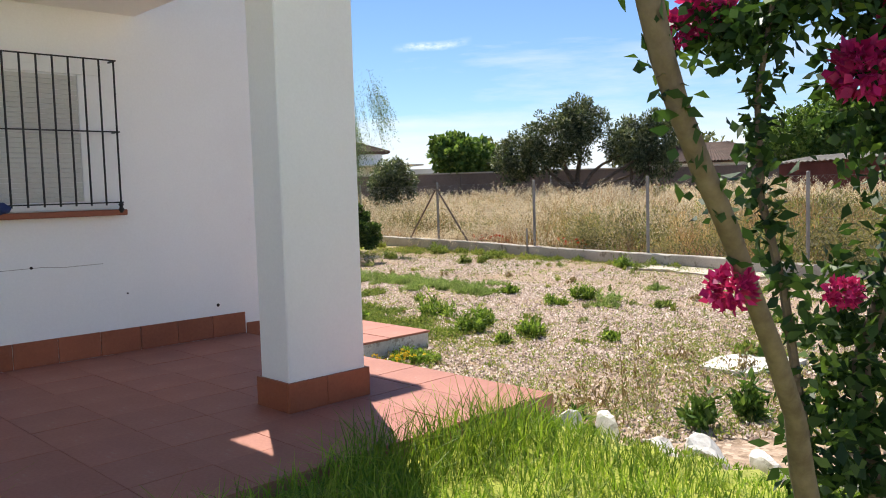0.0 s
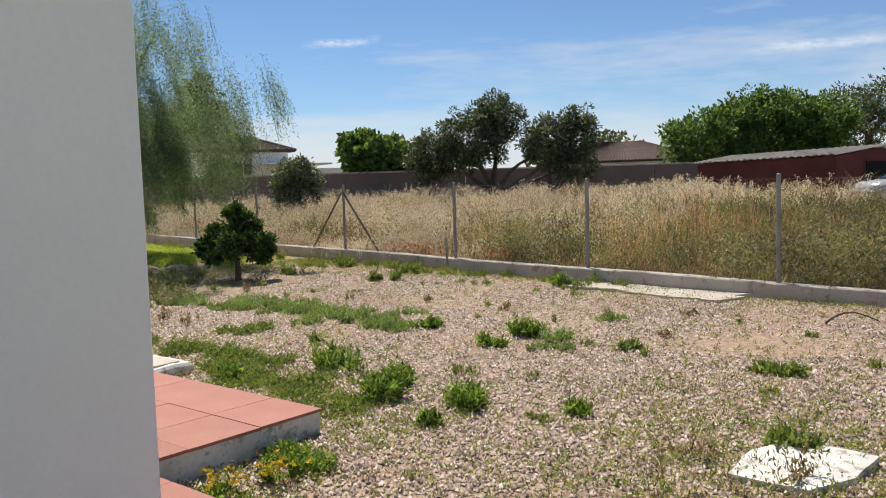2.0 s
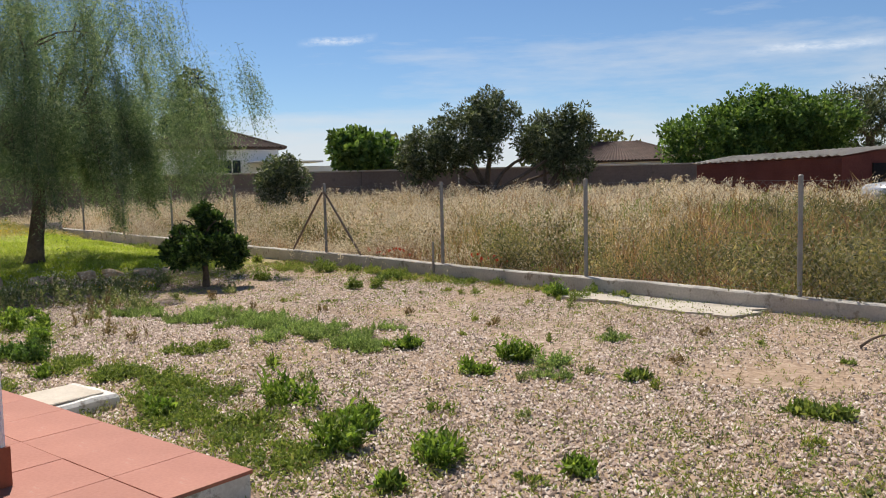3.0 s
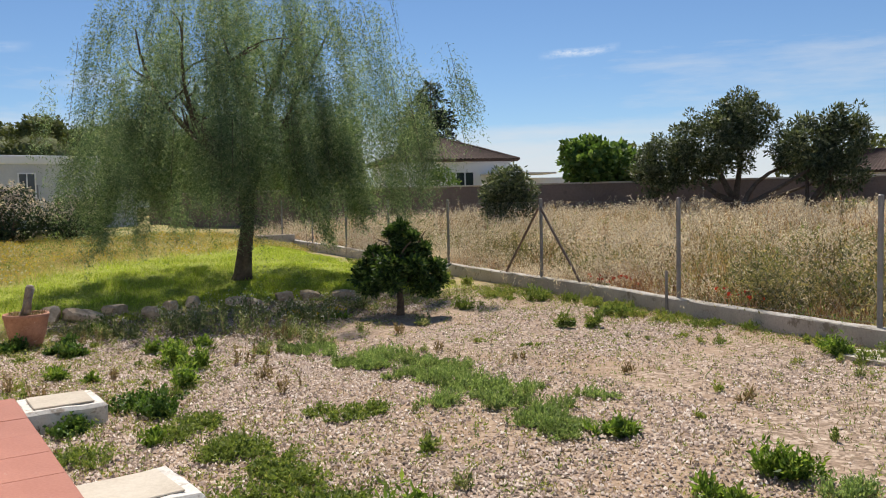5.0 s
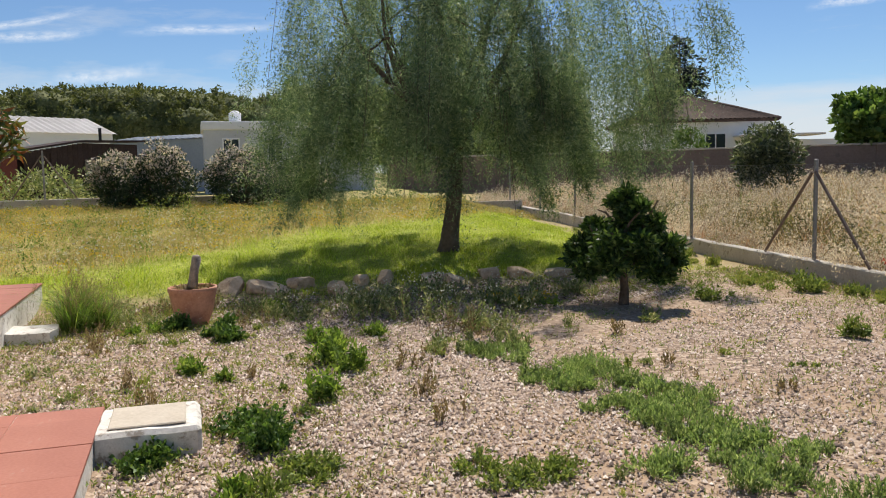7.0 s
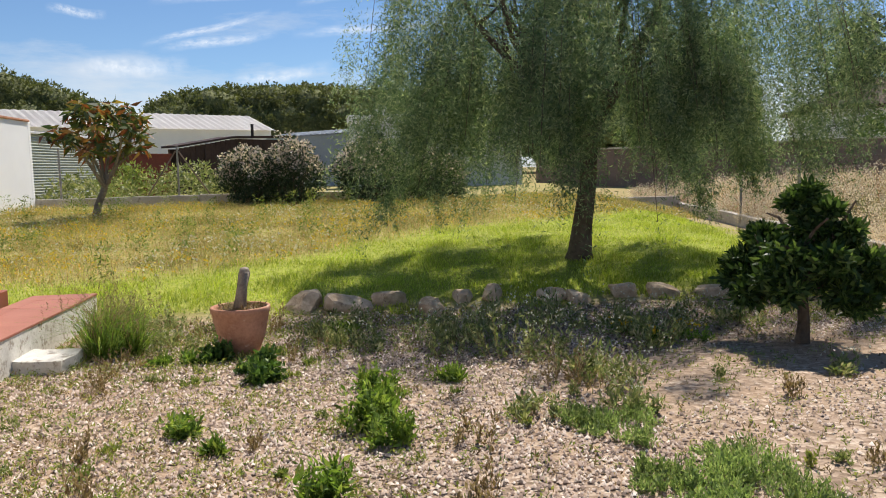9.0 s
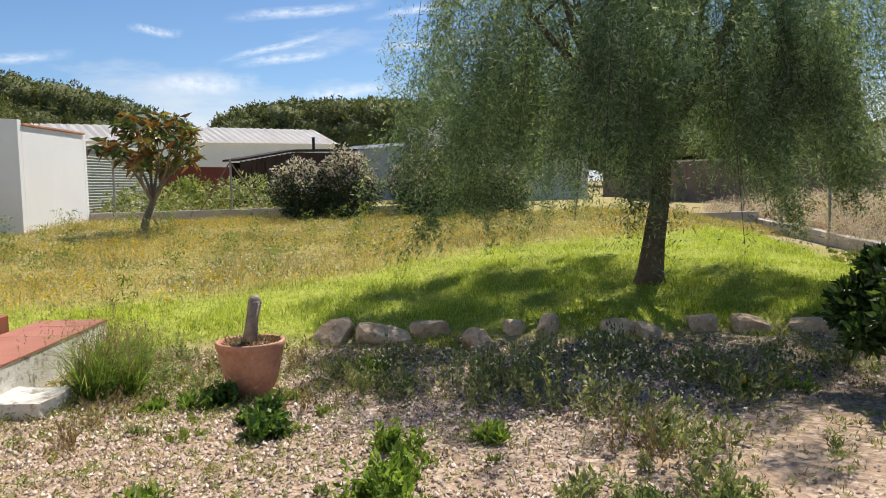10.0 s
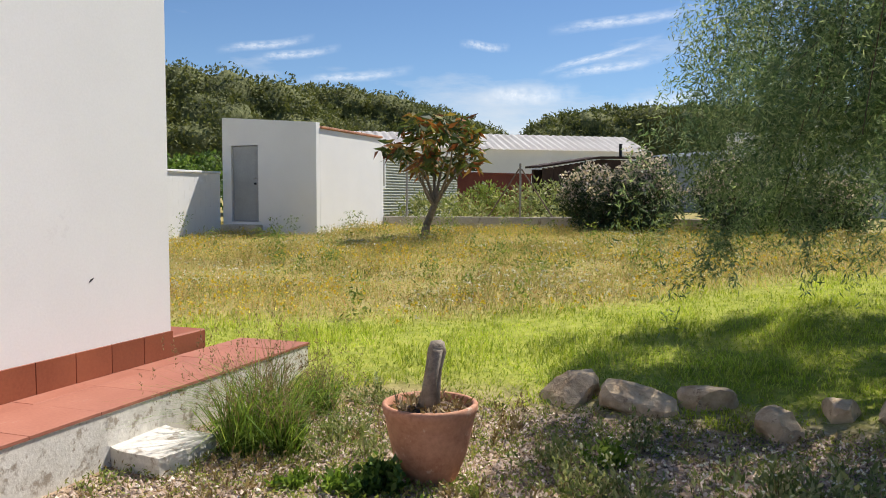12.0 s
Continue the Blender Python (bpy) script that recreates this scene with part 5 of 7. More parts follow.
set_back(leafy_tree("olive_tree", "smaller grey-green olive tree with a rounded crown", (3.2, 35.0), 0.18, 0.9, [((3.15, 35.0, 2.75), (0.95, 0.95, 1.0), 100, 0.25, 58)], 0.15, 0.05, L_olive), 1.27)
set_back(leafy_tree("olive_tree", "leaning olive tree with forked trunk", (7.2, 33.2), 0.2, 0.9, [((7.6, 33.2, 3.1), (1.0, 1.0, 1.0), 100, 0.25, 58), ((8.6, 33.0, 3.4), (0.75, 0.8, 1.1), 85, 0.25, 56), ((8.3, 33.0, 2.4), (1.1, 0.9, 0.7), 55, 0.24, 50)], 0.15, 0.05, L_olive, stems=2), 1.27)
set_back(leafy_tree("fig_tree", "broad-leaved bright green tree behind the wall", (1.2, 46.0), 0.2, 1.6, [((1.2, 46, 3.35), (1.7, 1.6, 1.05), 160, 0.34, 22), ((0.5, 46, 4.1), (0.8, 0.8, 0.5), 40, 0.3, 20), ((2.9, 46.5, 3.0), (1.0, 1.0, 0.9), 50, 0.3, 20)], 0.3, 0.2, L_broad), 1.1)
set_back(leafy_tree("round_bush", "rounded grey-green bush in the dry field", (-1.75, 31.1), 0.08, 0.4, [((-1.75, 31.1, 1.75), (0.85, 0.85, 0.95), 190, 0.2, 34)], 0.14, 0.055, L_olive, category="bush"), 1.2)
set_back(leafy_tree("bungalow_shrub", "green shrub before the white bungalow", (-6.7, 47.0), 0.06, 0.5, [((-6.7, 47.0, 2.6), (0.8, 0.7, 0.85), 70, 0.2, 22)], 0.16, 0.08, L_broad, category="shrub"), 1.2)
set_back(leafy_tree("mulberry_tree", "wide bright green tree behind the brick shed", (18.5, 40.0), 0.3, 1.6, [((17.2, 40, 3.2), (2.4, 2.2, 1.5), 260, 0.4, 44), ((19.6, 40, 4.2), (2.2, 2.0, 1.4), 240, 0.4, 44), ((22.0, 40, 3.9), (2.0, 2.0, 1.5), 200, 0.4, 44)], 0.2, 0.12, L_broad), 1.27)
set_back(leafy_tree("gum_tree", "tall grey-green tree beyond the shed", (27.0, 43.0), 0.3, 3.0, [((26.0, 43, 4.9), (1.6, 1.6, 1.2), 100, 0.4, 22), ((28.5, 43, 5.4), (2.2, 1.8, 1.5), 140, 0.45, 22), ((27.0, 43, 3.6), (3.0, 2.0, 1.2), 120, 0.45, 22)], 0.24, 0.08, L_olive), 1.27)
for x, y, r in ((17.5, 72, 1.8), (24, 75, 2.3), (34, 74, 2.6), (41, 72, 3.0), (3.5, 70, 1.6)):
    leafy_tree("far_tree", "distant rounded green tree", (x, y), 0.2, 1.5, [((x, y, 3.6 + r * 0.35), (r * 1.3, r, r * 0.8), 60, 0.6, 16)], 0.45, 0.3, L_pine)


def conifer():
    ob = tree("fir_tree", "dark blue-green fir tree with layered branches")
    bx, by, top = -10.5, 64.5, 10.4
    bm = bmesh.new()
    tube(bm, [(bx, by, 0.4), (bx, by, 5), (bx, by, top)], [0.3, 0.2, 0.02], 8)
    part("trunk", bm, M_bark, ob)
    P, D = [], []
    z = 2.2
    while z < top - 0.1:
        r = (4.3 * (1 - (z - 2.0) / (top - 1.6)) ** 0.85 + 0.15) * (1 + 0.14 * math.sin(z * 5.0))
        n = max(4, int(r * 4.5))
        for k in range(n):
            a = rng.uniform(0, math.tau)
            rr = r * rng.uniform(0.75, 1.12)
            m = int(26 * rr) + 8
            f = rng.uniform(0.1, 1, m)
            base = np.stack([bx + np.cos(a) * rr * f, by + np.sin(a) * rr * f, z + 0.35 * f * (1 - f) * rr - 0.12 * rr * f * f + rng.normal(size=m) * 0.05], 1)
            P.append(base + rng.normal(size=(m, 3)) * 0.08)
            D.append(np.stack([np.full(m, np.cos(a)), np.full(m, np.sin(a)), np.full(m, -0.2)], 1) + rng.normal(size=(m, 3)) * 0.7)
        z += 0.42
    P, D = np.concatenate(P), np.concatenate(D)
    mesh_of("crown", *leaves(P, D, rng.uniform(0.25, 0.45, len(P)), rng.uniform(0.08, 0.16, len(P)), rng), L_conifer, ob)
    return ob


set_back(conifer(), 1.4)


def oleander(c, rx, ry, h):
    ob = thing("oleander_bush", "dense dark oleander bush with pale pinkish blossom on top", "bush", "oleanders by the back wall")
    x, y = c
    z = gzf(x, y)
    bm = bmesh.new()
    for k in range(10):
        a = k * 0.63
        limb(bm, (x + 0.1 * math.cos(a), y + 0.1 * math.sin(a), z - 0.05), (x + rx * 0.6 * math.cos(a), y + ry * 0.6 * math.sin(a), z + h * 0.7), 0.03, 0.01, rng, 0.1, 5, 4)
    part("stem_mass", bm, M_bark, ob)
    P, D = clumps(rng, (x, y, z + h * 0.48), (rx, ry, h * 0.5), 260, 0.2, 26, 0.5)
    P2, D2 = clumps(rng, (x - rx * 0.3, y, z + h * 0.55), (rx * 0.5, ry * 0.6, h * 0.5), 80, 0.2, 22, 0.5)
    P, D = np.concatenate([P, P2]), np.concatenate([D, D2])
    P[:, 2] = np.maximum(P[:, 2], z + 0.05)
    mesh_of("foliage", *leaves(P, D, rng.uniform(0.07, 0.13, len(P)), rng.uniform(0.025, 0.045, len(P)), rng), L_oleander, ob)
    up = P[(P[:, 2] > z + h * 0.5 + 0.2 * rng.normal(size=len(P)))]
    up = up[rng.choice(len(up), min(len(up), 2600), replace=False)] + np.array([0, 0, 0.06])
    mesh_of("blossom", *leaves(up, rng.normal(size=up.shape) + np.array([0, 0, 0.6]), rng.uniform(0.06, 0.11, len(up)), rng.uniform(0.04, 0.07, len(up)), rng), L_pinkwhite, ob)


oleander((-18.75, 24.95), 0.85, 0.9, 1.6)
oleander((-17.75, 25.75), 0.85, 0.9, 1.85)
oleander((-16.2, 27.25), 1.2, 1.0, 1.75)
oleander((-14.6, 28.2), 0.9, 0.9, 1.3)


def bougainvillea():
    ob = thing("bougainvillea", "bougainvillea with bare leaning stems and magenta flower clusters", "shrub")
    y0, bz = 1.6, 0.18
    bm = bmesh.new()
    main = [(0.78, 1.5, bz - 0.05), (0.72, 1.42, 0.5), (0.63, 1.34, 0.83), (0.567, 1.28, 1.027), (0.528, 1.22, 1.138), (0.469, 1.15, 1.258), (0.414, 1.09, 1.349), (0.356, 1.02, 1.445), (0.308, 0.97, 1.522), (0.274, 0.94, 1.587), (0.251, 0.92, 1.642), (0.232, 0.9, 1.696), (0.2, 0.88, 1.83), (0.18, 0.88, 1.98)]
    tube(bm, main, [0.024, 0.021, 0.019, 0.018, 0.0165, 0.015, 0.0145, 0.014, 0.0142, 0.014, 0.0145, 0.0145, 0.014, 0.012], 10)
    for v in bm.verts:
        v.co += 0.003 * Vector((noise.noise(v.co * 25), noise.noise(v.co * 25 + Vector((7, 0, 0))), 0))
    part("stem", bm, M_stem, ob, shade=True)
    second = [(0.9, 1.5, bz - 0.03), (0.86, 1.55, 0.6), (0.84, y0 + 0.03, 1.13), (0.92, y0 + 0.04, 1.35), (0.93, y0 + 0.04, 1.56), (0.86, y0 + 0.02, 1.75), (0.74, y0, 1.9)]
    part("stem", tube(bmesh.new(), second, [0.028, 0.024, 0.018, 0.016, 0.013, 0.01, 0.008], 8), M_stem, ob)
    third = [(0.82, 1.45, 0.4), (0.73, y0, 0.88), (0.68, y0 + 0.02, 1.28), (0.63, y0 + 0.01, 1.47), (0.62, y0, 1.66), (0.65, y0, 1.84)]
    part("stem", tube(bmesh.new(), third, [0.013, 0.011, 0.009, 0.008, 0.006, 0.005], 6), M_bark, ob)
    def along(path, lo, hi, n, spread):
        path = np.array(path)
        f = rng.uniform(lo, hi, n)
        i = f.astype(int)
        return path[i] + (path[i + 1] - path[i]) * (f - i)[:, None] + rng.normal(size=(n, 3)) * spread
    P = [along(third, 1.0, 4.99, 420, 0.02), along(second, 1.6, 5.99, 600, 0.055)]
    for c, r, n in (((0.6, y0 + 0.1, 1.8), (0.11, 0.1, 0.045), 420), ((0.74, y0, 1.86), (0.14, 0.12, 0.075), 700), ((0.87, y0 + 0.02, 1.64), (0.1, 0.1, 0.18), 520), ((0.85, y0 + 0.03, 1.2), (0.11, 0.1, 0.21), 640), ((0.8, y0, 0.95), (0.12, 0.1, 0.14), 500), ((0.8, 1.5, 0.7), (0.16, 0.13, 0.18), 400), ((0.95, 1.5, 1.45), (0.12, 0.12, 0.3), 320)):
        cc, _ = shell(rng, c, r, max(4, n // 16), 0.2)
        i = np.repeat(np.arange(len(cc)), 16)
        P.append(cc[i] + rng.normal(size=(len(i), 3)) * 0.02)
    P = np.concatenate(P)
    D = rng.normal(size=P.shape) + np.array([0, 0, -0.3])
    mesh_of("foliage", *leaves(P, D, rng.uniform(0.022, 0.048, len(P)), rng.uniform(0.014, 0.027, len(P)), rng), L_boug, ob)
    Q = along(main, 6.5, 11.0, 80, 0.014)
    mesh_of("foliage", *leaves(Q, rng.normal(size=Q.shape) + np.array([0.2, 0, 0.2]), rng.uniform(0.014, 0.03, len(Q)), rng.uniform(0.009, 0.016, len(Q)), rng), L_boug, ob)
    for c, r in (((0.5, y0 + 0.12, 1.815), 0.035), ((0.55, y0 + 0.1, 1.85), 0.05), ((0.79, y0 - 0.08, 1.7), 0.056), ((0.376, 1.06, 1.36), 0.03), ((0.74, y0 - 0.1, 1.29), 0.03), ((0.89, y0 - 0.03, 1.82), 0.05)):
        P, D = shell(rng, c, (r, r, r * 0.85), 240, 0.35)
        mesh_of("flower_head", *leaves(P, D + rng.normal(size=P.shape) * 0.6, rng.uniform(0.35, 0.6, len(P)) * r, rng.uniform(0.28, 0.45, len(P)) * r, rng), L_magenta, ob, "magenta bracts")


bougainvillea()


# ---- pine woods on the rise ----
def pine_wood():
    """Umbrella pines in overlapping domes."""
    P, D, BV, BF = [], [], [], []
    def dome(x, y, top, r, n=380):
        d = rng.normal(size=(n, 3))
        d[:, 2] = np.abs(d[:, 2]) * 0.8 - 0.15
        d /= np.linalg.norm(d, axis=1, keepdims=True)
        lump = 1 + 0.14 * np.sin(d[:, 0] * 7 + x) * np.cos(d[:, 1] * 7 + y) + 0.08 * np.sin(d[:, 2] * 14 + x)
        h = r * 0.75
        c = np.array([x, y, top - h])
        p = c + d * np.array([r, r, h]) * lump[:, None]
        nu, nv = 20, 9
        o = sum(len(q) for q in BV)
        th, ph = np.meshgrid(np.linspace(0, math.tau, nu, endpoint=False), np.linspace(-0.35, math.pi / 2, nv))
        e = np.stack([np.cos(ph) * np.cos(th), np.cos(ph) * np.sin(th), np.sin(ph)], -1).reshape(-1, 3)
        knob = 0.93 + 0.09 * np.sin(e[:, 0] * 9 + x) * np.sin(e[:, 1] * 9 + y) + 0.06 * np.sin(e[:, 2] * 13 + e[:, 0] * 7 + x)
        BV.append(c + e * np.array([r, r, h]) * knob[:, None])
        g = (np.arange(nv - 1)[:, None] * nu + np.arange(nu)[None]).ravel()
        g2 = (np.arange(nv - 1)[:, None] * nu + (np.arange(nu)[None] + 1) % nu).ravel()
        BF.append(np.stack([g, g2, g2 + nu, g + nu], 1) + o)
        i = np.repeat(np.arange(n), 7)
        P.append(p[i] + rng.normal(size=(len(i), 3)) * 0.14)
        D.append(d[i] * 0.6 + rng.normal(size=(len(i), 3)) * 0.8)
    def ray(az, dist):
        return -2.0 - math.sin(radians(az)) * dist, 12.7 + math.cos(radians(az)) * dist
    # near grove behind the hut, tall to the south and falling to the north
    for k in range(17):
        az = 90 - k * 1.0
        dome(*ray(az, 45 + 2 * math.sin(k * 2.1)), 8.7 - 0.075 * k - 0.0025 * k * k + 0.25 * math.sin(k * 1.9), 2.3 + 0.3 * math.sin(k * 1.3), 330)
        dome(*ray(az + 0.4, 42 + math.sin(k)), 6.7 - 0.05 * k + 0.35 * math.sin(k * 1.4), 2.1, 260)
        dome(*ray(az, 39.5), 4.7 + 0.4 * math.sin(k * 2.3), 1.9, 200)
    for k in range(15):
        az = 74 - k * 0.92
        dome(*ray(az, 80 + 2 * math.sin(k * 1.7)), 12.1 - 0.067 * k - 0.016 * k * k + 0.27 * math.sin(k * 2.2), 2.9 + 0.33 * math.sin(k * 1.1), 280)
        dome(*ray(az + 0.3, 76), 9.0 - 0.016 * k * k + 0.4 * math.sin(k * 1.6), 2.9, 200)
    for k in range(14):
        az = 56.8 - k * 0.95
        dome(*ray(az, 80 + 2 * math.sin(k * 1.7)), 9.95 - 0.03 * (k - 5) ** 2 * (k < 5) + 0.25 * math.sin(k * 1.8), 2.6, 260)
        dome(*ray(az + 0.3, 77), 7.9 + 0.3 * math.sin(k * 1.6), 2.6, 190)
    # the long far ridge
    for k in range(49):
        az = 18 + k * 0.75
        dist = 150 + 12 * math.sin(k * 1.7)
        dome(*ray(az, dist), 15.4 + 0.8 * math.sin(k * 0.8) + 0.6 * math.sin(k * 2.1), 4.2 + rng.uniform(-0.8, 0.8), 190)
        dome(*ray(az + 0.3, dist - 14), 11.6 + 1.1 * math.sin(k * 1.1), 4.2, 140)
        dome(*ray(az + 0.1, dist - 24), 7.8 + 1.0 * math.sin(k * 0.7), 4.0, 100)
    body = mesh_of("pine_crowns", np.concatenate(BV), np.concatenate(BF), M_pinecrown, shade=True)
    tagged(body, "rounded dark green umbrella pine crowns", "pine wood", kind="stuff")
    P, D = np.concatenate(P), np.concatenate(D)
    dist = np.hypot(P[:, 0] + 2, P[:, 1] - 12)
    size = np.clip(dist / 110, 0.45, 1.5)
    ob = mesh_of("pine_wood", *leaves(P, D, rng.uniform(0.3, 0.55, len(P)) * size, rng.uniform(0.16, 0.3, len(P)) * size, rng), L_pine)
    tagged(ob, "dark umbrella pine wood on the rising ground", "pine wood", kind="stuff")


pine_wood()
P, D = clumps(rng, hxy(32.5, -8.5) + (2.1,), (2.2, 2.8, 0.75), 170, 0.3, 20)
hedge = mesh_of("hedge", *leaves(P, D, rng.uniform(0.14, 0.22, len(P)), rng.uniform(0.07, 0.12, len(P)), rng), L_broad)
tagged(hedge, "bright green hedge showing over the white wall", "hedge", kind="stuff")
for c, r, n, mt, nm, lab in (((-25.6, 24.0, 1.0), (1.6, 1.4, 0.65), 90, L_greyweed, "shrub", "low grey-green shrub beyond the garden wall"), ((-25.0, 27.4, 1.15), (1.9, 1.5, 0.75), 120, L_greyweed, "shrub", "rounded grey-green shrub beyond the garden wall"), ((-29.0, 27.5, 1.2), (1.0, 1.0, 0.9), 60, L_lowweed, "shrub", "bright green shrub beyond the garden wall"),
                             ((-60, 62, 3.4), (7, 4, 1.6), 90, L_olive, "far_bush", "grey-green trees beyond the barn"), ((-48, 66, 3.6), (7, 4, 1.6), 90, L_olive, "far_bush", "grey-green trees beyond the barn")):
    k = 2.5 if r[0] > 5 else 1
    P, D = clumps(rng, c, r, n, 0.24 * k * 1.3, 22)
    tagged(mesh_of(nm, *leaves(P, D, rng.uniform(0.12, 0.2, len(P)) * k, rng.uniform(0.04, 0.08, len(P)) * k, rng), mt), lab, "shrub")


# ---- grasses ----
def scatter(n, x0, x1, y0, y1):
    return rng.uniform(x0, x1, n), rng.uniform(y0, y1, n)


def on_ground(x, y, dz=-0.01):
    return np.stack([x, y, ground_z(x, y) + dz], 1)


def clear_of_built(x, y):
    s, w, f = zones(x, y)
    house_ = (s > -6.5) & (s < 15.75) & (w < 3.45)
    wing = (s > 2.93) & (s < 10.9) & (w < 3.82)
    walk1 = (s > 5.58) & (s < 10.9) & (w < 5.32)
    walk2 = (s > 11.5) & (s < 16.5) & (w < 4.13)
    hut_ = (s > HS - 0.35) & (s < HS + HD + 0.2) & (w > HW0 - 0.1) & (w < HW1 + 0.1)
    lawn_ok = (s < 2.93) & (w > -2.1)
    return ~((house_ & ~lawn_ok) | wing | walk1 | walk2 | hut_)


# dry oats beyond the fence
def field_grass():
    """Tussocks of wild oats, rusty dock and green weeds, each with its own height."""
    m = 6400
    ck = rng.uniform(-9, 36, m)
    cf = 0.12 + 40 * rng.uniform(0, 1, m) ** 2.1
    tint = np.sin(ck * 0.55 + 0.8 * np.sin(cf * 0.5)) * 0.5 + 0.4 * np.sin(ck * 1.7 + cf * 0.9) + rng.normal(size=m) * 0.35
    blot = np.sin(ck * 0.8 + 1.3 + np.sin(cf * 0.9)) * np.cos(cf * 0.55 + 0.4 * ck) + 0.5 * np.sin(ck * 2.3 + cf * 1.1)
    green = (ck + 2.0 * np.sin(cf * 0.35) + rng.normal(size=m) * 3.2 < 3.6) | (blot + rng.normal(size=m) * 0.3 > 0.75)
    low = cf < 0.7 + 0.4 * np.sin(ck * 1.9)
    kind = np.where(green, np.where(low & (tint > -0.1), 1, 3), np.where((tint > 0.55) | low, 1, np.where(tint < -0.85, 2, 0)))
    kind = np.where((kind == 0) & (ck < 4.5) & (rng.uniform(size=m) < 0.7 * smooth(6.0, 1.5, ck)), np.where(rng.uniform(size=m) < 0.45, 1, 3), kind)
    kind = np.where((rng.uniform(size=m) < 0.06), 2, kind)
    tall = (0.5 + 0.55 * rng.uniform(size=m)) * (1 + 0.24 * np.sin(ck * 0.9 + 1) * np.cos(cf * 0.6) + 0.1 * np.sin(ck * 3.7)) * (0.55 + 0.45 * smooth(0, 2.0, cf)) * np.where(kind == 2, 0.8, 1.0) * np.where(green, 0.95, 1.08) * (0.86 + 0.14 * smooth(1.0, 8.0, ck))
    per = 17
    i = np.repeat(np.arange(m), per)
    spread = (0.13 + 0.012 * cf)[i]
    k, f = ck[i] + rng.normal(size=len(i)) * spread, np.maximum(cf[i] + rng.normal(size=len(i)) * spread, 0.1)
    x, y = FENCE_A.x + FENCE_D.x * k + FENCE_N.x * f, FENCE_A.y + FENCE_D.y * k + FENCE_N.y * f
    h = tall[i] * rng.uniform(0.5, 1.12, len(i))
    w = 0.008 + 0.0016 * f
    P = on_ground(x, y)
    kd = kind[i]
    tops = []
    for q, name, mt, label in ((0, "oat_grass", L_straw, "tall straw-coloured wild oats in the field"), (1, "rusty_grass", L_rufous, "rust-brown dry grass in the field"), (2, "leafy_field_weeds", L_lowweed, "green weeds among the dry oats"), (3, "green_field_grass", L_fieldgreen, "tall green grass in the field")):
        s = kd == q
        v, fc, tip = blades(P[s], h[s], w[s], rng, 0.75)
        tagged(mesh_of(name, v, fc, mt), label, "field grass", kind="stuff")
        tops.append((tip, k[s], f[s]))
        if q in (2, 3):
            n = int(s.sum())
            r = np.repeat(np.arange(n), 6)
            Q = P[s][r] + (tip[r] - P[s][r]) * rng.uniform(0.3, 1, len(r))[:, None]
            tagged(mesh_of(name, *leaves(Q, rng.normal(size=Q.shape) + np.array([0, 0, 0.4]), 0.045 * (1 + 0.06 * f[s][r]), 0.02 * (1 + 0.06 * f[s][r]), rng), mt), "small leaves of the field weeds", "field grass", kind="stuff")
    T = np.concatenate([tops[0][0], tops[1][0]])
    K, F = np.concatenate([tops[0][1], tops[1][1]]), np.concatenate([tops[0][2], tops[1][2]])
    pale = smooth(4.5, 9.0, K + 1.5 * np.sin(F * 0.5)) * (0.15 + 0.85 * (np.sin(K * 1.35 + 0.9 * np.sin(F * 1.3)) + 0.5 * np.sin(K * 3.1 + F) > -0.55))
    s = rng.uniform(size=len(T)) < 0.85 * pale
    T, F = T[s], F[s]
    i = np.repeat(np.arange(len(T)), 13)
    Q = T[i] - np.array([0, 0, 1]) * rng.uniform(-0.05, 0.22, len(i))[:, None] + rng.normal(size=(len(i), 3)) * np.array([0.05, 0.05, 0.02])
    Dd = rng.normal(size=Q.shape) * np.array([0.6, 0.6, 0.3]) + np.array([0, 0, -0.7])
    sc = 1.1 + F[i] * 0.06
    tagged(mesh_of("oat_heads", *leaves(Q, Dd, rng.uniform(0.03, 0.055, len(Q)) * sc, 0.015 * sc, rng), L_seed), "pale nodding oat heads", "oat heads", kind="stuff")
    # bushy weeds along the kerb outside
    c = np.where(rng.uniform(size=210) < 0.6, rng.choice([-1.2, -0.4, 0.3, 1.0, 5.0, 5.6, 9.4, 12.5], 210) + rng.normal(size=210) * 0.25, rng.uniform(-6, 24, 210))
    fx = rng.uniform(0.2, 2.6, 210)
    cx, cy = FENCE_A.x + FENCE_D.x * c + FENCE_N.x * fx, FENCE_A.y + FENCE_D.y * c + FENCE_N.y * fx
    i = np.repeat(np.arange(210), 120)
    Q = np.stack([cx[i], cy[i], 0.15 + 0 * cx[i]], 1) + np.abs(rng.normal(size=(len(i), 3))) * np.array([0, 0, 0.32]) + rng.normal(size=(len(i), 3)) * np.array([0.16, 0.16, 0])
    tagged(mesh_of("field_weeds", *leaves(Q, rng.normal(size=Q.shape) + np.array([0, 0, 0.6]), rng.uniform(0.05, 0.1, len(Q)), rng.uniform(0.015, 0.03, len(Q)), rng), L_fieldgreen), "leafy green weeds along the field edge", "weeds", kind="stuff")
    c = rng.choice([8.2, 5.4], 28) + rng.normal(size=28) * 0.22
    fx = rng.uniform(0.15, 0.5, 28)
    Q = np.stack([FENCE_A.x + FENCE_D.x * c + FENCE_N.x * fx, FENCE_A.y + FENCE_D.y * c + FENCE_N.y * fx, rng.uniform(0.28, 0.42, 28)], 1)
    i = np.repeat(np.arange(28), 5)
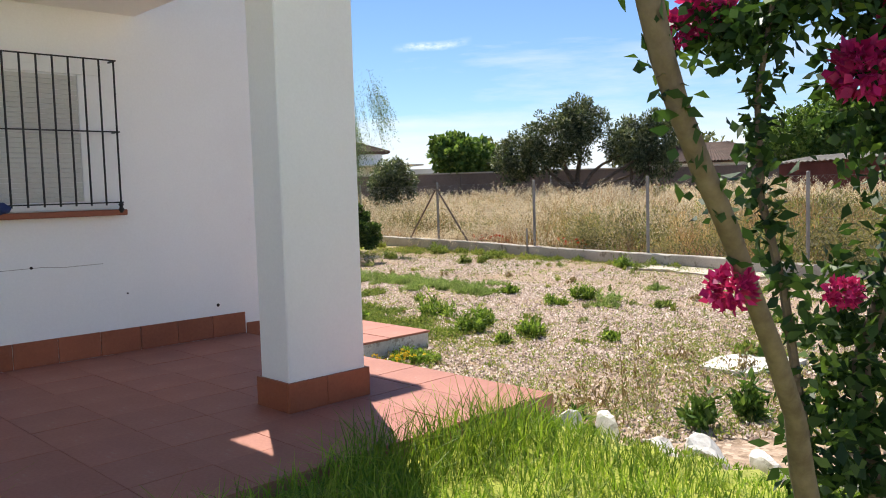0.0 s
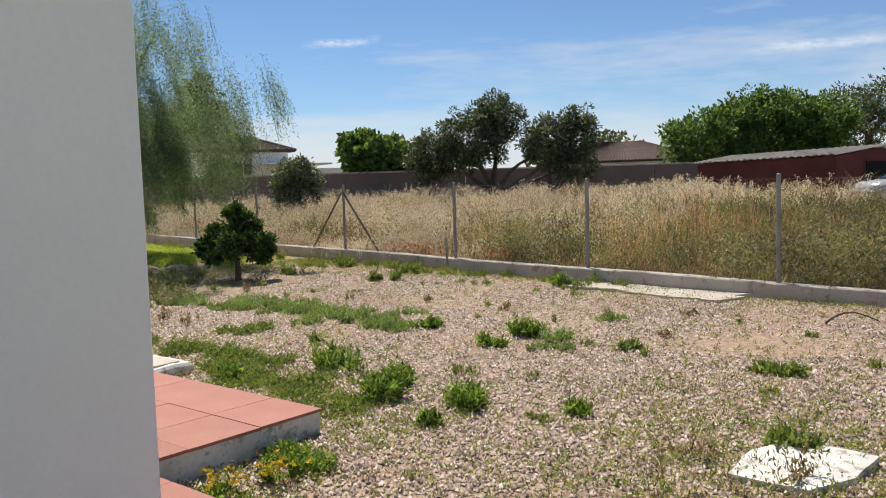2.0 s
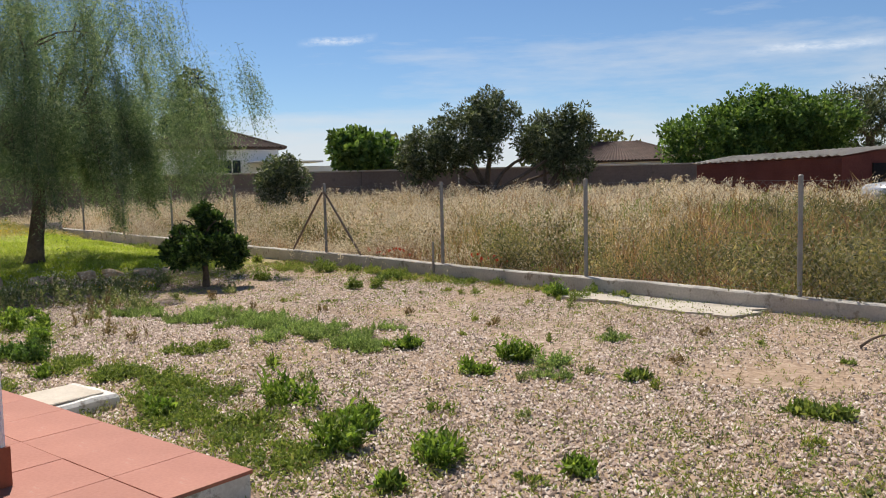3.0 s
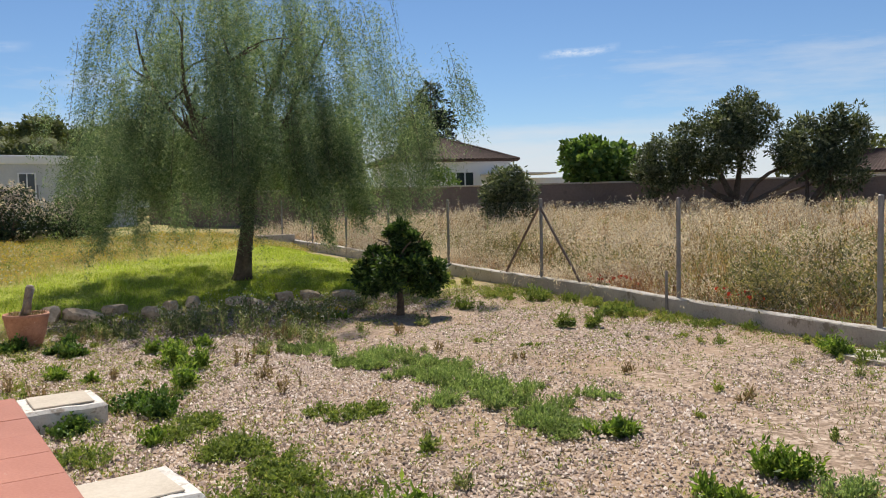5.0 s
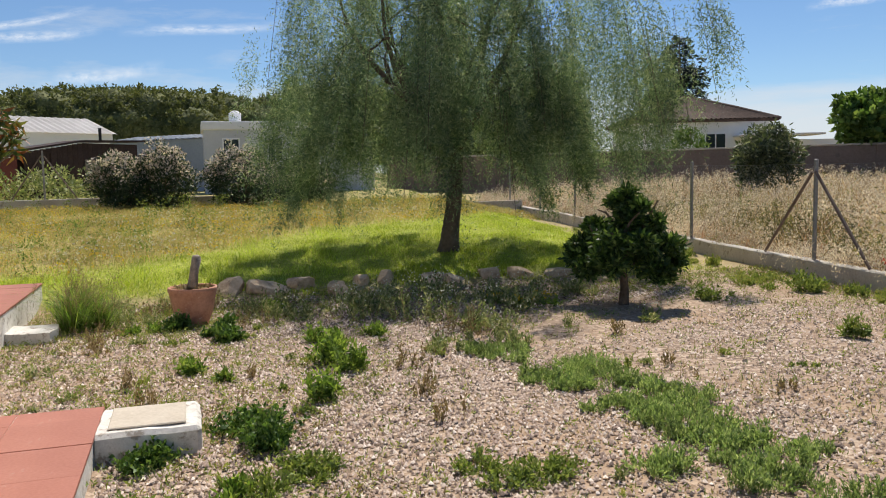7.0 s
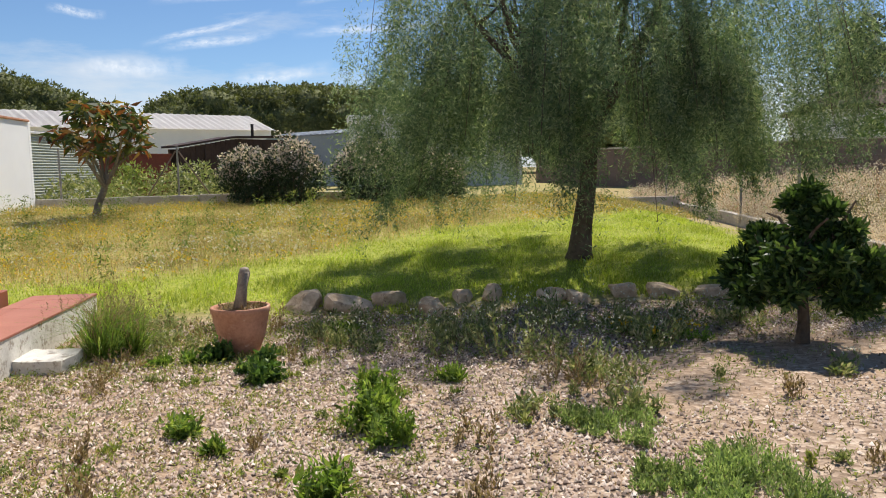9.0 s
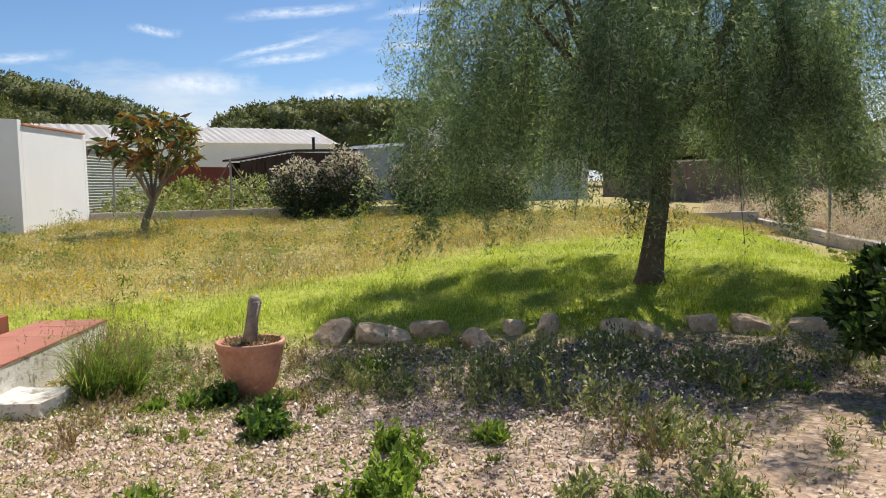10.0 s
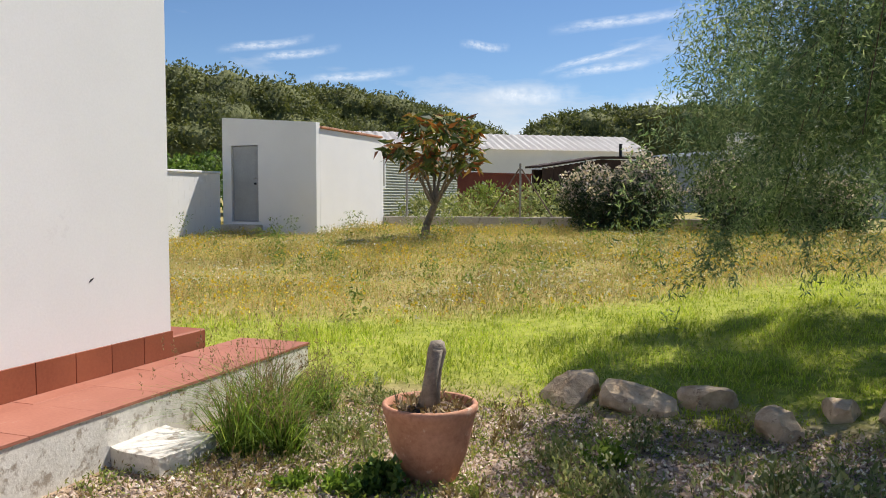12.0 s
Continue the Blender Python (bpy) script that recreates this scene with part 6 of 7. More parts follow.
    tagged(mesh_of("poppies", *leaves(Q[i], rng.normal(size=(140, 3)) + np.array([0, 0, 0.4]), 0.045, 0.05, rng), L_poppy), "scattered red poppies in the dry grass", "poppies", kind="stuff")


field_grass()


def garden_grass():
    # lawn behind the stones
    n = 170000
    a = 16.0 + 11 * rng.uniform(0, 1, n) ** 1.3
    c = rng.uniform(0.5, 16.5, n)
    x, y = U.x * a + V.x * c, U.y * a + V.y * c
    s, w, f = zones(x, y)
    ok = (s > 16.15 + 0.15 * np.sin(w * 4)) & (f < -0.5 - 1.3 * rng.uniform(size=n)) & (rng.uniform(size=n) > meadow_mask(x, y) * 0.9) & clear_of_built(x, y)
    x, y = x[ok], y[ok]
    tuft = 0.75 + 0.5 * np.clip(np.sin(x * 3.1 + np.sin(y * 2.3)) * np.cos(y * 2.7 + x), -0.5, 1)
    v, fc, _ = blades(on_ground(x, y), rng.uniform(0.03, 0.11, len(x)) * tuft * (1 + 0.5 * (rng.uniform(size=len(x)) < 0.08)), rng.uniform(0.006, 0.012, len(x)), rng, 1.3)
    tagged(mesh_of("lawn_grass", v, fc, L_lawn), "bright green lawn grass under the pepper tree", "lawn", kind="stuff")
    # flowering dry meadow behind it
    n = 120000
    a = rng.uniform(16.3, 31.7, n)
    c = rng.uniform(-9, 17, n)
    x, y = U.x * a + V.x * c, U.y * a + V.y * c
    s, w, f = zones(x, y)
    ok = (rng.uniform(size=n) < meadow_mask(x, y)) & (f < -0.15) & clear_of_built(x, y)
    x, y = x[ok], y[ok]
    tuft = 0.7 + 0.5 * np.clip(np.sin(x * 1.3 + 2 * np.sin(y * 0.7)) * np.cos(y * 1.1 + x * 0.3), -0.6, 1) + 0.25 * np.sin(x * 4.1) * np.cos(y * 3.7)
    v, fc, tip = blades(on_ground(x, y), rng.uniform(0.05, 0.24, len(x)) * tuft, rng.uniform(0.006, 0.011, len(x)), rng, 1.2)
    tagged(mesh_of("meadow_grass", v, fc, L_meadow), "yellowing meadow grass with dry seed heads", "meadow", kind="stuff")
    i = np.repeat(np.arange(len(tip)), 2)
    Q = tip[i] + rng.normal(size=(len(i), 3)) * np.array([0.05, 0.05, 0.03])
    tagged(mesh_of("meadow_seed_heads", *leaves(Q, rng.normal(size=Q.shape), rng.uniform(0.015, 0.045, len(i)), rng.uniform(0.01, 0.022, len(i)), rng), L_meadow), "dry seed heads and small leaves of the meadow", "meadow", kind="stuff")
    for frac, phase, name, mt, label in ((0.15, 0.0, "meadow_flowers", L_yellow, "small yellow flowers in the meadow"), (0.1, 2.0, "pale_meadow_flowers", L_palebloom, "small white flowers in the meadow")):
        sel = tip[rng.uniform(size=len(tip)) < frac * np.clip(0.3 + np.sin(tip[:, 0] * 0.9 + phase) * np.cos(tip[:, 1] * 0.8 + 1) + 0.4 * np.sin(tip[:, 0] * 2.3 + tip[:, 1] * 1.9), 0, 1)]
        i = np.repeat(np.arange(len(sel)), 3)
        tagged(mesh_of(name, *leaves(sel[i], rng.normal(size=(len(i), 3)) + np.array([0, 0, 0.5]), 0.036, 0.032, rng), mt), label, "flowers", kind="stuff")
    # taller green weeds in the meadow
    n = 150
    cx, cy = scatter(n, -22, -3, 15, 31)
    s, w, f = zones(cx, cy)
    good = (meadow_mask(cx, cy) > 0.3) & (f < -0.8) & (s < 31) & clear_of_built(cx, cy)
    cx, cy = cx[good], cy[good]
    i = np.repeat(np.arange(len(cx)), 70)
    Q = on_ground(cx[i], cy[i]) + rng.normal(size=(len(i), 3)) * np.array([0.08, 0.08, 0]) + np.array([0, 0, 1]) * (rng.uniform(0, 0.6, len(i)) * np.repeat(rng.uniform(0.4, 1.1, len(cx)), 70))[:, None]
    tagged(mesh_of("meadow_weeds", *leaves(Q, rng.normal(size=Q.shape) + np.array([0, 0, 0.5]), rng.uniform(0.05, 0.09, len(Q)), rng.uniform(0.015, 0.03, len(Q)), rng), L_lowweed), "upright green weeds standing in the meadow", "weeds", kind="stuff")
    # small lawn by the terrace
    n = 60000
    x, y = scatter(n, -2.5, 2.6, -1.5, 5.0)
    s, w, f = zones(x, y)
    ok = (front_lawn(x, y) > 0.02) & (s < 2.94) & (w > -2.0)
    x, y = x[ok], y[ok]
    v, fc, _ = blades(on_ground(x, y), rng.uniform(0.06, 0.17, len(x)) * (0.8 + 0.35 * np.sin(x * 5 + np.sin(y * 4)) * np.cos(y * 4.4)) * (1 + 2.1 * smooth(4.4, 4.05, y) * smooth(0.8, 0.1, 2.96 - s[ok]) * (0.7 + 0.5 * np.sin(x * 3.3 + 1))) * (0.4 + 0.6 * smooth(0.05, 0.55, front_lawn(x, y))), rng.uniform(0.005, 0.009, len(x)), rng, 1.1)
    tagged(mesh_of("front_lawn_grass", v, fc, L_lush), "lush uncut grass beside the terrace", "lawn", kind="stuff")


garden_grass()


# ---- weeds on the gravel ----
def weed_clump(name, label, c, r, h, n, leaf, material, dry=0.0, upright=0.5, wide=0.36):
    """A weed: leaning stems with leaves along them, uneven in outline."""
    ob = thing(name, label, "weed")
    x, y = c
    z = gzf(x, y)
    m = max(5, int(n / 16))
    a = rng.uniform(0, math.tau, m)
    rr = r * rng.uniform(0, 1, m) ** 0.6
    hh = h * rng.uniform(0.55, 1.1, m) * (1 - 0.45 * (rr / r) ** 2)
    heads = rng.integers(3, 6)
    ha, hr, lift = rng.uniform(0, math.tau, heads), r * rng.uniform(0.25, 0.75, heads), rng.uniform(0.5, 1.15, heads)
    pick = rng.integers(0, heads, m)
    hx, hy = x + np.cos(ha[pick]) * hr[pick], y + np.sin(ha[pick]) * hr[pick]
    rr, hh = rr * 0.62, hh * lift[pick]
    root = np.stack([hx + np.cos(a) * rr * 0.5, hy + np.sin(a) * rr * 0.5, np.full(m, z - 0.01)], 1)
    top = np.stack([hx + np.cos(a) * rr, hy + np.sin(a) * rr, z + hh], 1)
    i = np.repeat(np.arange(m), 16)
    f = rng.uniform(0.15, 1, len(i))[:, None]
    P = root[i] + (top[i] - root[i]) * f + rng.normal(size=(len(i), 3)) * leaf * 0.25
    P[:, 2] = np.maximum(P[:, 2], z + 0.01)
    D = (top - root)[i] / h * upright + rng.normal(size=P.shape) * 0.6 + np.array([0, 0, 0.25])
    k = rng.uniform(0.6, 1.2, len(P))
    mesh_of("foliage", *leaves(P, D, leaf * k, leaf * wide * k, rng), material, ob)
    v, fc, _ = blades(root, hh, np.full(m, 0.006), rng, 0.2)
    v[:, :2] += np.repeat((top - root)[:, :2], 6, 0) * np.tile(np.array([0, 0, 0.5, 0.5, 1, 1]), m)[:, None]
    tagged(mesh_of("stalk_mass", v, fc, L_dryweed if dry else material, ob), kind="stuff")
    return ob


for x, y, r, h in ((1.5, 4.8, 0.13, 0.2), (1.95, 5.05, 0.16, 0.24), (2.2, 4.45, 0.14, 0.14), (0.66, 4.85, 0.16, 0.12)):
    weed_clump("weed", "dark green leafy weed beside the edging stones", (x, y), r, h, int(1900 * r), 0.08, L_broadweed, 0, 0.8, 0.36)
for x, y, r, h in ((1.15, 4.95, 0.22, 0.6), (1.75, 5.7, 0.22, 0.42), (1.3, 5.3, 0.25, 0.3), (0.9, 5.1, 0.25, 0.14)):
    weed_clump("thin_weed", "thin straggly weed with bare twigs on the gravel", (x, y), r, h, int(420 * r), 0.03, L_greyweed, 1.0, 1.2)


LAB = "leafy bright green weed growing in the gravel"
for x, y, r, h in ((-0.06, 9.58, 0.17, 0.3), (0.27, 8.47, 0.15, 0.28), (0.51, 8.95, 0.13, 0.26), (0.78, 8.13, 0.15, 0.18), (0.55, 7.72, 0.06, 0.1), (1.62, 7.84, 0.07, 0.1), (1.42, 10.26, 0.1, 0.12), (1.81, 10.8, 0.2, 0.2), (3.2, 14.6, 0.16, 0.27), (0.88, 11.46, 0.15, 0.17), (-1.02, 9.5, 0.08, 0.2), (-4.44, 12.8, 0.1, 0.2), (-2.96, 12.62, 0.13, 0.29),
                   (-3.48, 13.62, 0.17, 0.32), (-3.3, 13.48, 0.12, 0.22), (-3.62, 13.85, 0.13, 0.22), (-4.02, 12.75, 0.05, 0.09), (-4.18, 14.32, 0.1, 0.22), (-3.86, 14.78, 0.08, 0.12), (-6.09, 14.02, 0.07, 0.09), (-2.3, 10.95, 0.06, 0.1)):
    weed_clump("weed", LAB, (x, y), r * 1.3, h, int(4300 * r), 0.062, L_weed, 0, 0.6, 0.34)
for x, y, r, h in ((-2.86, 11.72, 0.27, 0.24), (-2.7, 11.6, 0.18, 0.18), (-3.02, 11.1, 0.18, 0.13), (-3.12, 11.3, 0.12, 0.1)):
    weed_clump("weed", "broad-leaved dark green weed beside the cover", (x, y), r * 1.3, h * 1.15, int(6200 * r), 0.034, L_broadweed, 0, 0.5, 0.7)
for x, y, r, h in ((-5.14, 14.0, 0.18, 0.22), (-5.0, 13.92, 0.12, 0.14), (-5.95, 14.2, 0.14, 0.24), (-5.35, 14.1, 0.09, 0.12)):
    weed_clump("weed", "broad-leaved green weed below the clay pot", (x, y), r, h, int(4200 * r), 0.055, L_broadweed, 0, 0.6, 0.6)
for x, y, r, h in ((0.46, 16.3, 0.1, 0.22), (-0.12, 19.2, 0.26, 0.33), (-1.12, 18.2, 0.18, 0.25), (0.8, 16.35, 0.09, 0.24), (2.65, 6.78, 0.16, 0.14), (3.53, 8.57, 0.22, 0.08), (-0.36, 11.03, 0.05, 0.11), (1.07, 17.5, 0.2, 0.18), (2.63, 9.84, 0.1, 0.07)):
    weed_clump("weed", "dark green weed growing at the gravel edge", (x, y), r, h, int(2400 * r), 0.07, L_lowweed)
for x, y, r, h in ((-1.2, 11.92, 0.3, 0.1), (-0.5, 9.0, 0.45, 0.08), (-1.5, 10.6, 0.42, 0.13), (-1.75, 10.8, 0.3, 0.14), (-2.25, 11.3, 0.3, 0.1), (-2.6, 10.45, 0.25, 0.11), (-0.95, 10.0, 0.42, 0.12), (-0.3, 7.1, 0.25, 0.1), (-0.85, 9.4, 0.38, 0.1), (-1.2, 10.3, 0.3, 0.1), (-0.1, 8.3, 0.3, 0.07), (0.2, 9.0, 0.25, 0.06)):
    weed_clump("low_weed_patch", "low spreading green weed patch on the gravel", (x, y), r, h, int(7600 * r), 0.03, L_weed if rng.uniform() < 0.4 else L_lowweed, 0, 0.5, 0.5)
for cx, cy, spread, count in ((-2.32, 14.45, 0.2, 6), (-1.66, 14.1, 0.2, 8), (-1.05, 13.45, 0.26, 12), (-0.65, 13.15, 0.22, 10), (-0.17, 12.75, 0.22, 11), (0.15, 12.3, 0.14, 5), (0.41, 11.8, 0.14, 7), (0.45, 11.5, 0.1, 3), (-0.45, 12.25, 0.1, 2), (1.95, 10.25, 0.14, 3)):
    for k in range(count):
        x, y = cx + rng.normal() * spread, cy + rng.normal() * spread
        r, h = rng.uniform(0.09, 0.22), rng.uniform(0.07, 0.19)
        weed_clump("feathery_weed", "low feathery grey-green weed on the gravel", (x, y), r, h, int(4600 * r), 0.03, L_feather, 0, 1.7)
weed_clump("feathery_weed", "low feathery grey-green weed on the gravel", (3.04, 11.43), 0.17, 0.12, 900, 0.034, L_feather, 0, 1.4)
for x, y, r, h in ((-4.5, 15.6, 0.45, 0.42), (-4.0, 15.9, 0.55, 0.52), (-3.4, 15.6, 0.5, 0.45), (-4.7, 16.0, 0.4, 0.35), (-3.2, 16.6, 0.55, 0.4), (-5.2, 15.2, 0.3, 0.32), (-2.8, 15.5, 0.4, 0.3), (-3.5, 17.3, 0.55, 0.4), (-4.4, 16.9, 0.5, 0.42), (-2.4, 14.9, 0.25, 0.22), (-2.8, 14.3, 0.2, 0.22), (-2.9, 18.0, 0.4, 0.35), (-1.5, 16.6, 0.2, 0.2)):
    h *= 0.85
    ob = weed_clump("flowering_weed", "tall straggly grey-green weed with tiny white flowers", (x, y), r, h, int(1400 * r), 0.055, L_greyweed, 1.0, 1.0)
    m = int(90 * r)
    a, q = rng.uniform(0, math.tau, m), r * rng.uniform(0, 1, m) ** 0.5
    Q = np.stack([x + np.cos(a) * q, y + np.sin(a) * q, gzf(x, y) + h * rng.uniform(0.7, 1.15, m)], 1)
    i = np.repeat(np.arange(m), 3)
    tagged(mesh_of("bloom", *leaves(Q[i], rng.normal(size=(len(i), 3)), 0.014, 0.014, rng), L_palebloom, ob), "tiny white flowers", kind="stuff")
for x, y, r, h in ((-6.9, 13.72, 0.26, 0.56), (-7.15, 13.95, 0.26, 0.6), (-6.78, 13.95, 0.18, 0.4), (-7.55, 14.4, 0.2, 0.36)):
    ob = thing("grass_tussock", "tall green grass tussock with seed heads by the walkway", "grass")
    n = 330
    a, q = rng.uniform(0, math.tau, n), r * 0.5 * rng.uniform(0, 1, n) ** 0.5
    v, fc, tip = blades(np.stack([x + np.cos(a) * q, y + np.sin(a) * q, np.full(n, gzf(x, y) - 0.01)], 1), rng.uniform(0.3, 1.15, n) * h, rng.uniform(0.006, 0.011, n), rng, 1.6)
    tagged(mesh_of("tuft", v, fc, L_weed, ob), kind="stuff")
    n = 60
    a, q = rng.uniform(0, math.tau, n), r * 0.4 * rng.uniform(0, 1, n) ** 0.5
    v, fc, tip = blades(np.stack([x + np.cos(a) * q, y + np.sin(a) * q, np.full(n, gzf(x, y) - 0.01)], 1), rng.uniform(0.8, 1.5, n) * h, 0.004, rng, 0.8)
    i = np.repeat(np.arange(n), 10)
    Q = tip[i] - np.array([0, 0, 1]) * rng.uniform(0, 0.1, len(i))[:, None] + rng.normal(size=(len(i), 3)) * 0.006
    v2, f2 = leaves(Q, rng.normal(size=Q.shape) * 0.5 + np.array([0, 0, 0.8]), 0.022, 0.006, rng)
    tagged(mesh_of("seed_stalk", *joined((v, fc), (v2, f2)), L_dryweed, ob), "dry seed stalks", kind="stuff")
# dry and green growth round the pot
for x, y, r, h in ((-7.6, 14.75, 0.3, 0.3), (-6.9, 14.55, 0.28, 0.2), (-6.5, 14.2, 0.25, 0.18), (-5.75, 15.3, 0.3, 0.3), (-5.5, 15.05, 0.3, 0.26), (-6.9, 15.0, 0.2, 0.3), (-5.9, 15.75, 0.25, 0.32)):
    weed_clump("straggly_weed", "straggly half-dry weed beside the clay pot", (x, y), r, h, int(1500 * r), 0.04, L_greyweed, 1.0, 1.2)
for x, y, r, h in ((-6.0, 14.3, 0.13, 0.14), (-6.2, 13.85, 0.12, 0.08), (-5.75, 15.55, 0.14, 0.24)):
    weed_clump("weed", LAB, (x, y), r, h, int(2200 * r), 0.06, L_weed)
# small growth along the kerb and over the open gravel
for q in range(58):
    k, f = rng.uniform(1.5, 19.0), -rng.uniform(0.22, 0.75)
    if k > 9:
        f *= 1.8
    x, y = FENCE_A.x + FENCE_D.x * k + FENCE_N.x * f, FENCE_A.y + FENCE_D.y * k + FENCE_N.y * f
    r, h = rng.uniform(0.08, 0.24), rng.uniform(0.06, 0.2)
    weed_clump("kerb_weed", "small yellow-green weed along the fence kerb", (x, y), r, h, int(1700 * r) + 30, 0.045, L_sprout if q % 3 else L_lowweed, q % 4 == 0, 1.0)
for q in range(78):
    x, y = (rng.uniform(-2.5, 4.6), rng.uniform(6.5, 16.0)) if q < 48 else (rng.uniform(-7.0, -2.5), rng.uniform(11.5, 15.0))
    s, w, f = zones(x, y)
    if f > -0.6 or not clear_of_built(np.array([x]), np.array([y]))[0]:
        continue
    r, h = rng.uniform(0.04, 0.13), rng.uniform(0.04, 0.13)
    weed_clump("gravel_sprig", "small sparse weed sprouting in the gravel", (x, y), r, h, int(1300 * r) + 24, 0.035, (L_lowweed, L_sprout, L_greyweed)[q % 3], q % 2, 1.1)
for x, y, r, h in ((1.95, 6.75, 0.14, 0.28), (-2.35, 13.1, 0.12, 0.2), (-6.4, 13.6, 0.4, 0.16), (-5.8, 13.2, 0.25, 0.2), (-7.0, 14.7, 0.4, 0.28), (-6.6, 15.2, 0.35, 0.3), (-5.3, 14.6, 0.3, 0.3), (2.42, 6.2, 0.2, 0.36), (1.2, 5.6, 0.3, 0.45), (0.9, 5.4, 0.3, 0.2), (-3.1, 15.1, 0.3, 0.35), (-1.9, 12.6, 0.15, 0.15), (-4.0, 11.95, 0.14, 0.18), (-4.55, 12.3, 0.14, 0.2), (-3.82, 12.93, 0.1, 0.2), (-2.3, 12.95, 0.09, 0.2), (-2.9, 13.71, 0.2, 0.25), (-0.95, 14.6, 0.1, 0.17), (-1.58, 15.77, 0.2, 0.18), (0.0, 14.1, 0.12, 0.1), (1.1, 13.6, 0.12, 0.1), (2.0, 12.6, 0.14, 0.09), (3.2, 10.2, 0.14, 0.09), (4.0, 11.5, 0.16, 0.1)):
    weed_clump("dry_weed", "dry straw-coloured weed on the gravel", (x, y), r, h, int(800 * r), 0.04, L_dryweed, 1.0, 1.6)
for x, y in ((-0.62, 6.65), (-0.35, 6.85), (-3.1, 16.9), (-3.5, 17.0), (-2.9, 17.2)):
    ob = weed_clump("yellow_flower_clump", "small clump of yellow-flowered weed", (x, y), 0.16, 0.13, 260, 0.045, L_weed)
    Q = np.stack([x + rng.normal(size=18) * 0.08, y + rng.normal(size=18) * 0.08, gzf(x, y) + rng.uniform(0.09, 0.15, 18)], 1)
    i = np.repeat(np.arange(18), 5)
    tagged(mesh_of("bloom", *leaves(Q[i], rng.normal(size=(90, 3)) + np.array([0, 0, 0.6]), 0.025, 0.022, rng), L_yellow, ob), "yellow flowers", kind="stuff")


a, q = rng.uniform(0, math.tau, 260), 0.21 * rng.uniform(0, 1, 260) ** 0.5
Q = np.stack([px + np.cos(a) * q, py + np.sin(a) * q, gzf(px, py) + 0.39 + 0.03 * rng.uniform(0, 1, 260)], 1)
tagged(mesh_of("leaf_litter", *leaves(Q, rng.normal(size=Q.shape) + np.array([0, 0, 0.35]), rng.uniform(0.03, 0.08, 260), rng.uniform(0.01, 0.025, 260), rng), L_dryweed, pot), "dry brown leaves", kind="stuff")


# ---- pebbles and sprouts ----
def pebbles():
    n = 380000
    k = rng.uniform(0, 1, n)
    x = rng.uniform(-7.5, 6.2, n)
    y = 4.6 + 14.5 * k ** 1.15
    s, w, f = zones(x, y)
    thick = 0.5 + 0.5 * np.sin(x * 0.9 + 1.0) * np.cos(y * 0.8) + 0.3 * np.sin(x * 2.3 - y * 1.7)
    thick = thick - 0.55 * smooth(7.6, 6.0, y)
    thick = np.where(w > 9.4 + 0.6 * np.sin(s * 0.9), thick - 0.5, thick + 0.35)
    ok = (s < 16.0) & (f < -0.15) & clear_of_built(x, y) & (front_lawn(x, y) < -0.1) & (rng.uniform(-0.3, 0.9, n) < thick)
    x, y = x[ok], y[ok]
    n = len(x)
    r = 0.006 + 0.013 * rng.uniform(0, 1, n) ** 1.6
    C = on_ground(x, y, 0.0)
    C[:, 2] += r * 0.5
    a = rng.uniform(0, math.tau, n)
    e = rng.uniform(0.65, 1.25, n)
    cs, sn = np.cos(a), np.sin(a)
    ux = np.stack([cs, sn, rng.normal(size=n) * 0.15], 1) * (r * e)[:, None]
    uy = np.stack([-sn, cs, rng.normal(size=n) * 0.15], 1) * r[:, None]
    uz = np.stack([np.zeros(n), np.zeros(n), r * 0.95], 1)
    sk = rng.uniform(0.6, 1.1, (n, 4))[..., None]
    v = np.stack([C + uz + ux * 0.15, C + ux * sk[:, 0] + uy * 0.3, C + uy * sk[:, 1] - ux * 0.3, C - ux * sk[:, 2] - uy * 0.2, C - uy * sk[:, 3] + ux * 0.2], 1).reshape(-1, 3)
    b = np.arange(n)[:, None] * 5
    fcs = np.concatenate([b + np.array([[0, i, j]]) for i, j in ((1, 2), (2, 3), (3, 4), (4, 1))], 1).reshape(-1, 3)
    stone = foliage("pebble", [(0.0, (0.08, 0.058, 0.047)), (0.3, (0.28, 0.2, 0.155)), (0.65, (0.47, 0.365, 0.295)), (0.9, (0.6, 0.495, 0.41)), (1.0, (0.76, 0.67, 0.58))], 0.0, 0.85)
    tagged(mesh_of("pebbles", v, fcs, stone), "pinkish-grey river gravel", "gravel", kind="stuff")


pebbles()


def sprouts():
    """Thin sprigs of green and straw between the stones."""
    for name, mt, n, hh, label in (("gravel_sprouts", L_lowweed, 26000, 0.05, "small green sprouts between the stones"), ("gravel_straw", L_dryweed, 20000, 0.055, "dry straws between the stones")):
        x, y = scatter(n * 2, -8, 6.2, 4.6, 23)
        s, w, f = zones(x, y)
        dens = 0.25 + 0.5 * np.clip(np.sin(x * 1.1 + 0.6 * y) * np.cos(y * 0.9 - x * 0.4), 0, 1) + 0.55 * smooth(2.2, 0.2, -f) + 0.6 * smooth(7.5, 5.2, y) + 0.35 * smooth(14.2, 15.8, s)
        ok = (s < 16.1) & (f < -0.12) & clear_of_built(x, y) & (rng.uniform(size=2 * n) < dens * 0.7) & (front_lawn(x, y) < -0.05)
        x, y = x[ok], y[ok]
        i = np.repeat(np.arange(len(x)), 3)
        v, fc, _ = blades(on_ground(x[i] + rng.normal(size=len(i)) * 0.02, y[i] + rng.normal(size=len(i)) * 0.02), hh * rng.uniform(0.3, 1.3, len(i)), 0.006, rng, 1.4)
        tagged(mesh_of(name, v, fc, mt), label, "sprouts", kind="stuff")


sprouts()

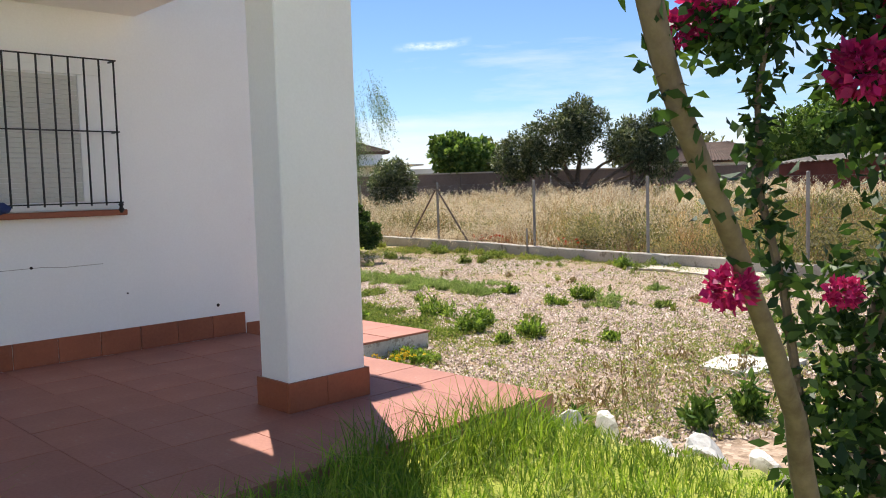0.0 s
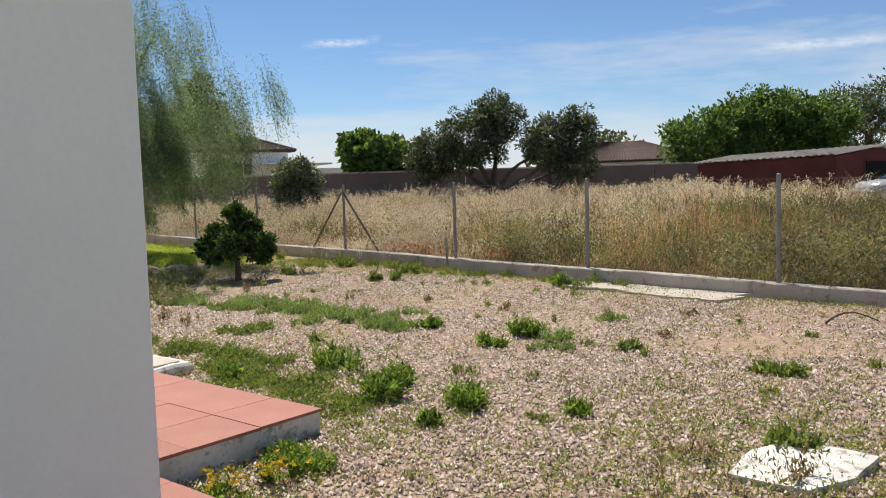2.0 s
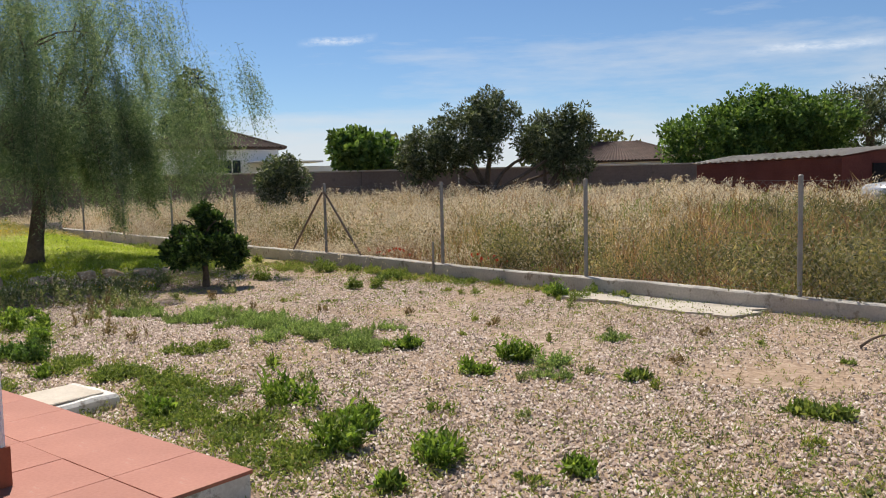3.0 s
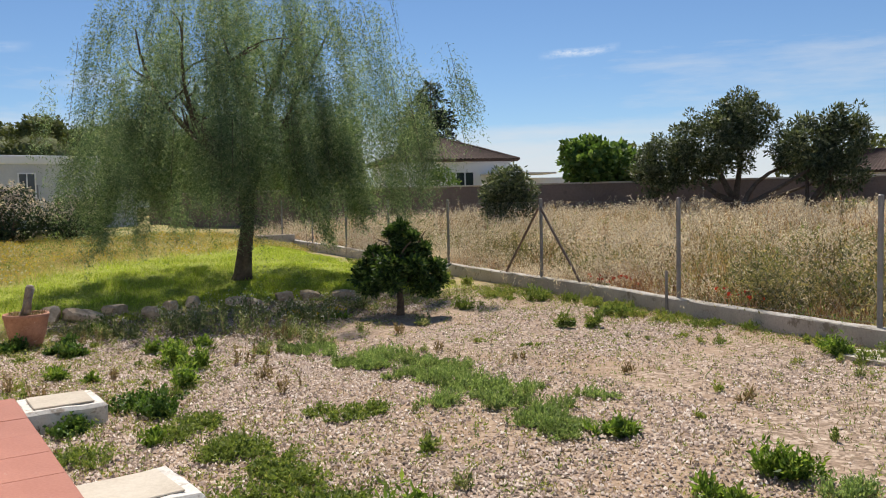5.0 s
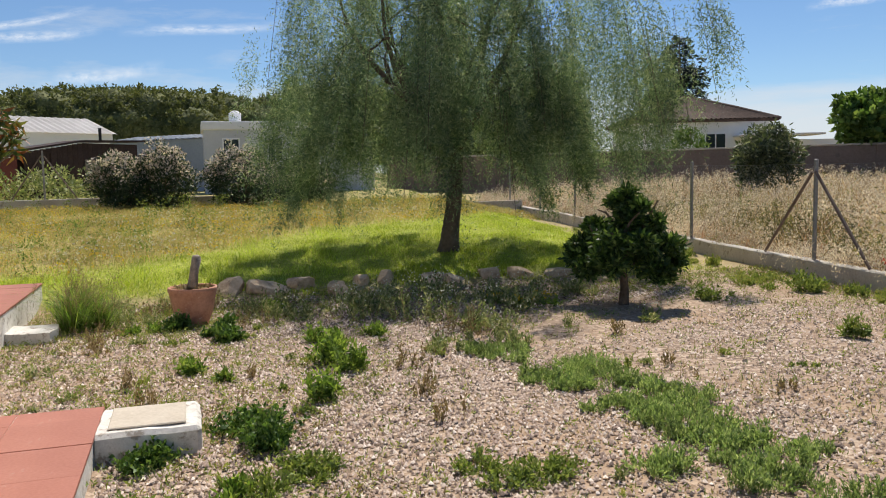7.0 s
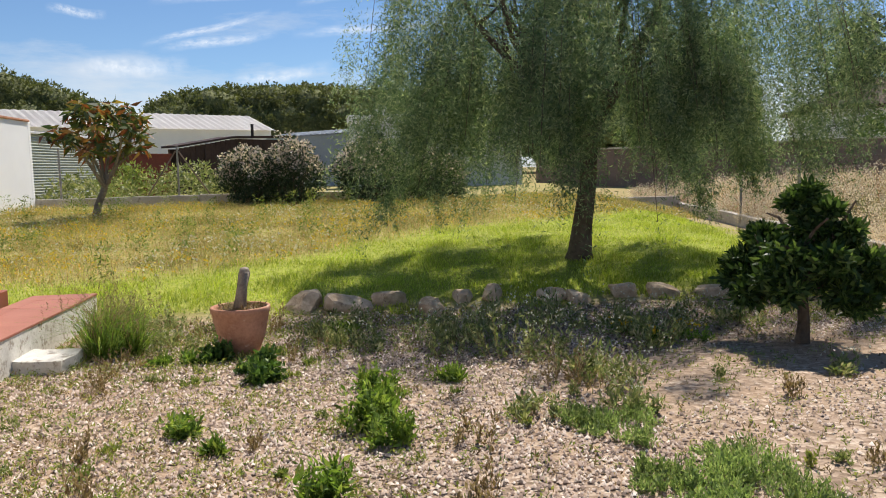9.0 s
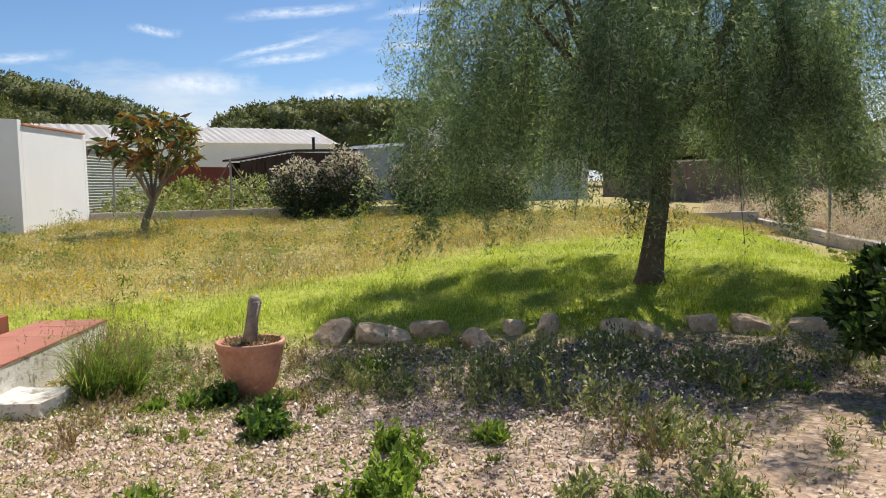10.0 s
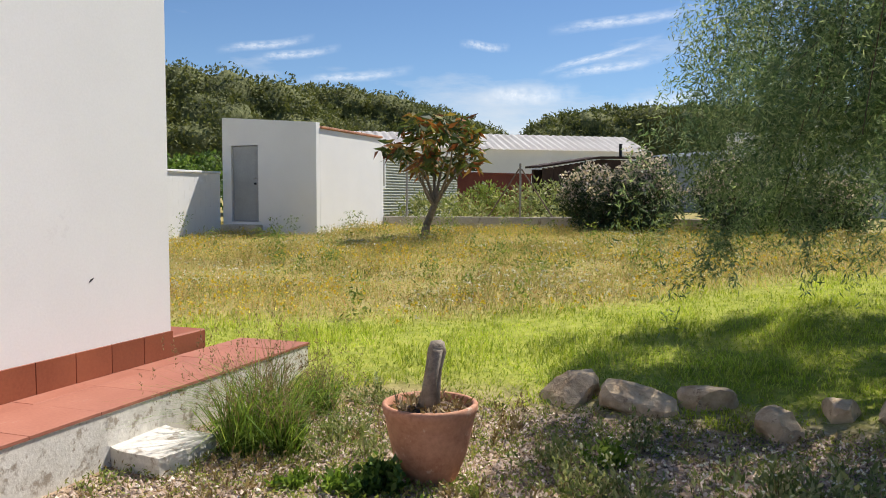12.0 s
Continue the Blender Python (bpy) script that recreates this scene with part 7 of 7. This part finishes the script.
def ground_cover():
    """Creeping weeds in small cushions, thick along edges, thin on the open gravel."""
    for name, mt, n, label, shift in (("creeping_weeds", L_sprout, 15000, "creeping yellow-green weeds between the stones", 0.0), ("creeping_green_weeds", L_lowweed, 6000, "creeping green weeds between the stones", 2.0), ("dry_leaf_litter", L_dryweed, 5200, "dry stalks and litter on the gravel", 4.0)):
        x, y = scatter(n * 4, -8.5, 6.2, 4.6, 24)
        s, w, f = zones(x, y)
        edge = smooth(1.1, 0.15, -f) + smooth(9.8, 5.6, y) * 1.25 + smooth(13.6, 15.6, s) * 0.9 + smooth(8.0, 5.4, w) * (s > 5) * 0.9
        blot = np.clip(np.sin(x * 1.3 + 0.7 * y + shift) * np.cos(y * 1.1 - x * 0.5 + shift) + 0.5 * np.sin(x * 3.1 + shift) * np.sin(y * 2.7), 0, 1)
        ok = (s < 16.1) & (f < -0.12) & clear_of_built(x, y) & (front_lawn(x, y) < -0.05) & (rng.uniform(size=4 * n) < 0.05 + 0.4 * blot * (0.25 + edge) + 0.25 * edge)
        x, y = x[ok][:n], y[ok][:n]
        r = rng.uniform(0.02, 0.09, len(x))
        i = np.repeat(np.arange(len(x)), 9)
        a, q = rng.uniform(0, math.tau, len(i)), rng.uniform(0, 1, len(i)) ** 0.5
        P = on_ground(x[i] + np.cos(a) * q * r[i], y[i] + np.sin(a) * q * r[i], 0.004) + np.array([0, 0, 1]) * (rng.uniform(0, 0.6, len(i)) * r[i])[:, None]
        tagged(mesh_of(name, *leaves(P, rng.normal(size=P.shape) + np.array([0, 0, 0.7]), rng.uniform(0.015, 0.045, len(i)), rng.uniform(0.006, 0.014, len(i)), rng), mt), label, "weeds", kind="stuff")


ground_cover()

# ---- floor tiles, last ----
tile_floor(terrace, 2.96, 6.41, -2.19, 3.78, TERRACE_Z, 0.4, tile_rng)
tile_floor(walkway, 5.61, 10.87, 3.79, 5.29, WALK_Z, 0.5, tile_rng)
tile_floor(walkway2, 11.6, 16.47, 3.425, 4.1, WALK2_Z, 0.5, tile_rng)
